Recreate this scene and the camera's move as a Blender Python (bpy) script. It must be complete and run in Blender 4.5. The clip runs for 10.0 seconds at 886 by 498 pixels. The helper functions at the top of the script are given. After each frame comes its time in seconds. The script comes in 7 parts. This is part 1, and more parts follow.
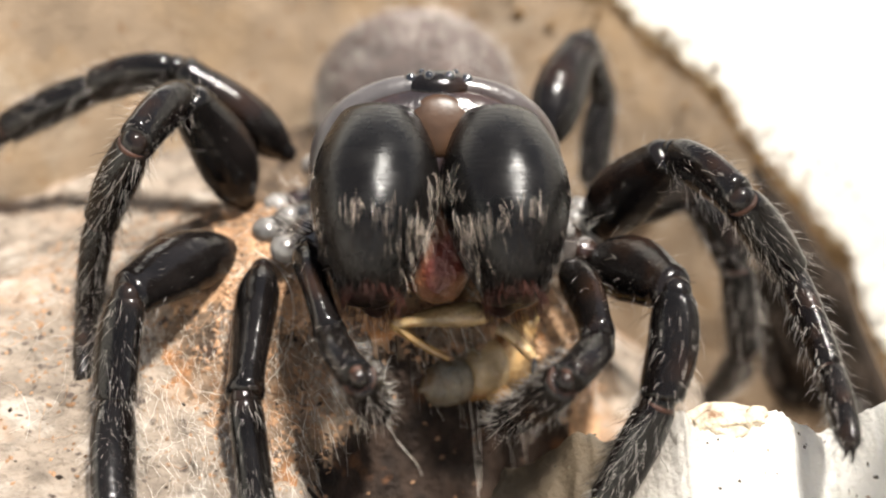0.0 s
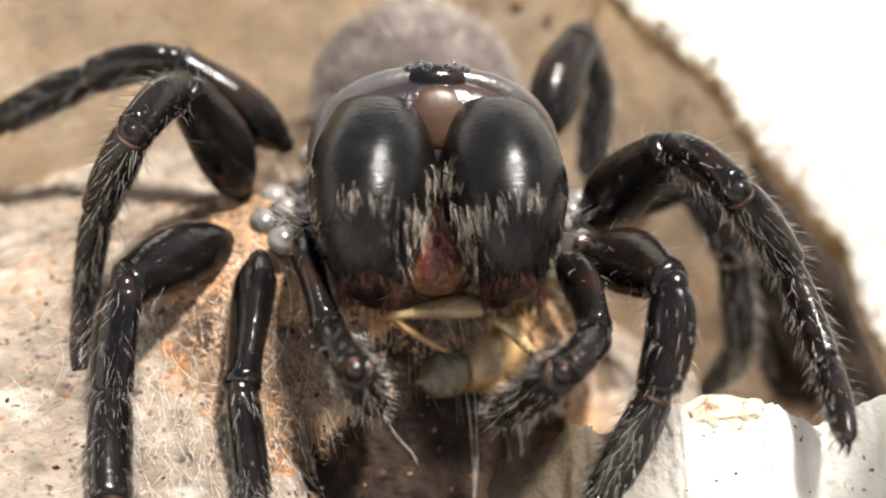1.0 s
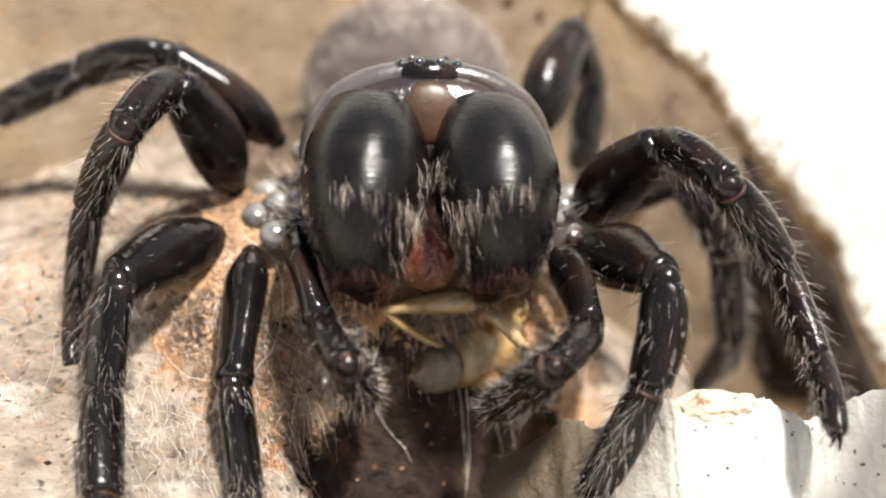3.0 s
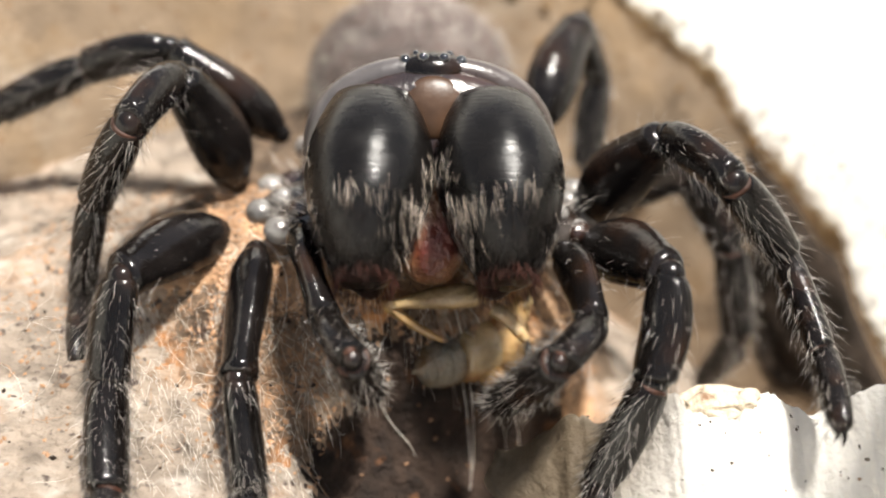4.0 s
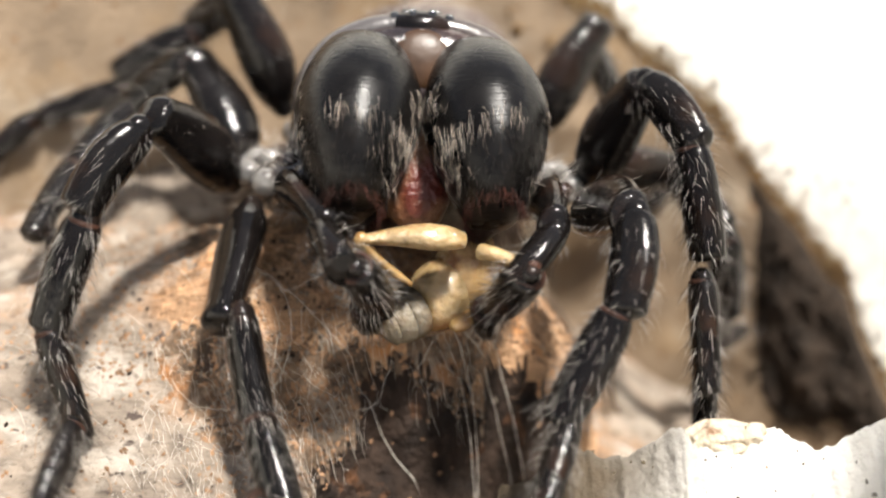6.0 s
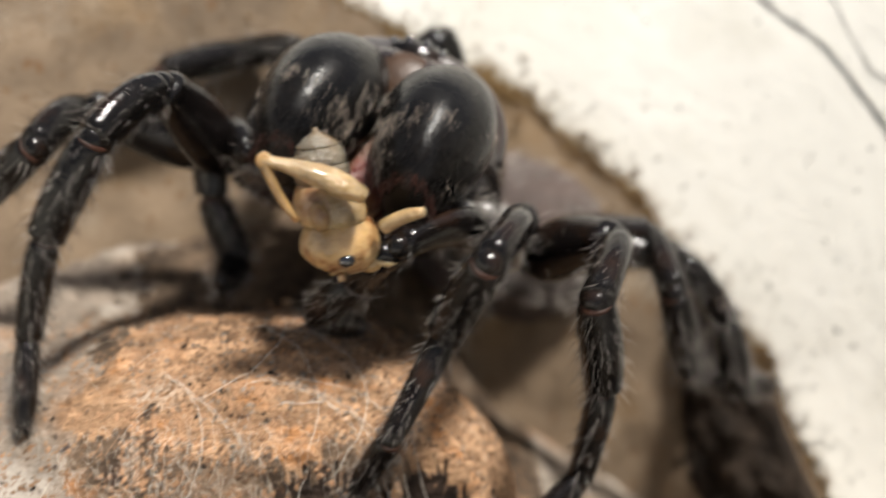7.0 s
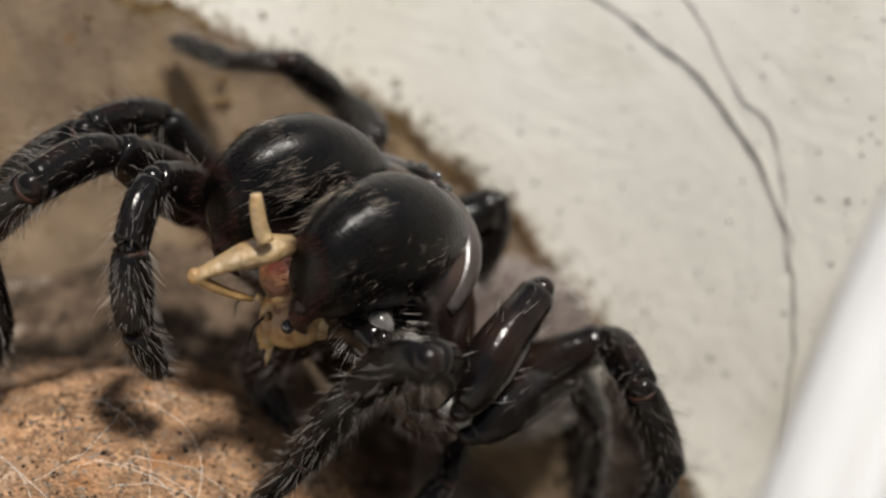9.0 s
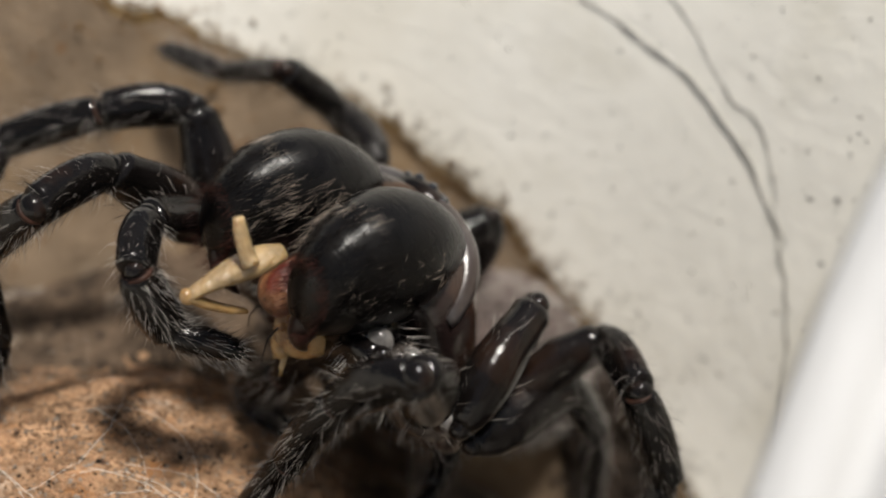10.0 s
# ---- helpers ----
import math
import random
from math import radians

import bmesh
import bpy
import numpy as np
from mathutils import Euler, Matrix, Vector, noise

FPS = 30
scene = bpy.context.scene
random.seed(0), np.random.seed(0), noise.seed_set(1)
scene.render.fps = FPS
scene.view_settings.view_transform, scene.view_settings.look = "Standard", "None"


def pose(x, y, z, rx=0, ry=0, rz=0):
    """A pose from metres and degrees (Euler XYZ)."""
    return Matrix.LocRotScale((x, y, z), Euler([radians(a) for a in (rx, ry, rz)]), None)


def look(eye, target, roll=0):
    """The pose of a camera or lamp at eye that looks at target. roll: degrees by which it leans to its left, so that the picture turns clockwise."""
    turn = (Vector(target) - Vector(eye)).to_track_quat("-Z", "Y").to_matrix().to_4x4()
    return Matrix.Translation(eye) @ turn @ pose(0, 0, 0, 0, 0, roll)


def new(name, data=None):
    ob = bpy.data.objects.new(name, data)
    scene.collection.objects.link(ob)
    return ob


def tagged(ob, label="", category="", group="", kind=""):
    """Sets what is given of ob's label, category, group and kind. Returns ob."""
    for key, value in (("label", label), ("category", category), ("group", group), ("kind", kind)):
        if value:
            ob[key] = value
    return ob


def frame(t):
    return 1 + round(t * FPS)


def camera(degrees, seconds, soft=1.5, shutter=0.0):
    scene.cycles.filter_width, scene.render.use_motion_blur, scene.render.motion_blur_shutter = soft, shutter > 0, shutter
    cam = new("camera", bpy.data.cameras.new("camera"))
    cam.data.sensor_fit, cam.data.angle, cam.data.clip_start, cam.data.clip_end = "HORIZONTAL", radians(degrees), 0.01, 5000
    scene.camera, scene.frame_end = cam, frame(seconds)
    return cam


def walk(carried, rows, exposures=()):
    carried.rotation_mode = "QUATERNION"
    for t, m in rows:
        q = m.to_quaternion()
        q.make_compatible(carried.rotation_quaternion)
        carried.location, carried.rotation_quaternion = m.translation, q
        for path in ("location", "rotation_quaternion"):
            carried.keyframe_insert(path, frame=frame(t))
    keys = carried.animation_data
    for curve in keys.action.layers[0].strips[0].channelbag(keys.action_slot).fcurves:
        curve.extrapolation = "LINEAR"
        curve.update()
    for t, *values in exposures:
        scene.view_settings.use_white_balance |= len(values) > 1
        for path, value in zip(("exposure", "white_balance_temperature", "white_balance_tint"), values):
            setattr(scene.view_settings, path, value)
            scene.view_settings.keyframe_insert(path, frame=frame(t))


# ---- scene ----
# ---------- camera ----------
cam = camera(40.0, 10.0, soft=2.1, shutter=0.5)
cam.data.dof.use_dof = True
cam.data.dof.focus_distance = 0.0482
cam.data.dof.aperture_fstop = 29.0
MM = 0.001


def cam_pose(x, y, z, yaw, pitch, roll):
    """Eye in millimetres; yaw to the left, pitch up and roll in degrees."""
    return Matrix.Translation((x * MM, y * MM, z * MM)) @ (
        Matrix.Rotation(radians(yaw), 4, "Z") @ Matrix.Rotation(radians(90 + pitch), 4, "X") @ Matrix.Rotation(radians(roll), 4, "Z"))


PATH = [
    (0.00, cam_pose(0.00, -41.70, 47.00, 0.46, -39.34, -0.54)),
    (0.50, cam_pose(0.00, -41.70, 47.00, 0.15, -39.77, -0.29)),
    (1.00, cam_pose(0.00, -41.70, 47.00, 0.31, -39.72, -0.25)),
    (1.50, cam_pose(0.00, -41.70, 47.00, 0.27, -39.71, -0.18)),
    (2.00, cam_pose(0.00, -41.70, 47.00, -0.14, -39.76, 0.12)),
    (2.50, cam_pose(0.00, -41.70, 47.00, -0.25, -39.82, 0.15)),
    (4.00, cam_pose(0.00, -41.70, 47.00, 0.09, -40.19, -0.15)),
    (4.50, cam_pose(0.00, -41.70, 47.00, 0.00, -40.00, 0.00)),
    (5.00, cam_pose(0.00, -41.70, 47.00, 0.14, -39.76, -0.04)),
    (5.50, cam_pose(0.00, -41.70, 47.00, 0.27, -39.66, -0.05)),
    (5.70, cam_pose(0.00, -41.70, 47.00, 0.38, -39.56, -0.23)),
    (6.80, cam_pose(-0.18, -40.81, 46.59, -1.77, -35.37, 0.75)),
    (7.00, cam_pose(1.18, -39.60, 48.07, -3.00, -36.15, 1.07)),
    (7.50, cam_pose(2.51, -35.34, 52.32, -3.44, -40.90, 1.43)),
    (8.00, cam_pose(8.61, -33.48, 54.98, -0.76, -43.34, -0.36)),
    (8.50, cam_pose(9.56, -33.08, 55.56, -0.19, -43.74, -1.01)),
    (9.00, cam_pose(9.64, -33.73, 54.93, -1.54, -42.71, -0.50)),
    (9.50, cam_pose(11.12, -33.62, 55.24, -0.39, -42.88, -1.76)),
    (10.00, cam_pose(9.90, -33.90, 55.09, -1.70, -42.52, -1.17)),
]
EXPOSURE = [(0.0, 1.46), (5.5, 1.46), (6.8, 0.92), (7.5, 0.46), (8.1, 0.28), (10.0, 0.22)]
walk(cam, PATH, EXPOSURE)

# ---------- light ----------
SUN_WAY = Vector((0.27, 0.0, 0.97)).normalized()
world = bpy.data.worlds.new("sky")
scene.world = world
world.use_nodes = True
wn, wl = world.node_tree.nodes, world.node_tree.links
wn.clear()
sky = wn.new("ShaderNodeTexSky")
sky.sky_type, sky.sun_disc = "NISHITA", False
sky.sun_elevation = math.asin(SUN_WAY.z)
sky.sun_rotation = math.atan2(SUN_WAY.x, SUN_WAY.y)
bg = wn.new("ShaderNodeBackground")
bg.inputs["Strength"].default_value = 0.072
wo = wn.new("ShaderNodeOutputWorld")
haze = wn.new("ShaderNodeHueSaturation")
haze.inputs["Saturation"].default_value = 0.45
wl.new(sky.outputs[0], haze.inputs["Color"])
wl.new(haze.outputs[0], bg.inputs[0])
wl.new(bg.outputs[0], wo.inputs[0])
sun = new("sun", bpy.data.lights.new("sun", "SUN"))
sun.data.energy, sun.data.angle, sun.data.color = 4.8, radians(7.0), (1.0, 0.95, 0.875)
sun.matrix_world = look(SUN_WAY * 0.2, (0, 0, 0))

# ---------- materials ----------
def material(name, base, rough=0.5, spots=(), scale=900.0, bump=0.0, bump_scale=3000.0, metal=0.0, coat=0.0, trans=0.0, sss=0.0, spread=0.12, spec=0.5, aniso=(1, 1, 1), grain=None, uneven=0.25):
    """A principled material: a base colour varied by noise at two scales, with spots of other colours: (colour, scale, threshold, softness)."""
    m = bpy.data.materials.new(name)
    m.use_nodes = True
    n, l = m.node_tree.nodes, m.node_tree.links
    p = n["Principled BSDF"]
    tc = n.new("ShaderNodeTexCoord")
    mp = n.new("ShaderNodeMapping")
    mp.inputs["Scale"].default_value = aniso
    l.new(tc.outputs["Object"], mp.inputs["Vector"])
    rnd = n.new("ShaderNodeObjectInfo")

    def noise_tex(s, detail=4.0):
        t = n.new("ShaderNodeTexNoise")
        t.inputs["Scale"].default_value, t.inputs["Detail"].default_value = s, detail
        l.new(mp.outputs[0], t.inputs["Vector"])
        return t

    def mix(fac, a, b, kind="MIX"):
        x = n.new("ShaderNodeMix")
        x.data_type, x.blend_type = "RGBA", kind
        if isinstance(fac, float):
            x.inputs[0].default_value = fac
        else:
            l.new(fac, x.inputs[0])
        for i, c in ((6, a), (7, b)):
            if isinstance(c, tuple):
                x.inputs[i].default_value = (*c, 1)
            else:
                l.new(c, x.inputs[i])
        return x.outputs[2]

    dark = tuple(c * (1 - 2 * spread) for c in base)
    light = tuple(min(1, c * (1 + 2 * spread)) for c in base)
    big, fine = noise_tex(scale * 0.22, 3), noise_tex(scale, 6)
    add = n.new("ShaderNodeMath")
    add.operation = "MULTIPLY_ADD"
    l.new(big.outputs[0], add.inputs[0])
    add.inputs[1].default_value = 0.5
    half = n.new("ShaderNodeMath")
    half.operation = "MULTIPLY"
    l.new(fine.outputs[0], half.inputs[0])
    half.inputs[1].default_value = 0.5
    l.new(half.outputs[0], add.inputs[2])
    ramp = n.new("ShaderNodeMapRange")
    ramp.inputs[1].default_value, ramp.inputs[2].default_value = 0.32, 0.68
    l.new(add.outputs[0], ramp.inputs[0])
    col = mix(ramp.outputs[0], dark, light)
    for colour, s, edge, soft in spots:
        t = noise_tex(s, 5)
        r = n.new("ShaderNodeMapRange")
        r.inputs[1].default_value, r.inputs[2].default_value = edge, edge + soft
        l.new(t.outputs[0], r.inputs[0])
        col = mix(r.outputs[0], col, colour)
    l.new(col, p.inputs["Base Color"])
    p.inputs["Metallic"].default_value = metal
    p.inputs["Specular IOR Level"].default_value = spec
    rr = n.new("ShaderNodeMapRange")
    rr.inputs[3].default_value, rr.inputs[4].default_value = rough * (1 - uneven), min(1, rough * (1 + uneven))
    l.new(fine.outputs[0], rr.inputs[0])
    l.new(rr.outputs[0], p.inputs["Roughness"])
    p.inputs["Coat Weight"].default_value = coat
    p.inputs["Coat Roughness"].default_value = 0.12
    p.inputs["Transmission Weight"].default_value = trans
    p.inputs["Subsurface Weight"].default_value = sss
    p.inputs["Subsurface Radius"].default_value = (0.001, 0.0007, 0.0004)
    p.inputs["Subsurface Scale"].default_value = 1.0
    if bump:
        b = n.new("ShaderNodeBump")
        b.inputs["Strength"].default_value, b.inputs["Distance"].default_value = bump, 0.0004
        t = noise_tex(bump_scale, 6)
        if grain:
            gm = n.new("ShaderNodeMapping")
            gm.inputs["Scale"].default_value = grain
            l.new(tc.outputs["Object"], gm.inputs["Vector"])
            l.new(gm.outputs[0], t.inputs["Vector"])
        l.new(t.outputs[0], b.inputs["Height"])
        l.new(b.outputs[0], p.inputs["Normal"])
    return m


CHITIN = material("black_chitin", (0.0052, 0.0042, 0.0039), 0.15, bump=0.12, bump_scale=2500, spread=0.3, spec=0.22, uneven=0.8, spots=(((0.02, 0.010, 0.006), 260, 0.55, 0.2),))
CHITIN_ROUGH = material("dull_chitin", (0.0065, 0.005, 0.0045), 0.18, bump=0.15, bump_scale=5000, spread=0.3, spec=0.22, uneven=0.6, spots=(((0.024, 0.012, 0.007), 420, 0.56, 0.15),))
CARAPACE = material("carapace_chitin", (0.018, 0.011, 0.010), 0.2, bump=0.15, bump_scale=4000, coat=0.35, spread=0.3, spots=(((0.05, 0.022, 0.012), 320, 0.55, 0.2),))
RIM_CHITIN = material("pale_chitin", (0.052, 0.046, 0.045), 0.3, bump=0.12, coat=0.15, spread=0.3, spots=(((0.025, 0.013, 0.008), 150, 0.54, 0.14),))
COXA = material("pearly_chitin", (0.05, 0.042, 0.037), 0.2, bump=0.25, bump_scale=4000, coat=0.6, spread=0.35, spots=(((0.012, 0.007, 0.005), 420, 0.5, 0.12),))
RED_HAIR = material("red_hair", (0.035, 0.010, 0.006), 0.5, spread=0.3, spec=0.15)
BROWN_SKIN = material("brown_skin", (0.045, 0.023, 0.012), 0.4, bump=0.06, spread=0.3, spec=0.3)
ORANGE_SKIN = material("orange_skin", (0.055, 0.021, 0.008), 0.5, bump=0.3, spread=0.3, spec=0.2)
PEARL = material("pearl_chitin", (0.13, 0.122, 0.115), 0.22, bump=0.2, coat=0.3, spread=0.35, spots=(((0.02, 0.010, 0.007), 520, 0.5, 0.1),))
MEMBRANE = material("brown_membrane", (0.03, 0.012, 0.007), 0.45, bump=0.3, spread=0.35, spec=0.2)
CHEL = material("fang_base_chitin", (0.0042, 0.0036, 0.0033), 0.28, bump=0.12, bump_scale=2200, grain=(0.5, 1.0, 5.0), spread=0.2, spec=0.18, uneven=0.6)
RED_TISSUE = material("red_tissue", (0.17, 0.075, 0.035), 0.3, bump=0.6, sss=0.2, spread=0.4, spots=(((0.09, 0.016, 0.010), 420, 0.5, 0.12),))
VELVET = material("abdomen_velvet", (0.05, 0.034, 0.029), 0.7, bump=0.8, bump_scale=5000, spread=0.35, spots=(((0.12, 0.098, 0.088), 300, 0.52, 0.2),))
BRISTLE = material("bristle", (0.48, 0.44, 0.40), 0.2, spread=0.45, scale=300, spec=0.9, coat=0.3)
DARK_BRISTLE = material("dark_bristle", (0.011, 0.008, 0.0065), 0.5, spread=0.3, spec=0.12)
PALE_BRISTLE = material("pale_bristle", (0.38, 0.31, 0.25), 0.22, spread=0.3, spec=0.9, coat=0.3)
EYE = material("eye_black", (0.004, 0.004, 0.005), 0.06, coat=1.0)
FANG = material("fang_chitin", (0.012, 0.005, 0.004), 0.35, spread=0.3, spec=0.25)
PREY = material("prey_cuticle", (0.30, 0.185, 0.075), 0.25, bump=0.3, sss=0.3, coat=0.3, spread=0.3, spots=(((0.15, 0.07, 0.025), 600, 0.5, 0.14),))
PREY_PALE = material("pale_cuticle", (0.33, 0.23, 0.115), 0.2, bump=0.5, sss=0.4, coat=0.5, spread=0.3, spots=(((0.19, 0.095, 0.036), 420, 0.52, 0.16),))
PREY_HEAD = material("amber_cuticle", (0.38, 0.24, 0.105), 0.25, bump=0.4, sss=0.3, coat=0.3, spread=0.3, spots=(((0.15, 0.06, 0.02), 420, 0.5, 0.09), ((0.40, 0.30, 0.17), 330, 0.58, 0.1)))
PREY_BELLY = material("milky_skin", (0.145, 0.122, 0.09), 0.25, bump=0.6, sss=0.5, spread=0.3, spots=(((0.11, 0.065, 0.03), 420, 0.5, 0.14),))
PLASTIC = material("white_plastic", (0.86, 0.835, 0.765), 0.42, scale=260, bump=0.15, bump_scale=1200, spread=0.03, spots=(((0.62, 0.585, 0.49), 110, 0.54, 0.25), ((0.66, 0.61, 0.5), 45, 0.5, 0.25)))
RIM = material("rim_plastic", (0.62, 0.615, 0.61), 0.35, scale=300, spread=0.06, coat=0.15, bump=0.2, bump_scale=700, aniso=(1.0, 0.25, 0.25))
LINING = material("silk_lining", (0.175, 0.128, 0.086), 0.8, spec=0.15, scale=420, bump=0.35, bump_scale=2500, spread=0.2,
                  spots=(((0.14, 0.08, 0.04), 1500, 0.63, 0.06), ((0.20, 0.135, 0.075), 160, 0.52, 0.2), ((0.25, 0.205, 0.155), 260, 0.6, 0.2)))
EDGE_SOIL = material("edge_soil", (0.17, 0.105, 0.05), 0.9, spec=0.15, spread=0.4)
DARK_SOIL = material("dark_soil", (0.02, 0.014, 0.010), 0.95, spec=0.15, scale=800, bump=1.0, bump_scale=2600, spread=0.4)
MOUND = material("fibre_soil", (0.37, 0.225, 0.13), 0.85, spec=0.15, scale=1500, aniso=(0.6, 1.6, 1.0), bump=1.0, bump_scale=3600, spread=0.35,
                 spots=(((0.07, 0.04, 0.028), 1300, 0.62, 0.07), ((0.36, 0.17, 0.07), 520, 0.56, 0.1), ((0.45, 0.37, 0.29), 280, 0.6, 0.16)))
# dark coir of the hollow, the spider's shade over it put into the colour
SHADED_COIR = material("dark_shaded_coir", (0.022, 0.014, 0.010), 0.8, spec=0.15, scale=900, bump=1.0, bump_scale=2600, spread=0.45,
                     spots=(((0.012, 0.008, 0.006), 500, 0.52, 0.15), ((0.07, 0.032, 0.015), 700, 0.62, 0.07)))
# the mound's coir once more, with the shade on its front in the colour
MOUND_FRONT = material("shaded_front_coir", (0.125, 0.086, 0.058), 0.85, spec=0.15, scale=1300, bump=1.0, bump_scale=3200, spread=0.4,
                       spots=(((0.05, 0.032, 0.024), 900, 0.58, 0.09), ((0.24, 0.115, 0.05), 420, 0.56, 0.1), ((0.27, 0.225, 0.18), 260, 0.57, 0.14)))
DIRT_GROUND = material("dirty_ground", (0.08, 0.056, 0.038), 0.9, spec=0.15, scale=900, bump=1.0, bump_scale=3000, spread=0.4, spots=(((0.03, 0.022, 0.016), 1100, 0.56, 0.1), ((0.22, 0.17, 0.125), 420, 0.6, 0.1)))
SILK_GROUND = material("silk_over_soil", (0.20, 0.163, 0.13), 0.8, spec=0.15, scale=900, bump=0.9, bump_scale=3000, spread=0.3, aniso=(0.85, 1.2, 1.0),
                       spots=(((0.22, 0.13, 0.075), 200, 0.53, 0.14), ((0.30, 0.265, 0.225), 420, 0.54, 0.14), ((0.06, 0.045, 0.038), 1500, 0.62, 0.05)))
DIRTY_SILK = material("dirty_silk", (0.40, 0.335, 0.25), 0.8, scale=800, bump=0.8, bump_scale=2200, spread=0.2, spots=(((0.14, 0.075, 0.038), 480, 0.57, 0.06), ((0.28, 0.20, 0.125), 300, 0.5, 0.15)))
SILK_WHITE = material("white_silk_sheet", (0.84, 0.82, 0.77), 0.75, scale=700, bump=0.6, bump_scale=2400, spread=0.06, spots=(((0.30, 0.17, 0.09), 1100, 0.70, 0.04),))


def stain(m, colour, clean, brown_x, scale):
    """Browns a material towards one side, dirt and cast shade in one colour: none past the first x, full before the
    second (millimetres), with an uneven edge.
    """
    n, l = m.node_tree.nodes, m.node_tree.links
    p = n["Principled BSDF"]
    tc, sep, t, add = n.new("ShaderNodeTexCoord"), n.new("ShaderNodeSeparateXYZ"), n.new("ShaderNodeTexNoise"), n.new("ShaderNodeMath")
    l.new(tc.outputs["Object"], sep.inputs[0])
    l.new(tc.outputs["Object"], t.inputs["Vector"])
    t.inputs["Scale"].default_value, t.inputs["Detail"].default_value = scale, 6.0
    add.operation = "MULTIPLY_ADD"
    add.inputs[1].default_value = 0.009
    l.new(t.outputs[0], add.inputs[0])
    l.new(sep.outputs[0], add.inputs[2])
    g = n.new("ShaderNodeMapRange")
    g.inputs[1].default_value, g.inputs[2].default_value = brown_x * MM + 0.0045, clean * MM + 0.0045
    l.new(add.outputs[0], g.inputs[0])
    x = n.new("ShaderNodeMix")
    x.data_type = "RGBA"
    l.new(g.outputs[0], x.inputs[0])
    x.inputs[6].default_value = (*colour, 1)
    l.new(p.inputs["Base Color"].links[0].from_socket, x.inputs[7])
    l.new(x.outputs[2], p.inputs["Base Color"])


# left part: some dirt plus the spider's shadow, both put into the colour
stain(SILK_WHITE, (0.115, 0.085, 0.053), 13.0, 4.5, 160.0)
SILK = material("silk_thread", (0.75, 0.70, 0.62), 0.35, spread=0.1)
FIBRE = material("coir_fibre", (0.34, 0.2, 0.11), 0.6, spread=0.35)
GRAIN = material("soil_grain", (0.24, 0.14, 0.08), 0.8, spec=0.15, spread=0.45)
SPECK = material("dirt_speck", (0.055, 0.042, 0.024), 0.85, spread=0.4)
SCRATCH = material("dark_crease", (0.075, 0.07, 0.055), 0.8, spread=0.3)


# ---------- mesh helpers (millimetres) ----------
def part(name, bm, mat, parent=None, label="", kind="", category="", smooth=True):
    me = bpy.data.meshes.new(name)
    bm.to_mesh(me)
    bm.free()
    me.materials.append(mat)
    if smooth:
        me.polygons.foreach_set("use_smooth", [True] * len(me.polygons))
    ob = new(name, me)
    ob.parent = parent
    tagged(ob, label, category, "", kind)
    return ob


def raw(name, verts, faces, mat, parent=None, label="", kind="", category="", smooth=True):
    me = bpy.data.meshes.new(name)
    me.from_pydata(verts, [], faces)
    me.materials.append(mat)
    if smooth:
        me.polygons.foreach_set("use_smooth", [True] * len(me.polygons))
    ob = new(name, me)
    ob.parent = parent
    tagged(ob, label, category, "", kind)
    return ob


def vec(*a):
    return Vector(a) * MM


def loft(bm, rings, caps=True):
    """Rings of points (metres), closed round each, joined one to the next."""
    vs = [[bm.verts.new(p) for p in r] for r in rings]
    k = len(vs[0])
    for a, b in zip(vs, vs[1:]):
        for i in range(k):
            bm.faces.new((a[i], a[(i + 1) % k], b[(i + 1) % k], b[i]))
    if caps:
        bm.faces.new(list(reversed(vs[0])))
        bm.faces.new(vs[-1])
    bmesh.ops.recalc_face_normals(bm, faces=bm.faces)
    return vs


def frame_of(d, up=Vector((0, 0, 1))):
    d = d.normalized()
    s = d.cross(up)
    if s.length < 1e-4:
        s = d.cross(Vector((1, 0, 0)))
    s.normalize()
    return s, s.cross(d)


def tube(bm, pts, radii, k=10, flat=1.0, caps=True):
    """A tube along points (metres) with a radius at each (metres)."""
    rings = []
    for i, p in enumerate(pts):
        d = pts[min(i + 1, len(pts) - 1)] - pts[max(i - 1, 0)]
        s, u = frame_of(d)
        rings.append([p + (s * math.cos(a) + u * math.sin(a) * flat) * radii[i] for a in (2 * math.pi * j / k for j in range(k))])
    loft(bm, rings, caps)


def ball(bm, centre, r, seg=16, rings=10):
    """An ellipsoid, centre and radii in millimetres."""
    m = Matrix.Translation(vec(*centre)) @ Matrix.Diagonal((r[0] * MM, r[1] * MM, r[2] * MM, 1))
    bmesh.ops.create_uvsphere(bm, u_segments=seg, v_segments=rings, radius=1.0, matrix=m)


def hairs(name, roots, mat, parent=None, label="", thick=0.028, kind="stuff", category=""):
    """Thin tapered hairs. roots: (root, way, length, bend), root and length in millimetres."""
    vs, fs = [], []
    for root, way, length, bend in roots:
        s, u = frame_of(way)
        b = len(vs)
        for f, r in ((0, 1.0), (0.5, 0.75)):
            c = root + way * (length * f) + bend * (length * f * f)
            for j in range(3):
                a = j * 2.094
                vs.append((c + (s * math.cos(a) + u * math.sin(a)) * (thick * r)) * MM)
        vs.append((root + way * length + bend * length) * MM)
        for j in range(3):
            k = (j + 1) % 3
            fs += [(b + j, b + k, b + 3 + k, b + 3 + j), (b + 3 + j, b + 3 + k, b + 6)]
    return raw(name, vs, fs, mat, parent, label, kind, category)


# ---------- the tub ----------
TUB_X, TUB_Y, TUB_R, TUB_LEAN, TUB_TOP, TUB_FLOOR = 4.0, -19.5, 38.0, 0.45, 34.0, -8.0


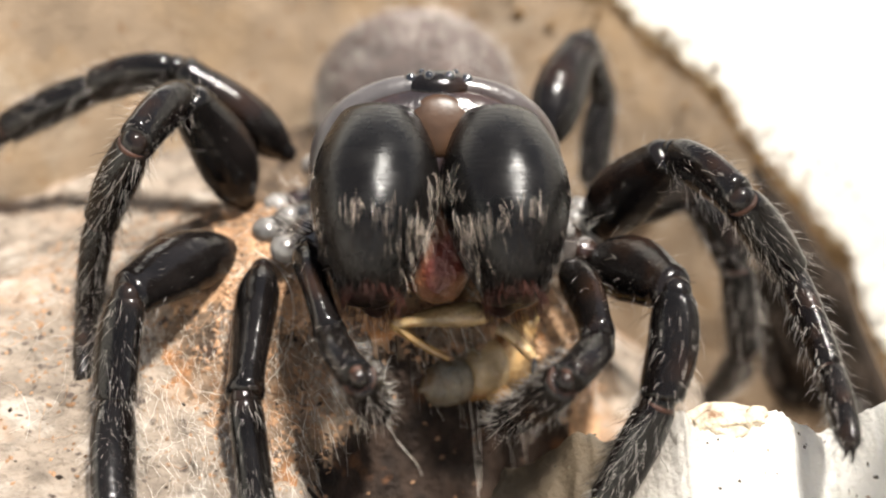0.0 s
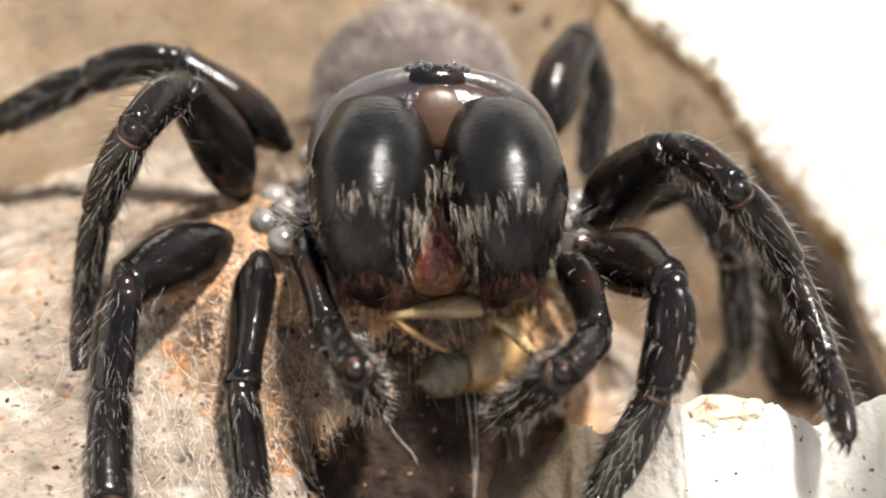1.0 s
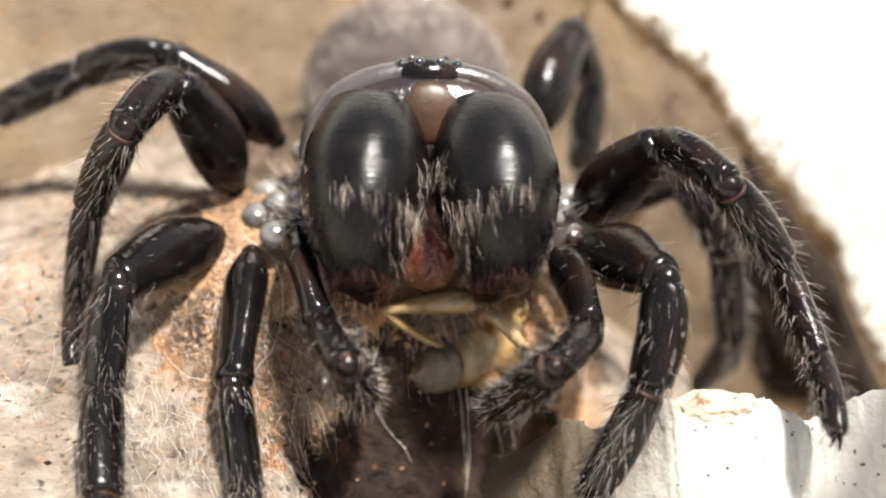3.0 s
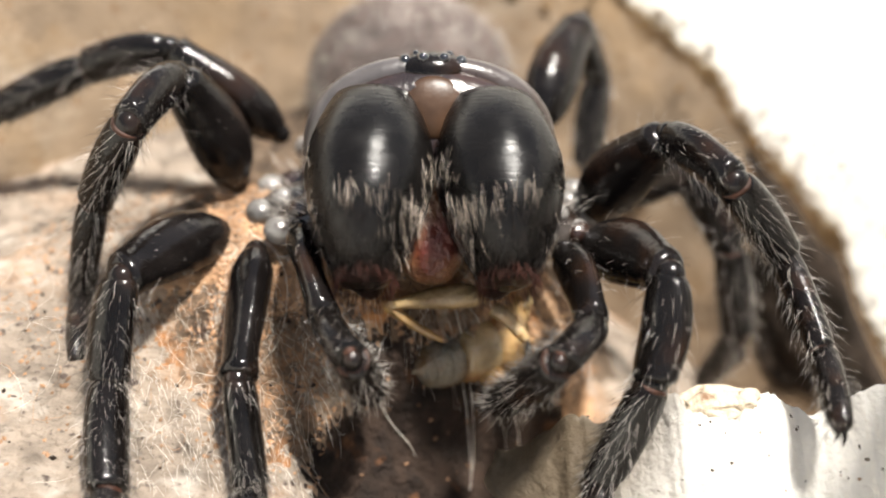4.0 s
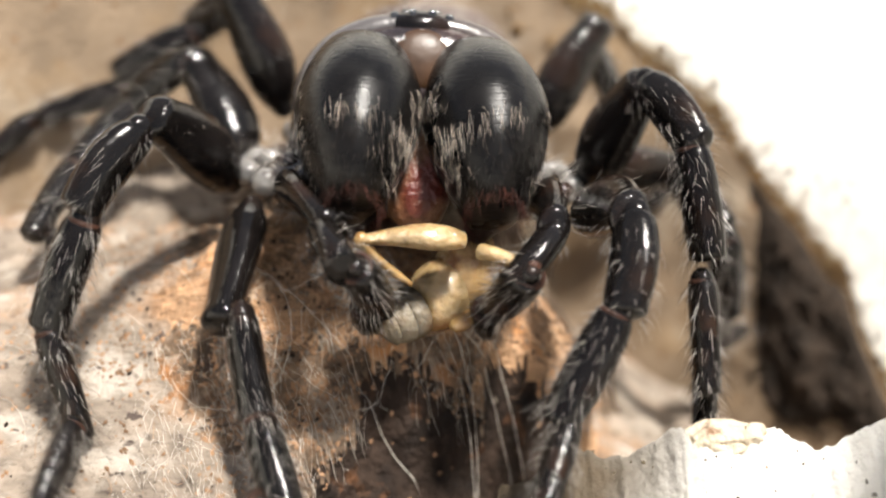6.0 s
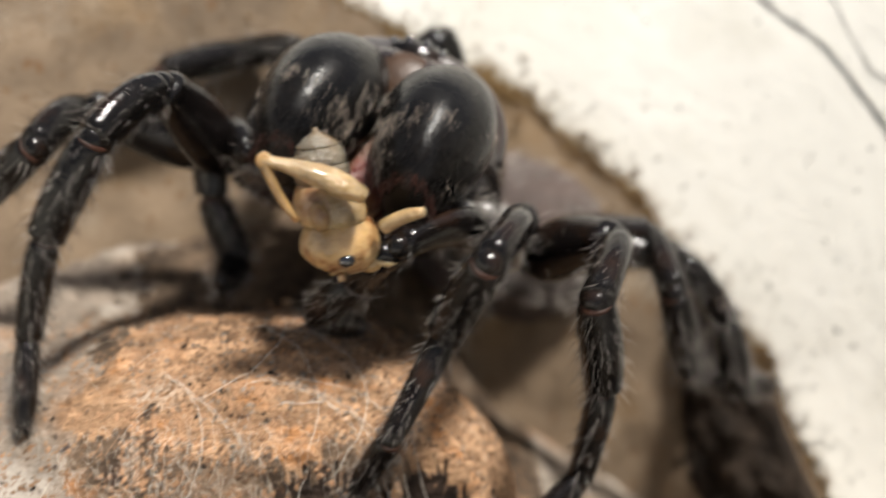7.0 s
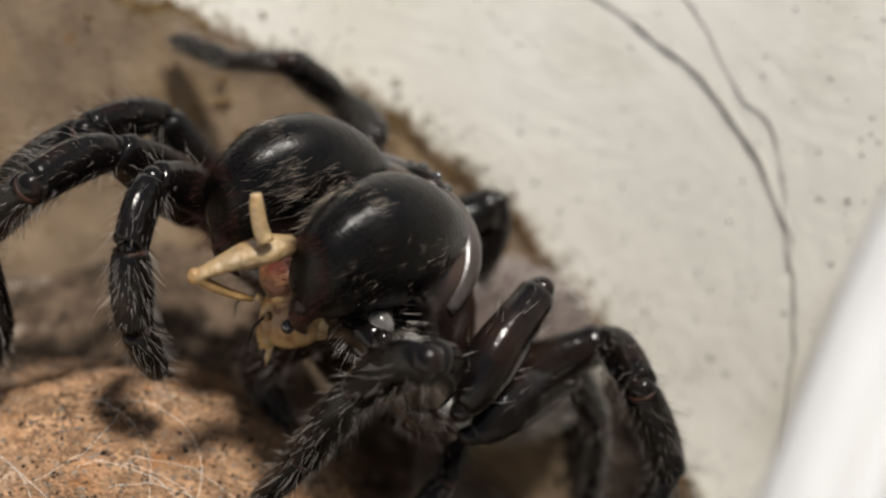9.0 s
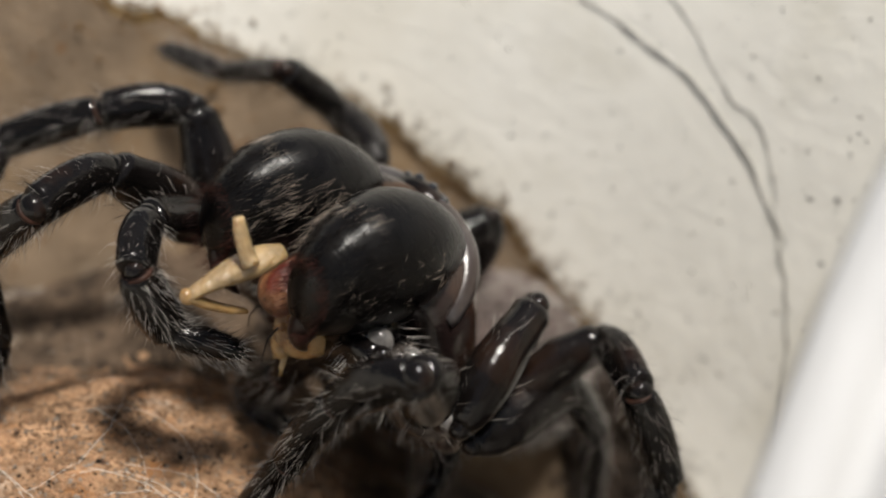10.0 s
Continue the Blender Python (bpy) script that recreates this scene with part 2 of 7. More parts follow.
def wall_at(angle, z, inset=0.0):
    r = TUB_R + TUB_LEAN * (z - 10) - inset
    return Vector((TUB_X + r * math.sin(angle), TUB_Y + r * math.cos(angle), z))


def wall_x(x, z, inset=0.0):
    """The place on the far wall at x."""
    return wall_at(math.asin(max(-0.999, min(0.999, (x - TUB_X) / (TUB_R + TUB_LEAN * (z - 10))))), z, inset)


def build_tub():
    bm = bmesh.new()
    # inset from the inner wall, height
    prof = [(3, TUB_FLOOR), (0.8, TUB_FLOOR + 0.6), (0, TUB_FLOOR + 2.5), (0, 5), (0, 12), (0, 20), (0, TUB_TOP - 1),
            (-0.3, TUB_TOP), (-1.3, TUB_TOP), (-1.6, TUB_TOP - 1), (-1.6, 10), (-1.6, TUB_FLOOR - 1)]
    k = 160
    rings = []
    for inset, z in prof:
        rings.append([bm.verts.new((wall_at(2 * math.pi * i / k, z, inset)) * MM) for i in range(k)])
    for a, b in zip(rings, rings[1:]):
        for i in range(k):
            bm.faces.new((a[i], a[(i + 1) % k], b[(i + 1) % k], b[i]))
    bm.faces.new(rings[0])
    bm.faces.new(rings[-1])
    bmesh.ops.recalc_face_normals(bm, faces=bm.faces)
    part("tub_wall", bm, PLASTIC, None, "round white plastic tub with dirt specks on its inner wall", "structure", "tub")


build_tub()


def lining_top(x):
    """Height of the dirty silk lining on the wall."""
    xs = (-34.0, -10.7, -2.7, 1.0, 9.1, 13.6, 16.7, 19.7, 22.3, 24.15, 28.0, 32.0)
    zs = (27.0, 24.1, 20.5, 18.3, 14.1, 10.9, 8.0, 5.1, 2.9, -1.2, -7.0, -8.0)
    return float(np.interp(x, xs, zs)) + 0.7 * noise.noise(Vector((x * 0.5, 3.1, 0))) + 0.22 * noise.noise(Vector((x * 1.4, 7.7, 0)))


def build_lining():
    vs, fs = [], []
    nx, nz = 260, 40
    for i in range(nx + 1):
        x = -34 + 60 * i / nx
        top = lining_top(x)
        for j in range(nz + 1):
            f = j / nz
            z = TUB_FLOOR + 1 + (top - TUB_FLOOR - 1) * f
            thick = 0.25 + 1.1 * (1 - f) ** 0.7
            w = 0.35 * noise.noise(Vector((x * 0.35, z * 0.35, 1.0))) + 0.1 * noise.noise(Vector((x * 1.3, z * 1.3, 4.0)))
            inset = max(0.05, (thick + w) * min(1, (1 - f) * 6 + 0.12))
            vs.append(wall_x(x, z, inset) * MM)
    for i in range(nx):
        for j in range(nz):
            a = i * (nz + 1) + j
            fs.append((a, a + nz + 1, a + nz + 2, a + 1))
    raw("wall_lining", vs, fs, LINING, None, "tan silk lining with dirt, stuck to the tub wall", "structure", "silk lining")


build_lining()


def grains(name, places, mat, label, category, sizes=(0.06, 0.22), flat=0.6, stretch=2.0):
    """Many small uneven grains in one mesh. places: (point, normal)."""
    vs, fs = [], []
    for p, nrm in places:
        s = random.uniform(*sizes) * random.choice((0.6, 0.8, 1, 1, 1.3))
        a, b = frame_of(nrm)
        turn = random.uniform(0, 6.28)
        a, b = a * math.cos(turn) + b * math.sin(turn), b * math.cos(turn) - a * math.sin(turn)
        long = random.uniform(1, stretch)
        o = len(vs)
        for q in (a * long, b, -a * long, -b):
            vs.append((p + q * (s * random.uniform(0.7, 1.2))) * MM)
        vs.append((p + nrm * s * flat) * MM)
        vs.append((p - nrm * s * flat) * MM)
        for i in range(4):
            j = (i + 1) % 4
            fs += [(o + i, o + j, o + 4), (o + j, o + i, o + 5)]
    return raw(name, vs, fs, mat, None, label, "stuff", category, smooth=False)


def build_wall_dirt():
    rng = random.Random(4)
    edge = []
    for i in range(4200):
        x = rng.uniform(-10, 25.5)
        if rng.random() < 0.72 - max(0, x - 6) * 0.07:
            continue
        z = lining_top(x) + rng.gauss(-0.15, 0.4) + (rng.random() ** 7) * 2.2
        p = wall_x(x, z, 0.12)
        n = Vector((TUB_X - p.x, TUB_Y - p.y, 0)).normalized()
        edge.append((p, n))
    grains("edge_soil", edge, EDGE_SOIL, "brown soil grains along the upper edge of the lining", "soil", (0.03, 0.12), 0.35, 2.5)
    spots = []
    for i in range(950):
        x = rng.uniform(-6, 35) if rng.random() < 0.5 else rng.uniform(20, 35)
        z = rng.uniform(-4, 31)
        if rng.random() < 0.45:
            z = lining_top(x) + abs(rng.gauss(0, 2.6))
        if z < lining_top(x):
            continue
        p = wall_x(x, z, 0.03)
        spots.append((p, Vector((TUB_X - p.x, TUB_Y - p.y, 0)).normalized()))
    grains("wall_specks", spots, SPECK, "tiny dark dirt specks stuck to the white tub wall", "dirt", (0.022, 0.09), 0.2, 3.2)
    marks = []
    for i in range(1500):
        x = rng.uniform(-20, 20)
        z = lining_top(x) - rng.uniform(0.4, 16)
        p = wall_x(x, z, 0.6)
        marks.append((p, Vector((TUB_X - p.x, TUB_Y - p.y, 0)).normalized()))
    grains("lining_specks", marks, EDGE_SOIL, "dark crumbs caught in the tan silk lining", "soil", (0.02, 0.075), 0.4, 3.5)


build_wall_dirt()


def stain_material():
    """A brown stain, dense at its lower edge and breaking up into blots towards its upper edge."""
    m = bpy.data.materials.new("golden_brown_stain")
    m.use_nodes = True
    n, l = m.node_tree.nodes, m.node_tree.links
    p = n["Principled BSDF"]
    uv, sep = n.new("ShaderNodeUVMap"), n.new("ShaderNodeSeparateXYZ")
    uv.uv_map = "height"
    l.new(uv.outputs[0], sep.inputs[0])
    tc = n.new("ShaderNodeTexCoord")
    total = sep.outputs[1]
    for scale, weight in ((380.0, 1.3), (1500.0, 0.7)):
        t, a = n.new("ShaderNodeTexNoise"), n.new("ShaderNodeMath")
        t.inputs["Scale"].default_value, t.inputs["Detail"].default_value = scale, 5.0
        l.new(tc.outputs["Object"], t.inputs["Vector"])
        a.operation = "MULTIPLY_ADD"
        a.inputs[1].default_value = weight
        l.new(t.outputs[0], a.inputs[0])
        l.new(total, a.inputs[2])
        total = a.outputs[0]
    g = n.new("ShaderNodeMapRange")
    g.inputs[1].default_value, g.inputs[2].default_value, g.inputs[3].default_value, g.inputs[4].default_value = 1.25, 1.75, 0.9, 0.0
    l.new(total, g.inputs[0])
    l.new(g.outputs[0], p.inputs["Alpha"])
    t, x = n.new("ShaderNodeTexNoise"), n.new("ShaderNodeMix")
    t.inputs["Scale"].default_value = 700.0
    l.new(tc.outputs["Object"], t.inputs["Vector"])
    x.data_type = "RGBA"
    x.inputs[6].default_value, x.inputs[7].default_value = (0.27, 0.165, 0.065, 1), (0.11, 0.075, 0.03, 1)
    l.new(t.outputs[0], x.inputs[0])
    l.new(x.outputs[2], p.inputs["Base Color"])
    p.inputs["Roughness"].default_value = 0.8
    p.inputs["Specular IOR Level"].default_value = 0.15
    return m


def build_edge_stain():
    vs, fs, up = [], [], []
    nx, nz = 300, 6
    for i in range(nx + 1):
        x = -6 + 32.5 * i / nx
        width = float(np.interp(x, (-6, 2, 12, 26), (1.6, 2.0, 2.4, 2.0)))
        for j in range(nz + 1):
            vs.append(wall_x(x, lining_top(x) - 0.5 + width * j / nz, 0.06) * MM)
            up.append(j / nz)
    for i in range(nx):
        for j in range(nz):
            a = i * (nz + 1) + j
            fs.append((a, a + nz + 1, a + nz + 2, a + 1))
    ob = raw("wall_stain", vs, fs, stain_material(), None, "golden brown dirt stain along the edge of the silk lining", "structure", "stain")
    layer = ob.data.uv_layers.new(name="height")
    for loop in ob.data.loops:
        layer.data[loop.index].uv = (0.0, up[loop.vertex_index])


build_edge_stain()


def build_soil_clump():
    """Dark damp soil caked on the wall under the lining's edge, thick and lumpy, with a clean lower edge."""
    vs, fs = [], []
    nx, nz = 110, 44
    for i in range(nx + 1):
        f = i / nx
        x = 17.2 + 9.3 * f
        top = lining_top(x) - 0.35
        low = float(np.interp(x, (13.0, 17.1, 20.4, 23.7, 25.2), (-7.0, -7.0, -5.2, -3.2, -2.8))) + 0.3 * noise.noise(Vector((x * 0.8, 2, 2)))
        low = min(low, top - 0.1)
        for j in range(nz + 1):
            g = j / nz
            z = low + (top - low) * g
            bulge = math.sin(math.pi * min(1, g * 0.94 + 0.06)) ** 0.5 * min(1, f * 5, (1 - f) * 8)
            w = 0.8 * noise.noise(Vector((x * 0.6, z * 0.6, 8))) + 0.35 * noise.noise(Vector((x * 1.8, z * 1.8, 2)))
            vs.append(wall_x(x, z, 0.3 + max(0, (1.5 + w) * bulge)) * MM)
    for i in range(nx):
        for j in range(nz):
            a = i * (nz + 1) + j
            fs.append((a, a + nz + 1, a + nz + 2, a + 1))
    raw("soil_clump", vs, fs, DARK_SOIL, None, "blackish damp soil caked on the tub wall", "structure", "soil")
    rng = random.Random(77)
    rows = []
    for i in range(1000):
        x = rng.uniform(17.6, 26)
        top = lining_top(x) - 0.35
        low = float(np.interp(x, (13.0, 17.1, 20.4, 23.7, 25.2), (-7.0, -7.0, -5.2, -3.2, -2.8)))
        if top < low:
            continue
        z = rng.uniform(low, top)
        p = wall_x(x, z, 1.3)
        rows.append((p, Vector((TUB_X - p.x, TUB_Y - p.y, 0)).normalized()))
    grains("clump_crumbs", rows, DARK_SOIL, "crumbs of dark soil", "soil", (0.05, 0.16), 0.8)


build_soil_clump()


def build_crease():
    """The dark crease that curves down the white wall, and a finer one beside it."""
    def curve(xs, zs, shift, wob, r, seed):
        bm = bmesh.new()
        pts = []
        for i in range(71):
            f = i / 70 * 7
            x = float(np.interp(f, range(8), xs)) + shift
            z = float(np.interp(f, range(8), zs)) + shift
            w = wob * noise.noise(Vector((i * 0.21, seed, 0)))
            pts.append(wall_x(x + w, z + w, 0.02) * MM)
        rr = [r * MM * (0.3 + 0.9 * abs(noise.noise(Vector((i * 0.33, seed + 5, 0)))) + (0.4 if 18 < i < 34 else 0)) for i in range(71)]
        tube(bm, pts, rr, 5)
        return bm
    main = ((18.2, 19.6, 24.3, 26.9, 28.2, 28.7, 28.8, 28.5), (22.6, 21.5, 19.1, 16.3, 13.7, 11.4, 8.4, 3.4))
    fine = ((22.6, 24.0, 26.1, 27.6, 28.1, 28.5, 28.7, 28.8), (23.3, 21.8, 18.8, 17.8, 15.5, 13.1, 11.4, 9.9))
    part("wall_crease", curve(*main, 0, 0.2, 0.08, 1.0), SCRATCH, None, "dark curved crease in the white wall", "structure", "crease")
    part("wall_crease", curve(*fine, 0, 0.2, 0.045, 9.0), SCRATCH, None, "fine dark curved crease in the white wall", "structure", "crease")
    part("wall_ridge", curve(*main, 0.17, 0.2, 0.03, 1.0), PLASTIC, None, "raised white fold in the tub wall beside a crease", "structure", "fold")


build_crease()


def build_rim():
    """The folded lip of the tub beside the camera: a thick rounded edge with a step."""
    bm = bmesh.new()
    a, b = Vector((22.96, -8.69, 35.38)), Vector((18.52, -14.54, 28.09))
    d = (a - b).normalized()
    side = Vector((1.00, -0.21, 0.15)).normalized()
    side = (side - d * side.dot(d)).normalized()
    up = side.cross(d)
    prof = [(0.0, 0.0), (0.35, 0.45), (1.0, 0.6), (1.9, 0.55), (2.0, 0.2), (3.2, 0.15), (3.3, 0.6), (9.0, 0.9), (34, 2.4), (34, -1.5), (3.0, -1.6), (0.4, -0.7)]
    rings = []
    for i in range(13):
        # unseen upper length, added so that the lip shades the wall's right side
        f = -0.6 + 3.4 * i / 12
        c = b + (a - b) * f + side * (-0.9 * math.sin(min(f, 1.4) * 2.2) * 0.4)
        rings.append([(c + side * u + up * v) * MM for u, v in prof])
    loft(bm, rings)
    bmesh.ops.bevel(bm, geom=[e for e in bm.edges if e.calc_face_angle(0) > 0.5], offset=0.00012, segments=2, affect="EDGES")
    part("tub_rim", bm, RIM, None, "translucent white plastic lip of the tub", "structure", "tub rim")


build_rim()


# ---------- the ground ----------
def mound_height(x, y):
    u = ((x + 6) / 13) ** 2 + ((y - 0.1) / 8.0) ** 2
    return 3.4 + 10.5 * math.sqrt(1 - u) if u < 1 else -20.0


def ground_height(x, y):
    base = -5.5 + 15.0 / (1 + math.exp((x - 5.0) / 1.7))
    left = 11.0 - 0.012 * (x + 20) ** 2 - 0.02 * (y + 2) ** 2
    base = base + 1.2 * math.log(1 + math.exp(min(30, (left - base) / 1.2)))
    m = mound_height(x, y)
    d = m - base
    soft = 0.9
    z = base + soft * math.log(1 + math.exp(min(40, d / soft)))
    return z


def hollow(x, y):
    """How far inside the hollow in front of the mound, coloured dark for the spider's shade, a place lies: 1 at its
    rim, 0 in its middle.
    """
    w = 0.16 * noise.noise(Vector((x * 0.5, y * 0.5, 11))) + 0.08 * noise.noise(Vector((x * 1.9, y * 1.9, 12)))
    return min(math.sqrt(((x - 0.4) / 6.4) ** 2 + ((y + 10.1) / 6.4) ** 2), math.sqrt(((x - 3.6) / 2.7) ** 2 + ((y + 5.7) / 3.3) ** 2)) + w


def ground_bump(x, y):
    v = Vector((x, y, 0))
    return 0.45 * noise.noise(v * 0.35) + 0.22 * noise.noise(v * 1.1) + 0.11 * noise.noise(v * 2.8)


def ground_z(x, y):
    u = hollow(x, y)
    dip = 4.4 * (1 - u * u) ** 0.8 if u < 1 else 0.0
    return ground_height(x, y) + ground_bump(x, y) * (1 + dip * 0.25) - dip


def build_ground():
    """One sheet of soil from wall to wall; faces of the mound and its shade-coloured front, of the silk-covered side
    and of the shade-coloured hollow.
    """
    vs, fs, mats = [], [], []
    n = 460
    for i in range(n + 1):
        for j in range(n + 1):
            x, y = -34 + 76 * i / n, -52 + 77 * j / n
            vs.append(Vector((x, y, ground_z(x, y))) * MM)
    for i in range(n):
        for j in range(n):
            x, y = -34 + 76 * (i + 0.5) / n, -52 + 77 * (j + 0.5) / n
            if math.hypot(x - TUB_X, y - TUB_Y) > TUB_R + TUB_LEAN * (ground_height(x, y) - 10) + 0.3:
                continue
            a = i * (n + 1) + j
            fs.append((a, a + n + 1, a + n + 2, a + 1))
            w = 1.6 * noise.noise(Vector((x * 0.4, y * 0.4, 2))) + 0.9 * noise.noise(Vector((x * 1.7, y * 1.7, 5)))
            u = math.sqrt(((x + 2.5) / 10) ** 2 + ((y + 1.5) / 9.5) ** 2)
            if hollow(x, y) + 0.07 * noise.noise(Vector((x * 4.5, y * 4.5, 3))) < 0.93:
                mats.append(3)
            elif u + w * 0.13 < 0.98:
                mats.append(4 if y + 1.2 * w < -3.5 else 0)
            elif y + w > 1.5 and -12 < x + 2 * w and x < 9:
                mats.append(2)
            else:
                mats.append(1)
    ob = raw("ground", vs, fs, MOUND, None, "coir soil mound with silk threads, rising inside the tub", "structure", "soil")
    ob.data.materials.append(SILK_GROUND)
    ob.data.materials.append(DIRT_GROUND)
    ob.data.materials.append(SHADED_COIR)
    ob.data.materials.append(MOUND_FRONT)
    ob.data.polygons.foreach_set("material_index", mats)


build_ground()


def ground_normal(x, y):
    e = 0.05
    return Vector((ground_height(x - e, y) - ground_height(x + e, y), ground_height(x, y - e) - ground_height(x, y + e), 2 * e)).normalized()


def build_ground_cover():
    rng = random.Random(11)
    orange, dark = [], []
    for i in range(26000):
        x, y = rng.uniform(-20, 8), rng.uniform(-11, 8)
        if mound_height(x, y) < 3 and rng.random() < 0.7 or x < -10 and rng.random() < 0.75:
            continue
        z = ground_z(x, y)
        if hollow(x, y) < 0.9 and rng.random() < 0.97:
            continue
        if rng.random() < (0.1 if x > -8 and y > -5 else 0.05):
            dark.append((Vector((x, y, z + 0.02)), ground_normal(x, y)))
        else:
            orange.append((Vector((x, y, z + 0.02)), ground_normal(x, y)))
    pale = [g for i, g in enumerate(orange) if i % 5 == 0]
    orange = [g for i, g in enumerate(orange) if i % 5]
    grains("pale_grains", pale, SILK_GROUND, "pale crumbs of sand on the mound", "sand", (0.03, 0.1), 0.8)
    grains("soil_grains", orange, GRAIN, "reddish brown crumbs of coir on the mound", "soil", (0.03, 0.11), 0.8)
    grains("dark_grains", dark, DARK_SOIL, "blackish crumbs of soil on the mound", "soil", (0.03, 0.10), 0.8)

    def strands(name, count, mat, label, cat, length, r, region, lift, turn=0.3, curly=0.25):
        vs, fs = [], []
        for i in range(count):
            x, y = rng.uniform(*region[0]), rng.uniform(*region[1])
            if hollow(x, y) < 0.9:
                continue
            a = rng.gauss(turn, 0.9 if curly > 0.1 else 0.35)
            curl = rng.gauss(0, curly)
            l = rng.uniform(*length)
            k = 9
            pts = []
            for q in range(k):
                f = q / (k - 1)
                z = ground_z(x, y) + 0.04 + lift * rng.random() * 0.3 + lift * math.sin(f * math.pi)
                pts.append(Vector((x, y, z)))
                x += math.cos(a) * l / k
                y += math.sin(a) * l / k
                a += curl
            o = len(vs)
            for p in pts:
                for t in range(3):
                    ang = t * 2.094
                    vs.append((p + Vector((math.cos(ang) * 0.5, math.cos(ang) * 0.5, math.sin(ang))) * r) * MM)
            for q in range(k - 1):
                for t in range(3):
                    u = (t + 1) % 3
                    fs.append((o + q * 3 + t, o + q * 3 + u, o + q * 3 + 3 + u, o + q * 3 + 3 + t))
        raw(name, vs, fs, mat, None, label, "stuff", cat)

    strands("coir_fibres", 90, FIBRE, "brown coir fibres matted on the mound", "fibre", (0.5, 2.0), 0.018, ((-20, 7), (-11, 8)), 0.12)
    strands("silk_threads", 70, SILK, "fine white silk threads laid over the soil", "silk", (1.5, 6.0), 0.0055, ((-22, 6), (-12, 10)), 0.18)
    strands("silk_tufts", 900, SILK, "pale tufts of silk at the foot of the mound", "silk", (0.4, 1.3), 0.007, ((-13, 1), (-12, -3)), 0.2, -1.3, 0.07)


build_ground_cover()


def sheet_crest(x, f):
    """Depth and height of the sheet's torn upper edge; f runs from 0 to 1 along it."""
    beyond = max(0, f - 0.52)
    ragged = 0.45 * noise.noise(Vector((x * 0.45, 2, 9))) + 0.3 * noise.noise(Vector((x * 1.7, 2, 4))) + 0.16 * noise.noise(Vector((x * 6.5, 2, 4)))
    y = -8.4 - 0.6 * f - 1.2 * beyond + 0.3 * noise.noise(Vector((x * 0.5, 1, 0)))
    z = 10.9 - 2.6 * max(0, 0.3 - f) / 0.3 + 0.5 * f + 5.0 * beyond - 0.3 * math.exp(-((f - 0.55) / 0.09) ** 2) + ragged * (1 - 0.5 * min(1, beyond / 0.2))
    return y, z


def build_sheet():
    """A torn sheet of white silk standing up in front of the hollow."""
    bm = bmesh.new()
    rng = random.Random(5)
    nx, ny = 200, 26
    grid = []
    for i in range(nx + 1):
        f = i / nx
        x = 2.2 + 21.8 * f
        crest_y, crest_z = sheet_crest(x, f)
        row = []
        for j in range(ny + 1):
            g = j / ny
            w = 0.4 * noise.noise(Vector((x * 0.5, g * 3, 6))) + 0.14 * noise.noise(Vector((x * 1.9, g * 12, 3)))
            y = crest_y - 9 * g + w
            z = crest_z - 1.2 * g - 5.5 * g * g + w + 0.25 * min(g * 8, 1)
            frayed = max(0.0, 1 - f / 0.12) * (1.6 * noise.noise(Vector((g * 4.5, 8, 2))) + 0.5 * noise.noise(Vector((g * 17, 5, 2))) - 1.2 * g)
            row.append(bm.verts.new(vec(x + frayed, y, z)))
        grid.append(row)
    for a, b in zip(grid, grid[1:]):
        for j in range(ny):
            bm.faces.new((a[j], a[j + 1], b[j + 1], b[j]))
    bmesh.ops.solidify(bm, geom=bm.faces[:], thickness=0.00035)
    bmesh.ops.recalc_face_normals(bm, faces=bm.faces)
    part("silk_sheet", bm, SILK_WHITE, None, "torn white silk sheet with a ragged, dirt-stained edge, sunlit, its left browned by dirt and shade", "structure", "silk sheet")
    spots = []
    for i in range(120):
        i0, j0 = rng.randrange(nx), rng.randrange(ny)
        x = 2.2 + 21.8 * i0 / nx
        f = i0 / nx
        g = j0 / ny * 0.8
        spots.append((x, f, g))
    places = []
    for x, f, g in spots:
        crest_y, crest_z = sheet_crest(x, f)
        w = 0.4 * noise.noise(Vector((x * 0.5, g * 3, 6))) + 0.14 * noise.noise(Vector((x * 1.9, g * 12, 3)))
        places.append((Vector((x, crest_y - 9 * g + w, crest_z - 1.2 * g - 5.5 * g * g + w + 0.25 * min(g * 8, 1) + 0.03)), Vector((0, -0.5, 0.85))))
    grains("sheet_specks", places, SPECK, "dark specks of dirt on the white silk sheet", "dirt", (0.025, 0.075), 0.3)


build_sheet()


def build_sheet_fold():
    """A crumpled dirty fold at the torn edge of the white sheet."""
    fold = tagged(new("silk_fold"), "crumpled beige silk fold with brown dirt on the torn sheet", "silk fold")
    for k, (x, y, z, a, b, c) in enumerate(((10.9, -8.7, 11.1, 1.5, 0.7, 0.55), (9.9, -8.9, 10.8, 1.2, 0.7, 0.5), (11.9, -8.75, 11.2, 0.6, 0.5, 0.5))):
        bm = bmesh.new()
        bmesh.ops.create_icosphere(bm, subdivisions=4, radius=1.0)
        for v in bm.verts:
            q = v.co * (1 + 0.35 * noise.noise(v.co * 1.3 + Vector((k * 9, 0, 0))) + 0.16 * noise.noise(v.co * 4.0 + Vector((k, 3, 0))))
            v.co = vec(x + q.x * a, y + q.y * b, z + q.z * c)
        part("lobe", bm, DIRTY_SILK, fold)


build_sheet_fold()


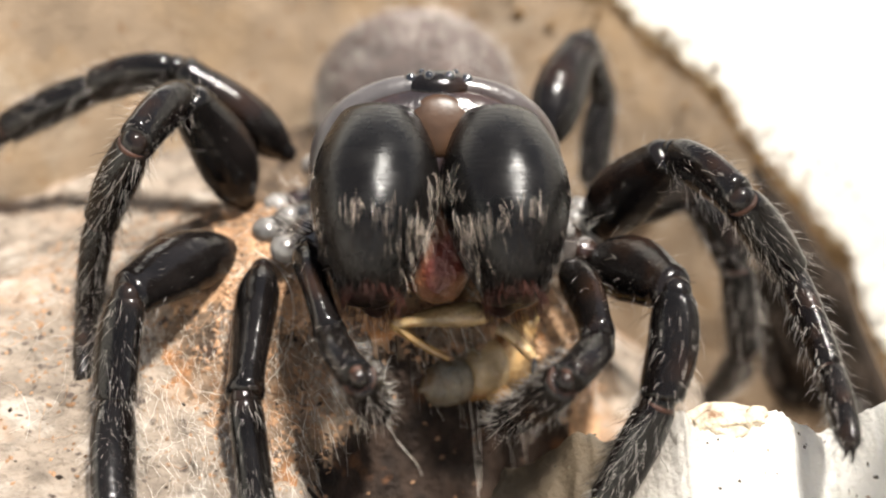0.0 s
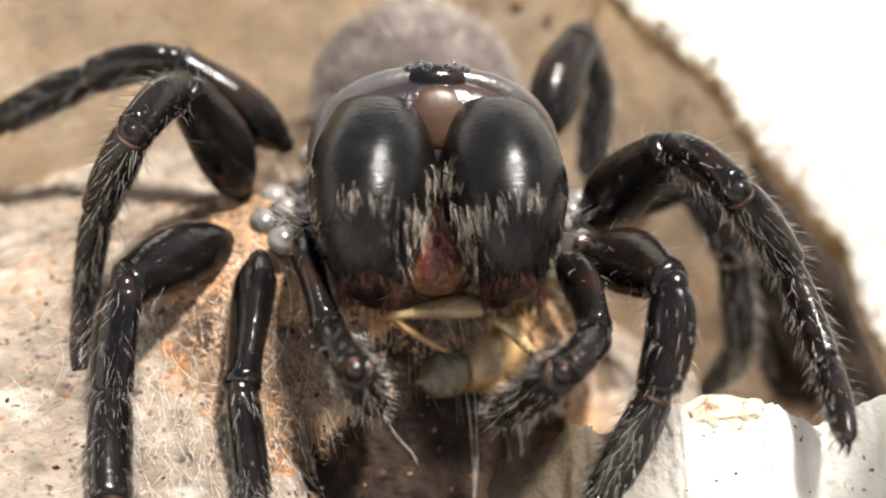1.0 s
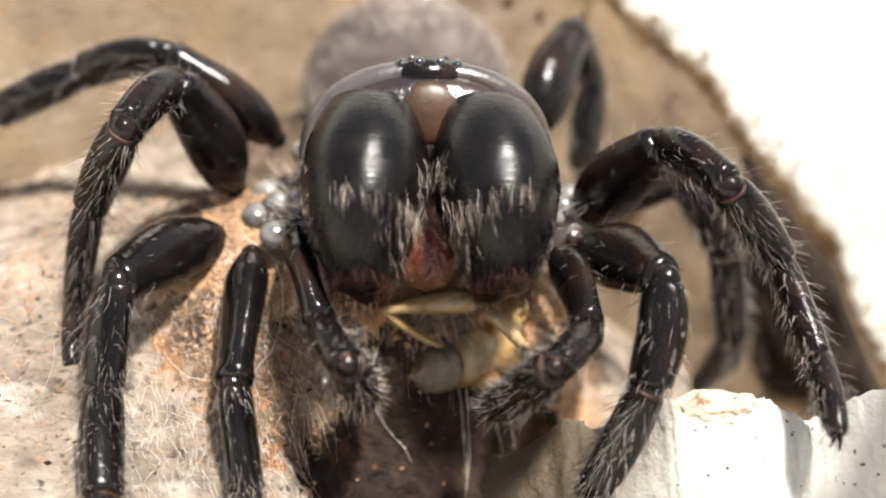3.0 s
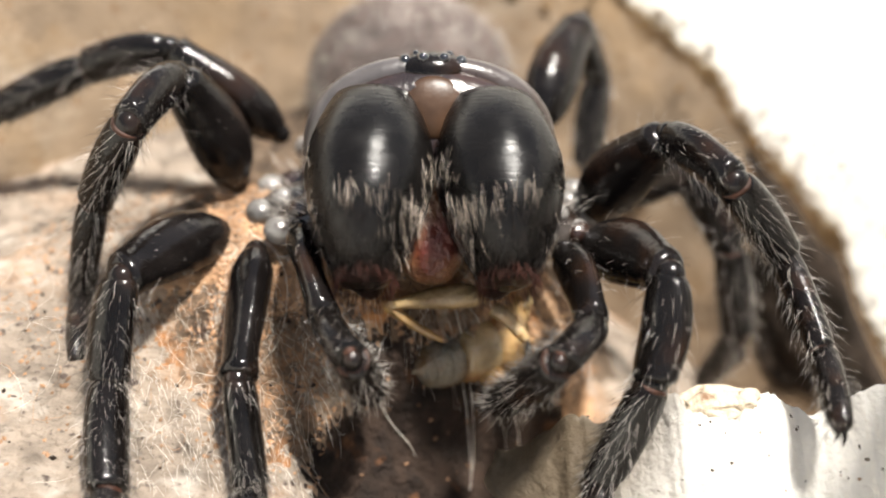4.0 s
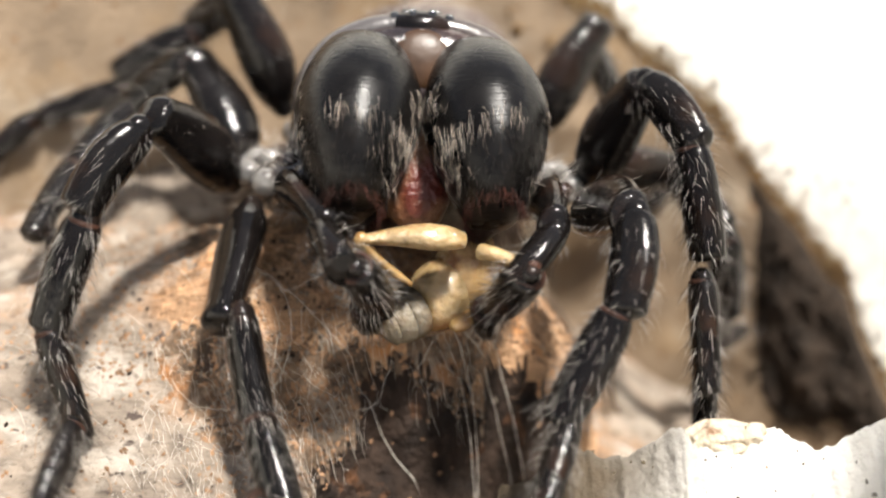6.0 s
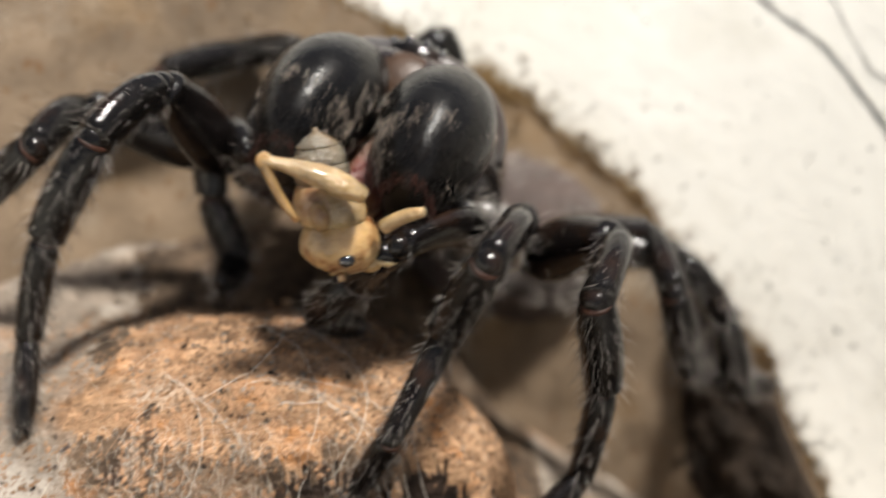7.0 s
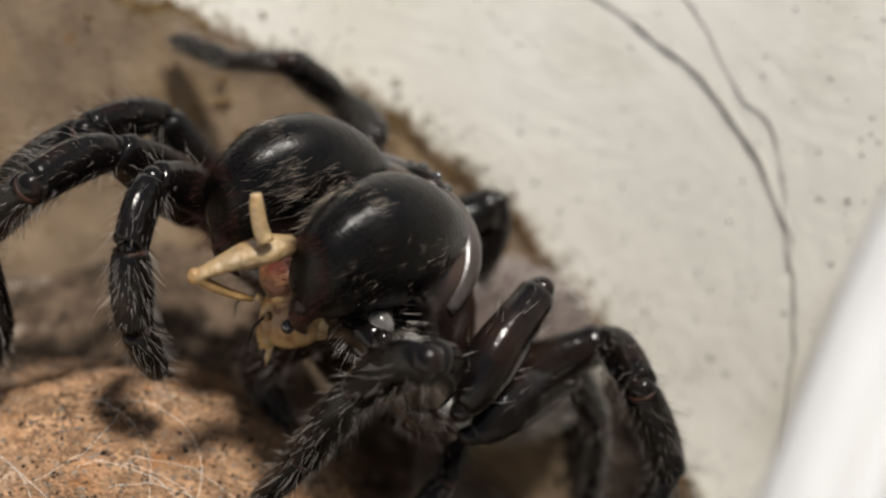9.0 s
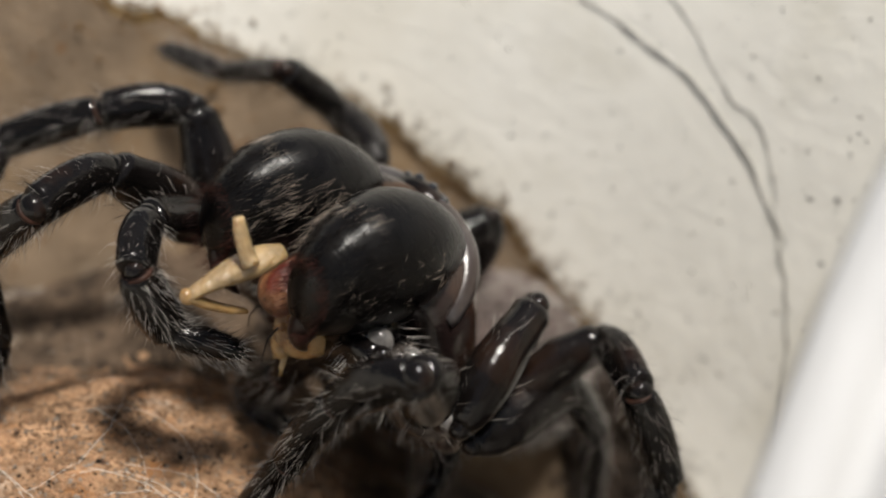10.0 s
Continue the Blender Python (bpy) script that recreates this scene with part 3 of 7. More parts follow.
def build_crumbs():
    """Larger crumbs of soil on the lining and the wall, each its own thing."""
    rng = random.Random(31)
    for k in range(34):
        x = rng.uniform(-8, 22)
        z = lining_top(x) + (rng.uniform(-7, -0.5) if k % 5 else rng.uniform(0.3, 1.2))
        r = rng.uniform(0.15, 0.36) if k % 5 else 0.14
        bm = bmesh.new()
        bmesh.ops.create_icosphere(bm, subdivisions=2, radius=1.0)
        a, b, c = rng.uniform(0.7, 1.4), rng.uniform(0.6, 1.0), rng.uniform(0.25, 0.4)
        for v in bm.verts:
            q = v.co * (1 + 0.45 * noise.noise(v.co * 1.4 + Vector((k, 0, 0))))
            v.co = Vector((q.x * a, q.y * c, q.z * b)) * (r * MM)
        ob = part("soil_crumb", bm, EDGE_SOIL, None, "crumb of dark brown soil stuck to the tub wall", "", "soil crumb")
        tagged(ob, group="crumbs on the tub wall")
        p = wall_x(x, z, 0.02 if k % 5 == 0 else 0.7)
        ob.matrix_basis = Matrix.Translation(p * MM) @ Matrix.Rotation(-math.atan2(p.x - TUB_X, p.y - TUB_Y), 4, "Z") @ Matrix.Rotation(rng.uniform(0, 6), 4, "Y")


build_crumbs()


def build_strands():
    """Long single threads of silk draped over the mound."""
    rng = random.Random(41)
    for k in range(9):
        x, y = rng.uniform(-13, -1), rng.uniform(-3, 5)
        a, curl = rng.uniform(-0.9, 0.5), rng.gauss(-0.06, 0.05)
        bm = bmesh.new()
        pts = []
        for q in range(26):
            pts.append(Vector((x, y, ground_z(x, y) + 0.07 + 0.1 * abs(math.sin(q * 0.6 + k)))) * MM)
            x, y, a = x + 0.38 * math.cos(a), y + 0.38 * math.sin(a), a + curl
        tube(bm, pts, [MM * 0.014 * (0.6 + 0.8 * abs(noise.noise(Vector((q * 0.3, k, 0))))) for q in range(26)], 5)
        ob = part("silk_strand", bm, SILK, None, "long white silk strand draped over the soil mound", "", "silk strand")
        tagged(ob, group="silk strands on the mound")


build_strands()


# ---------- the spider ----------
# spider space: x to its left, -y ahead, z up; origin in the head, millimetres
spider = tagged(new("spider"), "glossy black spider with large bulging fang bases and bristly legs", "spider")

BASE, TIP = Vector((2.45, -4.0, 2.1)), Vector((2.8, -7.3, -5.3))


def build_carapace():
    bm = bmesh.new()
    rings = []
    k = 40
    # rows from the rear edge forward: y, half width, height, drop of the margin
    rows = [(8.2, 1.6, 0.9, 0.0), (7.4, 3.3, 1.7, -0.3), (6.0, 4.6, 2.3, -0.5), (4.0, 5.4, 2.7, -0.6), (2.0, 5.6, 3.0, -0.5), (0.0, 5.6, 3.35, -0.3),
            (-1.6, 5.5, 3.6, 0.0), (-3.0, 5.3, 3.65, 0.1), (-4.0, 5.0, 3.45, 0.0), (-4.6, 4.6, 3.0, 0.0), (-4.9, 4.2, 2.5, 0.0)]
    for y, w, h, drop in rows:
        ring = []
        for i in range(k):
            a = math.pi * i / (k - 1)
            ring.append(vec(w * math.cos(a) * (0.92 + 0.08 * abs(math.cos(a))), y + 0.5 * (1 - math.sin(a)) * (1 if y < 0 else 0.2), drop - 1.0 + (h + 1.0 - drop) * math.sin(a) ** 0.72))
        for i in range(8):
            a = math.pi * (i + 1) / 9
            ring.append(vec(-w * 0.9 * math.cos(a), y, drop - 1.0 - 1.3 * math.sin(a)))
        rings.append(ring)
    loft(bm, rings)
    return part("carapace", bm, CARAPACE, spider, "shiny dark carapace with a pale gleaming front arch")


carapace = build_carapace()


def build_front_arch():
    """The pale gleaming rim that arches over the fang bases."""
    bm = bmesh.new()
    pts, rr = [], []
    for i in range(41):
        a = math.pi * (0.02 + 0.96 * i / 40)
        pts.append(vec(4.85 * math.cos(a), -3.75 + 1.2 * (1 - math.sin(a)), -0.9 + 4.2 * math.sin(a) ** 0.72))
        rr.append(MM * (0.52 + 0.16 * abs(math.sin(2 * a))))
    tube(bm, pts, rr, 14)
    part("front_rim", bm, RIM_CHITIN, carapace, "grey gleaming rim over the fang bases")


build_front_arch()


def build_eyes():
    c, r = Vector((0, -3.5, 3.2)), Vector((1.65, 1.15, 0.85))
    bm = bmesh.new()
    ball(bm, c, r, 28, 16)
    part("eye_mound", bm, CHITIN, carapace, "shiny black knob that bears the eyes")
    for x, y, z, size in ((0.28, -0.75, 0.62, 0.27), (0.78, -0.45, 0.5, 0.3), (0.45, -0.2, 0.85, 0.2), (0.8, 0.1, 0.62, 0.24)):
        for s in (-1, 1):
            d = Vector((x * s, y, z)).normalized()
            bm = bmesh.new()
            ball(bm, c + Vector((d.x * r.x, d.y * r.y, d.z * r.z)) * 0.92, (size, size, size), 14, 10)
            part("eye", bm, EYE, carapace)


build_eyes()


def chelicera_ring(f, side, k=32):
    """A cross-section of a fang base at f along it, and its centre, side and front vectors."""
    axis = (TIP - BASE).normalized()
    front = Vector((0, -axis.z, axis.y)) * -1
    front = Vector((0, axis.z, -axis.y))
    c = BASE.lerp(TIP, f) + front * (0.45 * math.sin(math.pi * min(1, f * 1.02)) ** 0.5)
    w = 2.45 * (0.5 + 0.5 * math.sin(math.pi * min(0.5, (f + 0.06) * 0.95))) * (1 - 0.62 * max(0, (f - 0.45) / 0.55) ** 1.7)
    d = 2.85 * (0.35 + 0.65 * math.sin(math.pi * min(0.5, (f + 0.06) * 0.9))) * (1 - 0.45 * max(0, (f - 0.6) / 0.4) ** 2)
    inner = 1.07
    pts = []
    for i in range(k):
        a = 2 * math.pi * i / k
        x = math.cos(a) * w * (inner if math.cos(a) < 0 else 1.06)
        p = c + Vector((1, 0, 0)) * x + front * (math.sin(a) * d)
        pts.append(Vector((p.x * side, p.y, p.z)))
    return pts, c, w, d, front, axis


def build_chelicera(side):
    bm = bmesh.new()
    steps = [0, 0.03, 0.08, 0.16, 0.26, 0.38, 0.5, 0.62, 0.73, 0.83, 0.91, 0.97, 1.0]
    rings = []
    for f in steps:
        pts, c, *_ = chelicera_ring(f, side)
        if f in (0, 1.0):
            m = Vector((c.x * side, c.y, c.z))
            pts = [m + (p - m) * 0.55 for p in pts]
        rings.append([p * MM for p in pts])
    loft(bm, rings)
    ch = part("chelicera", bm, CHEL, spider, "bulging glossy black fang base fringed with pale hairs")
    rng = random.Random(21 + side)
    band, rest, inner, red = [], [], [], []

    def root(f, a):
        pts, c, w, d, front, axis = chelicera_ring(f, 1)
        x = math.cos(a) * w * (1.07 if math.cos(a) < 0 else 1.06)
        p = c + Vector((x, 0, 0)) + front * (math.sin(a) * d)
        nrm = (Vector((math.cos(a) / w, 0, 0)) + front * (math.sin(a) / d)).normalized()
        return Vector((p.x * side, p.y, p.z)), Vector((nrm.x * side, nrm.y, nrm.z)), axis

    def add(store, f, a, lean, length):
        p, nrm, axis = root(f, a)
        jit = Vector((rng.gauss(0, 0.16), rng.gauss(0, 0.16), rng.gauss(0, 0.16)))
        way = (axis * lean + nrm * (1 - lean) + jit).normalized()
        store.append((p, way, length * rng.uniform(0.6, 1.25), (axis * 0.25 - nrm * 0.2)))
    for i in range(75):
        a = (0.92 - 0.6 * rng.random() ** 1.3) * math.pi
        add(band, 0.665 + 0.11 * (a / math.pi - 0.55) + rng.gauss(0, 0.035), a, 0.92, 0.78)
    for i in range(30):
        add(band, rng.uniform(0.68, 0.84), rng.uniform(0.55, 0.9) * math.pi, 0.93, 0.65)
    for i in range(520):
        add(rest, rng.uniform(0.66, 0.99), rng.uniform(-0.1, 1.1) * math.pi, 0.9, 0.42)
    for i in range(70):
        f = rng.uniform(0.38, 0.92)
        add(inner, f, rng.gauss(0.84 + 0.1 * abs(f - 0.65), 0.06) * math.pi, 0.8, 0.85)
    for i in range(40):
        add(inner, rng.uniform(0.3, 0.92), rng.gauss(0.06, 0.06) * math.pi, 0.80, 0.5)
    for i in range(240):
        add(red, rng.uniform(0.96, 1.0), rng.uniform(0, 2) * math.pi, 0.70, 0.75)
    hairs("hair_band", band, PALE_BRISTLE, ch, "band of pale brown hairs", 0.0058)
    hairs("inner_fringe", inner, PALE_BRISTLE, ch, "pale fringe along the inner edge", 0.0058)
    hairs("dark_hairs", rest, DARK_BRISTLE, ch, "dark hairs of the lower half", 0.012)
    hairs("red_fringe", red, RED_HAIR, ch, "reddish hair fringe round the fang", 0.011)
    # fang: a tapered hook folded back under the base
    bm = bmesh.new()
    pts = [Vector((side * (2.7 - 0.5 * t), -5.9 + 1.0 * t + 1.4 * t * t, -5.0 - 0.7 * math.sin(t * 2.4))) * MM for t in (0, 0.15, 0.3, 0.45, 0.6, 0.75, 0.9, 1.0)]
    tube(bm, pts, [r * MM for r in (0.75, 0.72, 0.64, 0.54, 0.42, 0.3, 0.16, 0.04)], 14)
    part("fang", bm, FANG, ch, "dark red curved fang")
    bm = bmesh.new()
    ball(bm, (side * 2.65, -5.9, -4.8), (0.6, 0.4, 0.36), 16, 10)
    part("fang_joint", bm, FANG, ch, "dark red joint at the fang's root")


build_chelicera(-1)
build_chelicera(1)


def build_underside():
    bm = bmesh.new()
    ball(bm, (0, 1.6, -2.6), (3.6, 5.0, 1.3), 24, 12)
    part("sternum", bm, CHITIN_ROUGH, spider, "dark plate under the body")
    bm = bmesh.new()
    bmesh.ops.create_uvsphere(bm, u_segments=28, v_segments=20, radius=1.0)
    for v in bm.verts:
        q = v.co
        low = 0.5 - 0.5 * q.z
        fold = 1 + 0.12 * noise.noise(Vector((q.x * 2.2, q.y * 2.2, q.z * 0.8)))
        v.co = vec(q.x * (0.75 + 1.05 * low) * fold, -4.5 + q.y * (0.8 + 0.4 * low) * fold, -3.3 + q.z * 2.3)
    part("mouth", bm, RED_TISSUE, spider, "moist reddish mouth between the fang bases")
    bm = bmesh.new()
    ball(bm, (0, -4.6, 1.6), (1.5, 0.5, 1.35), 20, 14)
    part("clypeus", bm, BROWN_SKIN, spider, "brown skin between the fang bases")
    for s in (-1, 1):
        bm = bmesh.new()
        ball(bm, (s * 2.6, -4.3, -3.5), (1.3, 2.3, 1.2), 18, 12)
        mx = part("maxilla", bm, CHITIN_ROUGH, spider, "dark mouth lobe edged with red hairs")
        rng = random.Random(3 + s)
        rows = []
        for i in range(240):
            t = rng.uniform(-0.9, 0.9)
            rows.append((Vector((s * (2.6 - 1.0 * math.cos(t)), -4.9 - 1.4 * rng.random(), -3.6 + 0.6 * math.sin(t))), Vector((-s * 0.7, -0.6, rng.gauss(-0.2, 0.3))).normalized(), rng.uniform(0.5, 1.0), Vector((0, 0, -0.2))))
        hairs("red_fringe", rows, RED_HAIR, mx, "reddish hair fringe", 0.018)
    bm = bmesh.new()
    tube(bm, [vec(0, 7.4, 0.2), vec(0, 8.6, 0.6), vec(0, 9.6, 0.9)], [1.0 * MM, 0.8 * MM, 1.2 * MM], 14)
    part("waist", bm, CHITIN_ROUGH, spider)


build_underside()


def build_abdomen():
    bm = bmesh.new()
    bmesh.ops.create_uvsphere(bm, u_segments=48, v_segments=32, radius=1.0)
    for v in bm.verts:
        p = v.co.copy()
        f = 1 + 0.10 * p.y
        q = Vector((p.x * 5.7 * f, p.y * 7.2, p.z * 4.8 * f))
        q *= 1 + 0.03 * noise.noise(q * 0.5)
        v.co = (q + Vector((0, 6.6, 0.1))) * MM
    ab = part("abdomen", bm, VELVET, spider, "velvety grey-brown abdomen")
    rng = random.Random(8)
    rows = []
    for i in range(2600):
        a, z = rng.uniform(0, 6.283), rng.uniform(-0.6, 1)
        r = math.sqrt(1 - z * z)
        nrm = Vector((r * math.cos(a), r * math.sin(a), z))
        f = 1 + 0.10 * nrm.y
        p = Vector((nrm.x * 5.7 * f, nrm.y * 7.2 + 6.6, nrm.z * 4.8 * f + 0.1))
        rows.append((p * 0.998, (nrm + Vector((rng.gauss(0, 0.3), 0.5, rng.gauss(0, 0.3)))).normalized(), rng.uniform(0.4, 1.3), nrm * -0.2))
    hairs("fine_hairs", rows, BRISTLE, ab, "fine grey hairs", 0.014)
    return ab


abdomen = build_abdomen()

# joints: where each leg's upper part begins on the body
HIPS = {"P": (5.3, -4.4, -4.0), "1": (7.0, -2.4, -4.0), "2": (8.0, -0.2, -3.2), "3": (7.7, 2.2, -2.0), "4": (6.0, 4.4, 0.2)}
ROOTS = {"P": (2.6, -3.4, -2.9), "1": (3.2, -1.8, -2.6), "2": (3.5, 0.6, -2.5), "3": (3.4, 2.9, -2.3), "4": (2.8, 5.0, -1.6)}


def build_coxae():
    for s in (-1, 1):
        for key in "P1234":
            a, b = Vector(ROOTS[key]), Vector(HIPS[key])
            a.x, b.x = a.x * s, b.x * s
            d = (b - a).normalized()
            bm = bmesh.new()
            n = 15
            l = (b - a).length
            pts = [(a + d * (l * i / (n - 1) * 0.8)) * MM for i in range(n)]
            tube(bm, pts, [MM * (0.35 + 1.15 * math.sin(math.pi * (0.08 + 0.84 * i / (n - 1))) ** 0.5) * (0.7 if key == "P" else 0.92) for i in range(n)], 18)
            cx = part("coxa", bm, COXA if key in "P12" else CARAPACE, spider, "gleaming pearly grey hip segment" if key in "P12" else "shiny dark hip segment")
            bm = bmesh.new()
            k = 0.6 if key == "P" else 0.72
            ball(bm, b - d * 0.75 + Vector((0, -0.25, 0.25)), (k, k * 1.1, k * 0.9), 20, 14)
            part("trochanter", bm, PEARL, cx, "gleaming pearly grey hip knob")
            if key in "P12":
                bm = bmesh.new()
                ball(bm, b - d * 1.75 + Vector((0, -0.75, 0.75)), (k * 0.8, k * 0.7, k * 0.66), 18, 12)
                part("hip_knob", bm, PEARL, cx, "small gleaming pearly knob")
            rng = random.Random(ord(key) + s)
            rows = []
            side, up = frame_of(d)
            for i in range(120):
                t, an = rng.random(), rng.uniform(0, 6.28)
                nrm = side * math.cos(an) + up * math.sin(an)
                rows.append((a + d * (l * 0.8 * t) + nrm * 1.3, (nrm + d * 0.6).normalized(), rng.uniform(0.4, 1.0), d * 0.2))
            hairs("bristles", rows, BRISTLE, cx, "", 0.011)


build_coxae()

# upper to lower: name, length, radii along it, bend, bristles, material
LEG = [("femur", 6.3, (0.66, 1.2, 1.42, 1.42, 1.28, 1.08, 0.9), 0.5, 50, CHITIN),
       ("patella", 4.2, (0.78, 0.94, 1.02, 1.04, 1.02, 0.96, 0.84), 0.35, 200, CHITIN),
       ("tibia", 4.7, (0.74, 0.85, 0.89, 0.9, 0.88, 0.84, 0.76), 0.12, 340, CHITIN),
       ("metatarsus", 4.6, (0.62, 0.69, 0.69, 0.66, 0.64, 0.62, 0.56), 0.1, 300, CHITIN_ROUGH),
       ("tarsus", 3.7, (0.56, 0.62, 0.62, 0.6, 0.58, 0.52, 0.36), 0.05, 260, CHITIN_ROUGH)]
PALP = [("femur", 5.0, (0.6, 0.92, 1.04, 1.04, 0.98, 0.9, 0.78), 0.55, 60, CHITIN),
        ("patella", 3.0, (0.72, 0.86, 0.92, 0.94, 0.92, 0.88, 0.76), 0.25, 160, CHITIN),
        ("tibia", 3.4, (0.74, 0.86, 0.92, 0.94, 0.92, 0.86, 0.74), 0.1, 400, CHITIN_ROUGH),
        ("tarsus", 3.0, (0.7, 0.78, 0.78, 0.74, 0.68, 0.58, 0.34), 0.05, 300, CHITIN_ROUGH)]


def segment_mesh(name, length, radii, bend, slender):
    """A leg segment from its upper joint along +y, its back towards +z."""
    bm = bmesh.new()
    k, n = 20, 32
    waist = {"femur": (0.86, 0.74, 0.62, 0.56, 0.56, 0.64, 0.86) if slender else (0.86, 0.82, 0.8, 0.78, 0.78, 0.8, 0.86),
             "patella": (0.8, 0.74, 0.7, 0.68, 0.7, 0.76, 0.84)}.get(name, (0.86,) * 7)
    rings = []
    for i in range(n + 1):
        f = i / n
        r = float(np.interp(f, np.linspace(0, 1, len(radii)), radii))
        if f < 0.06:
            r *= 0.86 + 0.14 * math.sqrt(f / 0.06)
        elif f > 0.94:
            r *= 1.05 * (0.74 + 0.26 * math.sqrt(max(0.0, 1 - ((f - 0.94) / 0.06) ** 2)))
        elif f > 0.86:
            r *= 1 + 0.05 * (f - 0.86) / 0.08
        slim = float(np.interp(f, np.linspace(0, 1, 7), waist))
        c = Vector((0, length * f, bend * math.sin(math.pi * f) * 0.6))
        rings.append([(c + Vector((math.cos(a) * r * slim, 0, math.sin(a) * r))) * MM for a in (2 * math.pi * j / k for j in range(k))])
    loft(bm, rings)
    if name == "tarsus":
        for s in (-1, 1):
            pts = [Vector((s * (0.1 + 0.12 * t), length - 0.1 + 0.55 * t, -0.05 - 0.35 * t * t)) * MM for t in (0, 0.35, 0.7, 1.0)]
            tube(bm, pts, [MM * r for r in (0.12, 0.1, 0.06, 0.015)], 6)
    return bm


def segment_hairs(length, radii, bend, count, seed, tip_only, long_hairs):
    """Short flat-lying hairs, thicker towards the lower end, and a few long ones that stand off."""
    rng = random.Random(seed)
    rows = []
    for i in range(count):
        f = 1 - 0.97 * rng.random() ** (1.6 if tip_only else 1.05)
        a = rng.uniform(0, 6.283)
        if rng.random() < 0.35:
            a = rng.gauss(-1.57, 0.9)
        r = float(np.interp(f, np.linspace(0, 1, len(radii)), radii))
        nrm = Vector((math.cos(a), 0, math.sin(a)))
        p = Vector((0, length * f, bend * math.sin(math.pi * f) * 0.6)) + Vector((math.cos(a) * r * 0.86, 0, math.sin(a) * r)) * 0.98
        stand = rng.random() < long_hairs
        lean = rng.uniform(0.35, 1.1) if stand else rng.uniform(0.9, 2.8)
        way = (nrm + Vector((rng.gauss(0, 0.3), lean, rng.gauss(0, 0.3)))).normalized()
        rows.append((p, way, rng.uniform(0.5, 1.15) if stand else rng.uniform(0.2, 0.5), Vector((0, 0.25, 0)) - nrm * 0.15))
    return rows


SEGMENTS = {}


def build_leg(side, key):
    spec = PALP if key == "P" else LEG
    made = []
    for i, (name, length, radii, bend, count, mat) in enumerate(spec):
        ob = part(name, segment_mesh(name, length, radii, bend, key in "1P"), mat, spider)
        heavy = key == "P" and i > 1
        seed = i * 31 + ord(key) + (7 if side == "L" else 0)
        rows = segment_hairs(length, radii, bend, int(count * 0.7), seed, i < 2, 0.75 if heavy else 0.6)
        hairs("pale_bristles", rows, BRISTLE, ob, "pale glinting bristles", 0.0066)
        rows = segment_hairs(length, radii, bend, int(count * 0.8), seed + 400, i < 2, 0.3)
        hairs("dark_bristles", rows, DARK_BRISTLE, ob, "short black bristles", 0.010)
        bm = bmesh.new()
        r = radii[0]
        k = 0.72 if heavy else 1.0
        ball(bm, (0, 0.0, 0.0), (r * 0.76 * k, r * 0.85 * k, r * 0.85 * k), 18, 12)
        part("joint", bm, mat, ob)
        if i > 0:
            bm = bmesh.new()
            pts = [Vector((0, y, 0)) * MM for y in (0.0, 0.05, 0.16, 0.22)]
            tube(bm, pts, [r * k * MM for k in (0.8, 0.9, 0.9, 0.8)], 20)
            if i > 1:
                part("joint_ring", bm, MEMBRANE, ob, "thin brown skin ring at the joint")
            else:
                bm.free()
            bm = bmesh.new()
            k = 0.9 if i == 1 and key in "234" else 0.7
            ball(bm, (0, -0.15, -r * 0.3), (r * 0.55 * k, r * 0.6 * k, r * 0.52 * k), 16, 10)
            part("joint_fold", bm, ORANGE_SKIN if i == 1 and key in "234" else MEMBRANE, ob, "soft orange skin in the bend of the joint" if i == 1 and key in "234" else "brown skin in the bend of the joint")
        made.append(ob)
    SEGMENTS[side + key] = made


for side in "RL":
    for key in "1234P":
        build_leg(side, key)


# ---------- the prey ----------
def limb(name, length, radii, bend, mat, parent, label="", flat=0.8, k=14):
    """A limb of the prey from its root along +y, arched towards +z."""
    bm = bmesh.new()
    n = 12
    pts = [vec(0, length * i / n, bend * math.sin(math.pi * i / n)) for i in range(n + 1)]
    tube(bm, pts, [MM * float(np.interp(i / n, np.linspace(0, 1, len(radii)), radii)) for i in range(n + 1)], k, flat)
    return part(name, bm, mat, parent, label)


PREY_LIMBS = {}


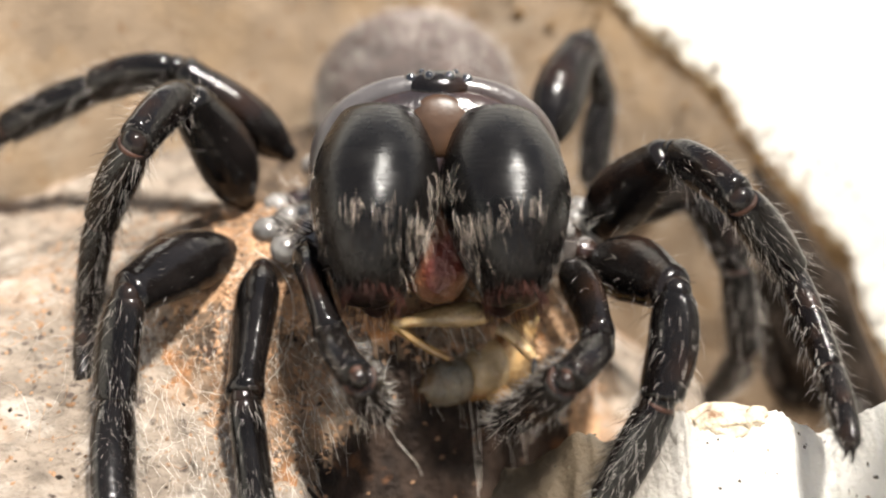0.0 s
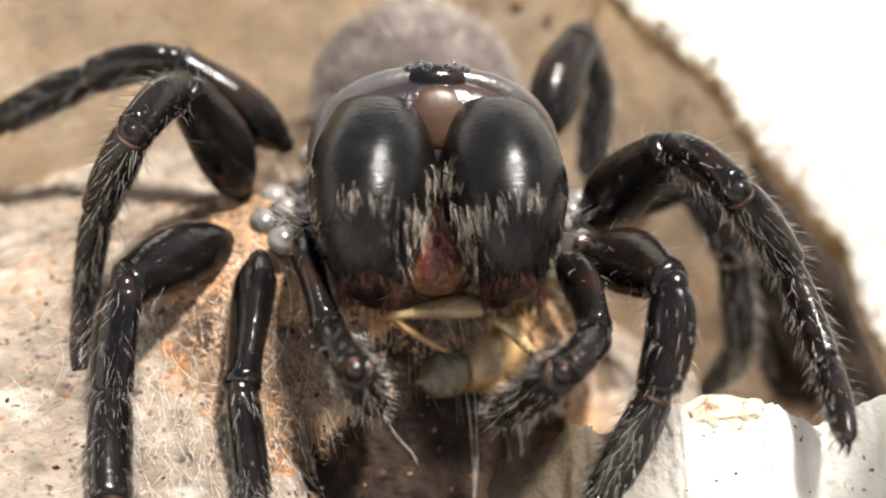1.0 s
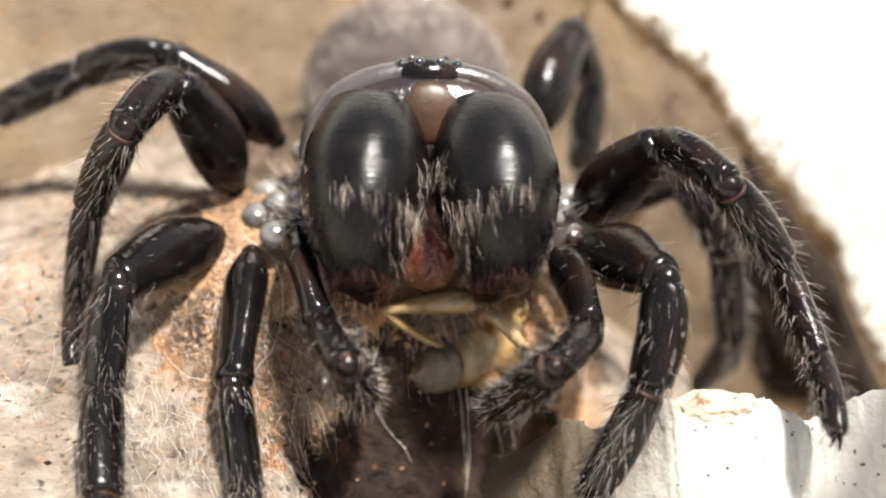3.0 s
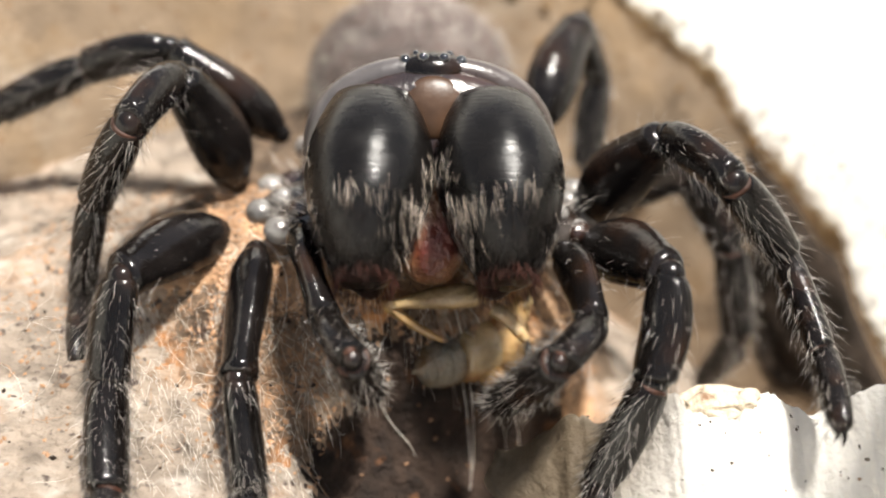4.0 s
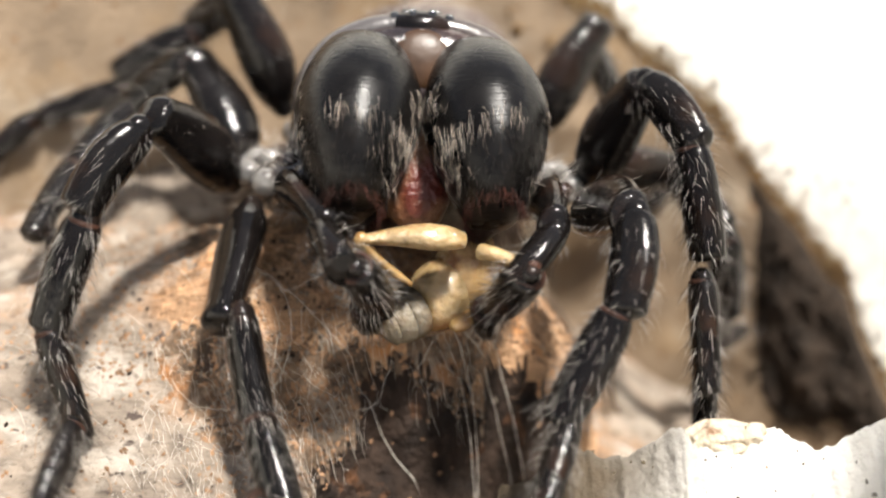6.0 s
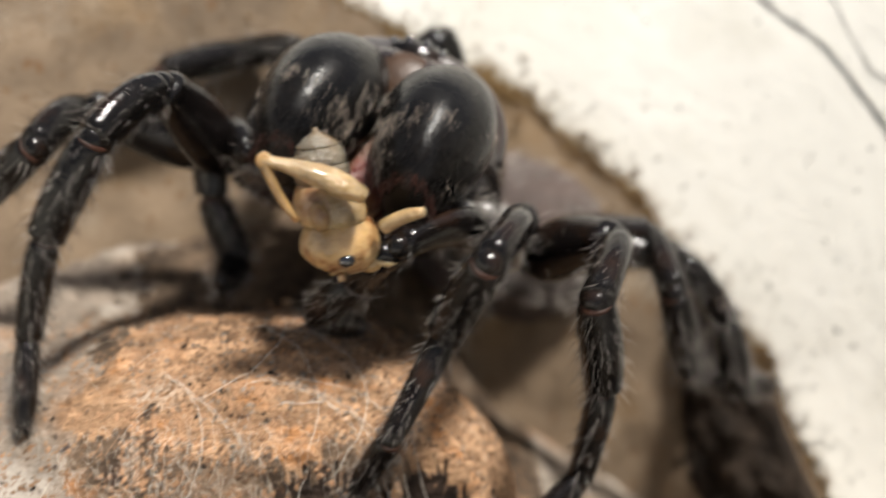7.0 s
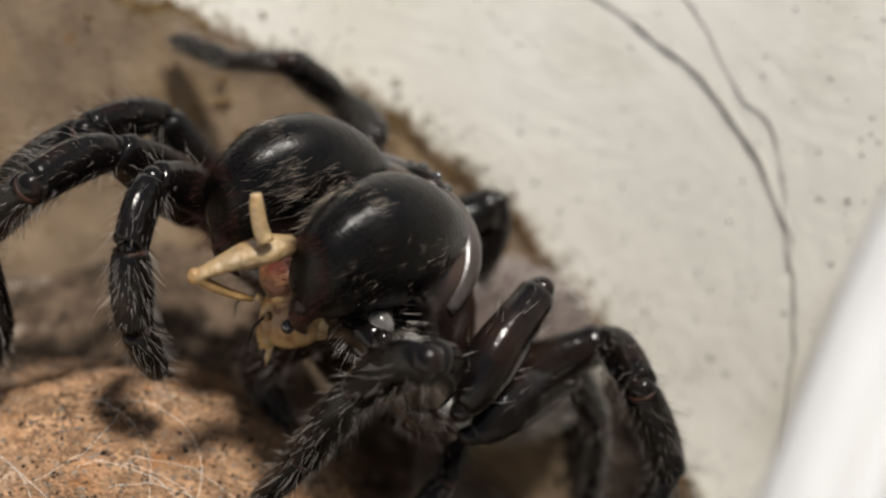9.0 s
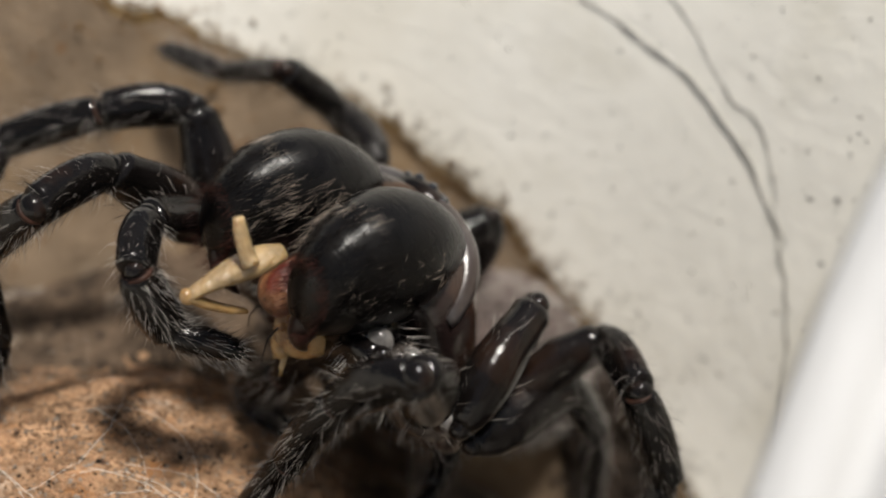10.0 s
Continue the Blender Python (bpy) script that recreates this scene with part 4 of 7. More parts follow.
def build_prey():
    """A pale young cricket: its head at the origin, its body towards +y, an eye on +x."""
    c = tagged(new("cricket"), "pale amber young cricket held in a spider's fangs", "cricket")
    bm = bmesh.new()
    bmesh.ops.create_uvsphere(bm, u_segments=32, v_segments=22, radius=1.0)
    for v in bm.verts:
        q = v.co
        face = max(0.0, -q.y)
        v.co = vec(q.x * (1.5 - 0.3 * face ** 2), q.y * 1.45 - 0.25 * max(0.0, -q.z) * face, q.z * (1.62 - 0.2 * face) - 0.3 * face)
    head = part("head", bm, PREY_HEAD, c, "round amber head with darker bands")
    for s in (-1, 1):
        bm = bmesh.new()
        ball(bm, (s * 1.3, -0.5, 0.15), (0.26, 0.3, 0.34), 16, 12)
        part("eye", bm, EYE, head, "black eye")
        bm = bmesh.new()
        tube(bm, [vec(s * 0.62, -1.15, 0.35), vec(s * 0.8, -1.4, 0.45)], [0.2 * MM, 0.15 * MM], 10)
        part("antenna_base", bm, PREY_PALE, head)
        bm = bmesh.new()
        tube(bm, [vec(s * 0.8, -1.4, 0.45), vec(s * 1.2, -1.9, 0.3), vec(s * 1.5, -2.2, -0.3), vec(s * 1.6, -2.3, -1.0)], [0.06 * MM, 0.05 * MM, 0.035 * MM, 0.015 * MM], 6)
        part("antenna", bm, DARK_BRISTLE, head, "thin dark antenna")
        bm = bmesh.new()
        tube(bm, [vec(s * 0.5, -1.1, -1.1), vec(s * 0.75, -1.35, -1.6), vec(s * 0.6, -1.4, -2.1)], [0.15 * MM, 0.12 * MM, 0.07 * MM], 8)
        part("palp", bm, PREY_PALE, head)
    bm = bmesh.new()
    ball(bm, (0, -1.2, -1.05), (0.72, 0.42, 0.55), 16, 12)
    part("mouth", bm, PREY, head)
    bm = bmesh.new()
    rings = []
    for y, w in ((0.75, 1.2), (0.9, 1.42), (1.4, 1.48), (1.9, 1.4), (2.3, 1.2), (2.5, 1.0)):
        rings.append([vec(w * math.cos(a), y + 0.25 * math.sin(a), w * 0.95 * math.sin(a)) for a in (2 * math.pi * k / 28 for k in range(28))])
    loft(bm, rings)
    part("collar", bm, PREY_PALE, c, "pale yellow collar plate")
    girth = (1.1, 1.1, 0.9, 0.12)
    for i in range(3):
        bm = bmesh.new()
        y0, y1 = 2.5 + 0.7 * i, 3.28 + 0.7 * i
        r0, r1 = girth[i], girth[i + 1]
        pts = [vec(0, y0 + (y1 - y0) * f, -0.1 * (y0 - 2.5 + f)) for f in (0, 0.15, 0.5, 0.85, 1.0)]
        tube(bm, pts, [MM * q for q in (r0 * 0.9, r0, (r0 + r1) * 0.515, r1, r1 * 0.9)], 24)
        part("belly_ring", bm, PREY_BELLY, c, "milky soft belly ring")
    # hind leg with a folded shin, a fore leg, each moved on their own
    th = limb("hind_thigh", 4.1, (0.45, 0.7, 0.76, 0.68, 0.52, 0.38, 0.3), 0.15, PREY_PALE, c, "pale yellowish swollen hind thigh", 0.68, 22)
    sh = limb("hind_shin", 2.7, (0.3, 0.27, 0.24, 0.22, 0.14), 0.12, PREY, th, "yellow folded hind shin")
    sh.matrix_basis = Matrix.Translation(vec(0, 4.05, 0)) @ Matrix.Rotation(radians(-138), 4, "X")
    bm = bmesh.new()
    ball(bm, (0, 4.05, 0), (0.3, 0.3, 0.34), 16, 12)
    part("knee", bm, PREY, th, "amber knee")
    PREY_LIMBS["hind"] = th
    fore = limb("fore_leg", 1.9, (0.36, 0.34, 0.32, 0.3, 0.22), 0.1, PREY_PALE, c, "pale thin fore leg", 0.9)
    PREY_LIMBS["fore"] = fore
    bm = bmesh.new()
    ball(bm, (1.35, 1.5, 0.75), (0.5, 0.62, 0.4), 16, 12)
    part("wing_bud", bm, PREY, c, "golden gleaming wing bud")
    return c


cricket = build_prey()


# ---------- how the spider, its legs and the prey move ----------
def place(x, y, z, rx, ry, rz):
    """A pose from millimetres and degrees."""
    return pose(x * MM, y * MM, z * MM, rx, ry, rz)


def motions():
    walk(spider, [
        (0.00, place(-0.79, 2.53, 15.39, -36.3, 3.1, 2.8)),
        (5.25, place(-0.79, 2.53, 15.39, -36.3, 3.1, 2.8)),
        (5.50, place(-0.85, 3.22, 15.70, -36.8, 2.0, 4.3)),
        (5.70, place(-2.41, 3.88, 16.35, -40.2, 3.6, 7.4)),
        (6.25, place(-0.11, 7.32, 17.02, -46.5, 6.1, -3.7)),
        (6.80, place(2.19, 10.76, 16.48, -53.2, 7.3, -15.0)),
        (7.00, place(1.45, 10.48, 17.23, -57.2, 8.8, -19.4)),
        (7.50, place(3.45, 8.09, 18.20, -66.9, 12.9, -21.8)),
        (7.80, place(5.82, 7.46, 16.05, -69.6, 1.8, -29.1)),
        (8.10, place(7.47, 5.41, 16.75, -79.4, -2.0, -41.1)),
        (8.50, place(7.38, 6.60, 17.00, -81.0, 8.5, -47.0)),
        (9.00, place(7.78, 6.14, 16.22, -82.4, 2.4, -47.8)),
        (9.50, place(8.42, 5.91, 15.95, -80.6, 1.4, -47.3)),
        (10.00, place(8.08, 5.78, 16.17, -81.0, 2.9, -47.5))])
    walk(SEGMENTS["R1"][0], [
        (0.00, place(-7.32, -2.73, -4.43, -129.1, 15.9, 14.2)),
        (5.25, place(-7.32, -2.73, -4.43, -129.1, 15.9, 14.2)),
        (5.50, place(-7.06, -2.82, -4.53, -124.1, 19.4, 18.2)),
        (5.70, place(-6.93, -2.89, -4.94, -117.9, -3.5, 1.6)),
        (6.07, place(-6.93, -2.63, -4.59, -116.4, 27.9, 26.4)),
        (6.43, place(-6.94, -2.37, -4.24, -92.4, 54.0, 67.0)),
        (6.80, place(-6.94, -2.11, -3.88, -37.7, 53.7, 136.6)),
        (6.87, place(-6.92, -2.08, -3.93, -17.0, 35.0, 153.6)),
        (6.93, place(-6.91, -2.05, -3.98, -5.4, 13.9, 160.7)),
        (7.00, place(-6.89, -2.03, -4.02, 3.4, -8.0, 163.4)),
        (7.50, place(-6.89, -1.85, -4.04, 3.9, -8.0, 168.5)),
        (8.10, place(-7.01, -2.41, -4.00, -6.0, -13.3, 159.2)),
        (8.50, place(-7.00, -2.39, -4.00, -25.8, -4.1, 170.9)),
        (9.00, place(-7.00, -2.40, -4.00, -24.0, -5.6, 172.6)),
        (9.50, place(-7.00, -2.39, -4.00, -21.9, -8.2, 172.4)),
        (10.00, place(-7.00, -2.38, -3.99, -23.2, -7.2, 173.8))])
    walk(SEGMENTS["R1"][1], [
        (0.00, place(-7.64, -6.92, -9.13, -106.2, -7.8, 3.0)),
        (5.25, place(-7.64, -6.92, -9.13, -106.2, -7.8, 3.0)),
        (5.50, place(-7.61, -6.71, -9.46, -107.1, -9.3, 5.6)),
        (5.70, place(-6.50, -5.83, -10.50, -99.4, -18.7, -4.7)),
        (6.07, place(-7.04, -6.51, -9.06, -102.9, -4.5, 26.5)),
        (6.43, place(-7.57, -7.18, -7.61, -98.6, 9.5, 57.3)),
        (6.80, place(-8.10, -7.86, -6.17, -87.1, 19.1, 90.7)),
        (6.87, place(-8.28, -7.93, -5.33, -75.6, 14.2, 117.2)),
        (6.93, place(-8.46, -8.00, -4.49, -67.6, 5.1, 141.8)),
        (7.00, place(-8.64, -8.07, -3.66, -64.1, -6.5, 164.9)),
        (7.50, place(-8.09, -8.02, -3.61, -63.2, -12.4, 165.1)),
        (8.10, place(-9.37, -8.22, -4.64, -74.3, 12.9, 173.8)),
        (8.50, place(-8.09, -7.97, -6.73, -74.3, 10.3, 174.8)),
        (9.00, place(-7.99, -8.07, -6.55, -71.3, 11.3, 177.4)),
        (9.50, place(-8.10, -8.14, -6.32, -67.8, 14.8, 179.8)),
        (10.00, place(-7.93, -8.10, -6.45, -67.7, 14.2, -179.7))])
    walk(SEGMENTS["R1"][2], [
        (0.00, place(-7.04, -8.06, -13.14, -142.6, 16.9, 14.7)),
        (5.25, place(-7.04, -8.06, -13.14, -142.6, 16.9, 14.7)),
        (5.50, place(-6.84, -7.88, -13.43, -141.4, 20.8, 18.9)),
        (5.70, place(-5.23, -6.62, -14.44, -140.7, -3.4, 1.7)),
        (6.07, place(-6.25, -7.49, -13.00, -115.4, -10.2, 32.4)),
        (6.43, place(-7.27, -8.37, -11.57, -95.6, -28.4, 59.5)),
        (6.80, place(-8.30, -9.24, -10.13, -84.1, -53.0, 85.6)),
        (7.00, place(-9.52, -9.73, -7.41, -100.5, -32.3, 134.2)),
        (7.50, place(-9.36, -9.64, -7.27, -92.7, -48.2, 118.0)),
        (8.10, place(-8.60, -9.44, -8.59, -78.4, -55.5, 113.7)),
        (8.50, place(-7.47, -9.16, -10.71, -118.6, -50.7, 152.9)),
        (9.00, place(-7.28, -9.45, -10.46, -102.6, -61.0, 143.9)),
        (9.50, place(-7.12, -9.73, -10.08, -97.3, -59.5, 142.9)),
        (10.00, place(-6.97, -9.69, -10.22, -99.6, -60.9, 143.7))])
    walk(SEGMENTS["R1"][3], [
        (0.00, place(-6.89, -11.88, -15.87, -142.0, 15.2, 13.9)),
        (5.25, place(-6.89, -11.88, -15.87, -142.0, 15.2, 13.9)),
        (5.50, place(-6.64, -11.69, -16.17, -140.5, 18.5, 17.7)),
        (5.70, place(-4.94, -10.25, -17.41, -139.5, -3.5, 1.6)),
        (6.07, place(-6.13, -8.66, -15.92, -136.9, 12.4, 38.4)),
        (6.43, place(-7.31, -7.07, -14.43, -124.4, 23.2, 78.7)),
        (6.80, place(-8.49, -5.47, -12.94, -106.8, 23.3, 122.2)),
        (6.87, place(-9.20, -6.10, -12.40, -109.6, 8.6, 131.4)),
        (6.93, place(-9.92, -6.73, -11.86, -114.6, -5.4, 141.2)),
        (7.00, place(-10.63, -7.36, -11.32, -122.3, -18.3, 152.8)),
        (7.50, place(-10.81, -6.45, -10.40, -132.1, -29.5, 149.5)),
        (7.70, place(-10.87, -6.42, -10.66, -138.7, -13.0, 158.4)),
        (7.90, place(-10.93, -6.38, -10.93, -142.5, 4.1, 165.1)),
        (8.10, place(-10.99, -6.35, -11.19, -144.5, 21.5, 171.1)),
        (8.23, place(-10.42, -6.13, -11.90, -138.9, 56.4, -168.7)),
        (8.37, place(-9.86, -5.92, -12.61, -54.0, 75.5, -71.7)),
        (8.50, place(-9.29, -5.71, -13.32, -10.2, 45.6, -15.4)),
        (9.00, place(-9.91, -6.26, -12.68, -52.6, 72.0, -65.2)),
        (9.50, place(-9.96, -6.83, -12.44, -69.8, 72.2, -82.3)),
        (10.00, place(-9.77, -6.66, -12.47, -87.8, 73.4, -99.2))])
    walk(SEGMENTS["R1"][4], [
        (0.00, place(-6.74, -15.57, -18.60, -142.1, 15.6, 14.1)),
        (5.25, place(-6.74, -15.57, -18.60, -142.1, 15.6, 14.1)),
        (5.50, place(-6.44, -15.36, -18.95, -140.7, 18.8, 17.9)),
        (5.70, place(-4.66, -13.74, -20.40, -139.5, -3.5, 1.6)),
        (6.07, place(-5.25, -11.24, -19.26, -139.7, 13.6, 35.3)),
        (6.43, place(-5.84, -8.74, -18.12, -129.3, 27.6, 72.6)),
        (6.80, place(-6.43, -6.24, -16.99, -110.2, 32.1, 115.9)),
        (6.87, place(-7.82, -5.70, -16.33, -103.7, 30.2, 142.5)),
        (6.93, place(-9.21, -5.16, -15.67, -99.0, 26.1, 167.9)),
        (7.00, place(-10.60, -4.62, -15.01, -96.8, 20.6, -167.9)),
        (7.50, place(-10.69, -2.94, -13.37, -90.8, 23.5, -166.7)),
        (8.10, place(-9.44, -2.80, -13.68, -103.9, 29.0, -175.7)),
        (8.50, place(-8.66, -1.19, -13.89, -84.6, 31.8, -178.4)),
        (9.00, place(-8.84, -1.93, -13.81, -96.5, 33.3, -175.3)),
        (9.50, place(-8.93, -2.55, -13.77, -101.1, 34.0, -172.7)),
        (10.00, place(-8.89, -2.34, -13.79, -98.4, 34.2, -172.4))])
    walk(SEGMENTS["R2"][0], [
        (0.00, place(-8.87, -0.36, -3.63, -20.3, 39.7, 130.8)),
        (5.25, place(-8.87, -0.36, -3.63, -20.3, 39.7, 130.8)),
        (5.50, place(-8.28, -0.52, -3.33, -22.1, 39.9, 124.6)),
        (5.70, place(-7.99, -0.20, -3.16, 10.7, 13.4, 150.5)),
        (6.80, place(-8.11, -0.30, -3.18, 9.0, -28.5, 127.5)),
        (7.00, place(-8.23, -0.30, -3.22, -6.3, -36.0, 117.3)),
        (7.17, place(-8.14, -0.21, -3.21, -4.3, -37.1, 133.1)),
        (7.33, place(-8.05, -0.13, -3.21, -2.6, -38.6, 149.1)),
        (7.50, place(-7.96, -0.05, -3.20, -1.6, -40.5, 165.5)),
        (8.10, place(-8.31, -0.74, -2.88, 29.1, -31.6, 133.9)),
        (8.50, place(-8.00, -0.19, -3.20, -0.1, -28.8, 175.0)),
        (9.00, place(-8.00, -0.20, -3.20, 1.7, -41.3, 157.5)),
        (9.50, place(-8.16, -0.48, -3.06, 25.8, -23.4, 139.8)),
        (10.00, place(-8.07, -0.32, -3.13, 26.3, -22.2, 139.4))])
    walk(SEGMENTS["R2"][1], [
        (0.00, place(-12.42, -5.28, -5.31, -89.7, 9.1, 56.9)),
        (5.25, place(-12.42, -5.28, -5.31, -89.7, 9.1, 56.9)),
        (5.50, place(-12.22, -5.09, -5.15, -84.8, 13.0, 62.2)),
        (5.57, place(-11.91, -5.21, -4.11, -79.6, 9.9, 79.6)),
        (5.63, place(-11.60, -5.33, -3.07, -75.6, 5.4, 96.6)),
        (5.70, place(-11.28, -5.45, -2.03, -73.1, -0.0, 113.2)),
        (6.80, place(-12.76, -4.46, -2.31, -51.2, -22.5, 136.1)),
        (7.00, place(-13.98, -2.81, -3.78, -53.8, 9.1, 169.3)),
        (7.50, place(-9.65, -6.11, -3.33, -60.3, -22.0, -179.5)),
        (8.10, place(-11.17, -5.71, -0.28, -62.0, -6.7, 170.2)),
        (8.50, place(-8.55, -6.47, -3.21, -85.3, -26.3, 176.8)),
        (9.00, place(-10.29, -6.07, -3.06, -62.0, 2.1, -171.4)),
        (9.50, place(-10.99, -5.52, -0.54, -59.9, -17.4, 148.6)),
        (10.00, place(-10.95, -5.29, -0.55, -60.4, -18.2, 145.3))])
    walk(SEGMENTS["R2"][2], [
        (0.00, place(-12.80, -5.83, -9.46, -73.9, 39.3, 124.7)),
        (5.25, place(-12.80, -5.83, -9.46, -73.9, 39.3, 124.7)),
        (5.50, place(-13.00, -5.74, -9.24, -77.6, 39.1, 119.0)),
        (5.57, place(-12.80, -5.81, -8.18, -81.8, 22.6, 105.9)),
        (5.63, place(-12.60, -5.87, -7.11, -81.9, 5.7, 94.9)),
        (5.70, place(-12.41, -5.93, -6.05, -78.8, -11.0, 83.8)),
        (6.07, place(-13.43, -5.79, -5.81, -74.2, -13.5, 101.5)),
        (6.43, place(-14.46, -5.64, -5.57, -70.5, -17.3, 119.1)),
        (6.80, place(-15.49, -5.49, -5.34, -68.2, -21.9, 136.9)),
        (7.00, place(-13.91, -5.35, -7.13, -50.4, -45.6, 86.2)),
        (7.50, place(-10.99, -8.21, -6.71, -79.6, -59.9, 123.3)),
        (8.10, place(-11.93, -7.58, -3.96, -57.9, -39.7, 108.1)),
        (8.50, place(-10.43, -6.71, -6.96, -102.7, -47.3, 155.7)),
        (9.00, place(-9.86, -8.00, -6.76, -95.9, -50.0, 144.8)),
        (9.50, place(-13.02, -6.75, -4.01, -71.0, -26.0, 135.4)),
        (10.00, place(-13.07, -6.35, -4.02, -69.7, -27.4, 130.2))])
    walk(SEGMENTS["R2"][3], [
        (0.00, place(-12.25, -8.92, -12.96, -63.5, 39.8, 131.1)),
        (5.25, place(-12.25, -8.92, -12.96, -63.5, 39.8, 131.1)),
        (5.50, place(-12.48, -8.77, -12.80, -65.5, 40.1, 127.1)),
        (5.57, place(-12.73, -7.50, -12.06, -64.3, 33.2, 146.9)),
        (5.63, place(-12.98, -6.23, -11.32, -65.9, 26.4, 165.2)),
        (5.70, place(-13.22, -4.96, -10.57, -69.6, 20.3, -177.2)),
        (6.07, place(-14.78, -5.19, -10.17, -84.0, 20.4, -128.3)),
        (6.43, place(-16.31, -5.42, -9.79, -93.4, 30.4, -79.9)),
        (6.80, place(-17.87, -5.65, -9.39, -90.1, 43.6, -23.9)),
        (6.87, place(-17.47, -4.57, -9.48, -96.5, 27.2, -72.6)),
        (6.93, place(-17.13, -3.65, -9.57, -90.0, 13.7, -108.7)),
        (7.00, place(-16.73, -2.57, -9.66, -74.3, 6.0, -150.9)),
        (7.17, place(-15.79, -3.49, -9.45, -91.5, 2.5, -159.9)),
        (7.33, place(-14.84, -4.41, -9.24, 72.0, -176.5, 12.5)),
        (7.50, place(-13.90, -5.33, -9.03, 56.2, -168.7, 6.9)),
        (8.10, place(-15.10, -5.94, -7.02, 71.3, 156.2, 27.7)),
        (8.50, place(-13.07, -4.38, -10.07, -100.9, 4.4, -164.7)),
        (9.00, place(-12.51, -5.53, -9.77, 66.4, -179.2, 7.0)),
        (9.50, place(-15.48, -6.47, -8.00, 82.5, 146.7, 39.4)),
        (10.00, place(-15.62, -5.84, -7.93, 85.0, 149.0, 34.3))])
    walk(SEGMENTS["R2"][4], [
        (0.00, place(-12.06, -12.26, -16.12, -58.5, 39.9, 136.6)),
        (5.25, place(-12.06, -12.26, -16.12, -58.5, 39.9, 136.6)),
        (5.50, place(-12.38, -12.07, -16.00, -65.5, 40.1, 127.1)),
        (5.70, place(-11.65, -6.49, -14.62, -42.6, 18.4, 170.6)),
        (6.25, place(-16.21, -5.43, -13.67, -59.0, -8.9, 136.4)),
        (6.80, place(-20.77, -4.37, -12.72, -57.5, -40.7, 102.9)),
        (7.00, place(-15.72, -3.43, -14.07, -28.5, -42.7, 41.2)),
        (7.50, place(-14.95, -2.88, -12.78, -91.1, -56.4, 111.5)),
        (8.10, place(-14.23, -3.81, -11.01, 68.8, -146.2, -51.3)),
        (8.23, place(-13.81, -3.69, -12.20, -90.5, -55.2, 107.6)),
        (8.37, place(-13.38, -3.57, -13.39, -41.0, -64.6, 57.7)),
        (8.50, place(-12.96, -3.45, -14.57, 2.9, -51.8, 13.4)),
        (9.00, place(-12.79, -3.71, -13.98, -7.6, -22.5, 21.0)),
        (9.50, place(-13.93, -4.41, -11.82, -35.2, -19.6, 14.2)),
        (10.00, place(-13.90, -4.18, -11.86, -35.5, -18.7, 12.3))])
    walk(SEGMENTS["R3"][0], [
        (0.00, place(-8.50, 1.95, -1.50, 47.7, -18.3, 131.9)),
        (5.25, place(-8.50, 1.95, -1.50, 47.7, -18.3, 131.9)),
        (5.33, place(-8.24, 2.01, -1.58, 54.0, -2.4, 130.3)),
        (5.42, place(-7.98, 2.08, -1.66, 60.1, 13.6, 130.4)),
        (5.50, place(-7.72, 2.14, -1.74, 66.9, 29.4, 132.4)),
        (5.70, place(-7.67, 2.16, -1.86, 68.4, 36.8, 122.1)),
        (6.07, place(-7.65, 2.17, -1.91, 71.9, 21.7, 109.8)),
        (6.43, place(-7.62, 2.18, -1.96, 78.3, 7.5, 97.4)),
        (6.80, place(-7.60, 2.18, -2.01, 87.5, -4.8, 83.6)),
        (7.00, place(-7.45, 2.08, -1.77, 95.2, -3.1, 96.0)),
        (7.50, place(-7.70, 2.20, -1.99, 87.6, 12.9, 84.5)),
        (7.70, place(-7.73, 1.89, -1.47, 84.5, -0.2, 98.2)),
        (7.90, place(-7.75, 1.59, -0.94, 78.2, -12.2, 112.8)),
        (8.10, place(-7.78, 1.28, -0.42, 68.6, -22.0, 129.7)),
        (8.50, place(-7.66, 1.96, -1.33, 78.4, -13.5, 110.5)),
        (9.00, place(-7.29, 1.43, -0.18, 87.3, -23.9, 119.9)),
        (9.50, place(-7.32, 1.68, -0.31, 90.2, -20.0, 121.6)),
        (10.00, place(-7.26, 1.67, -0.29, 91.8, -20.5, 119.5))])
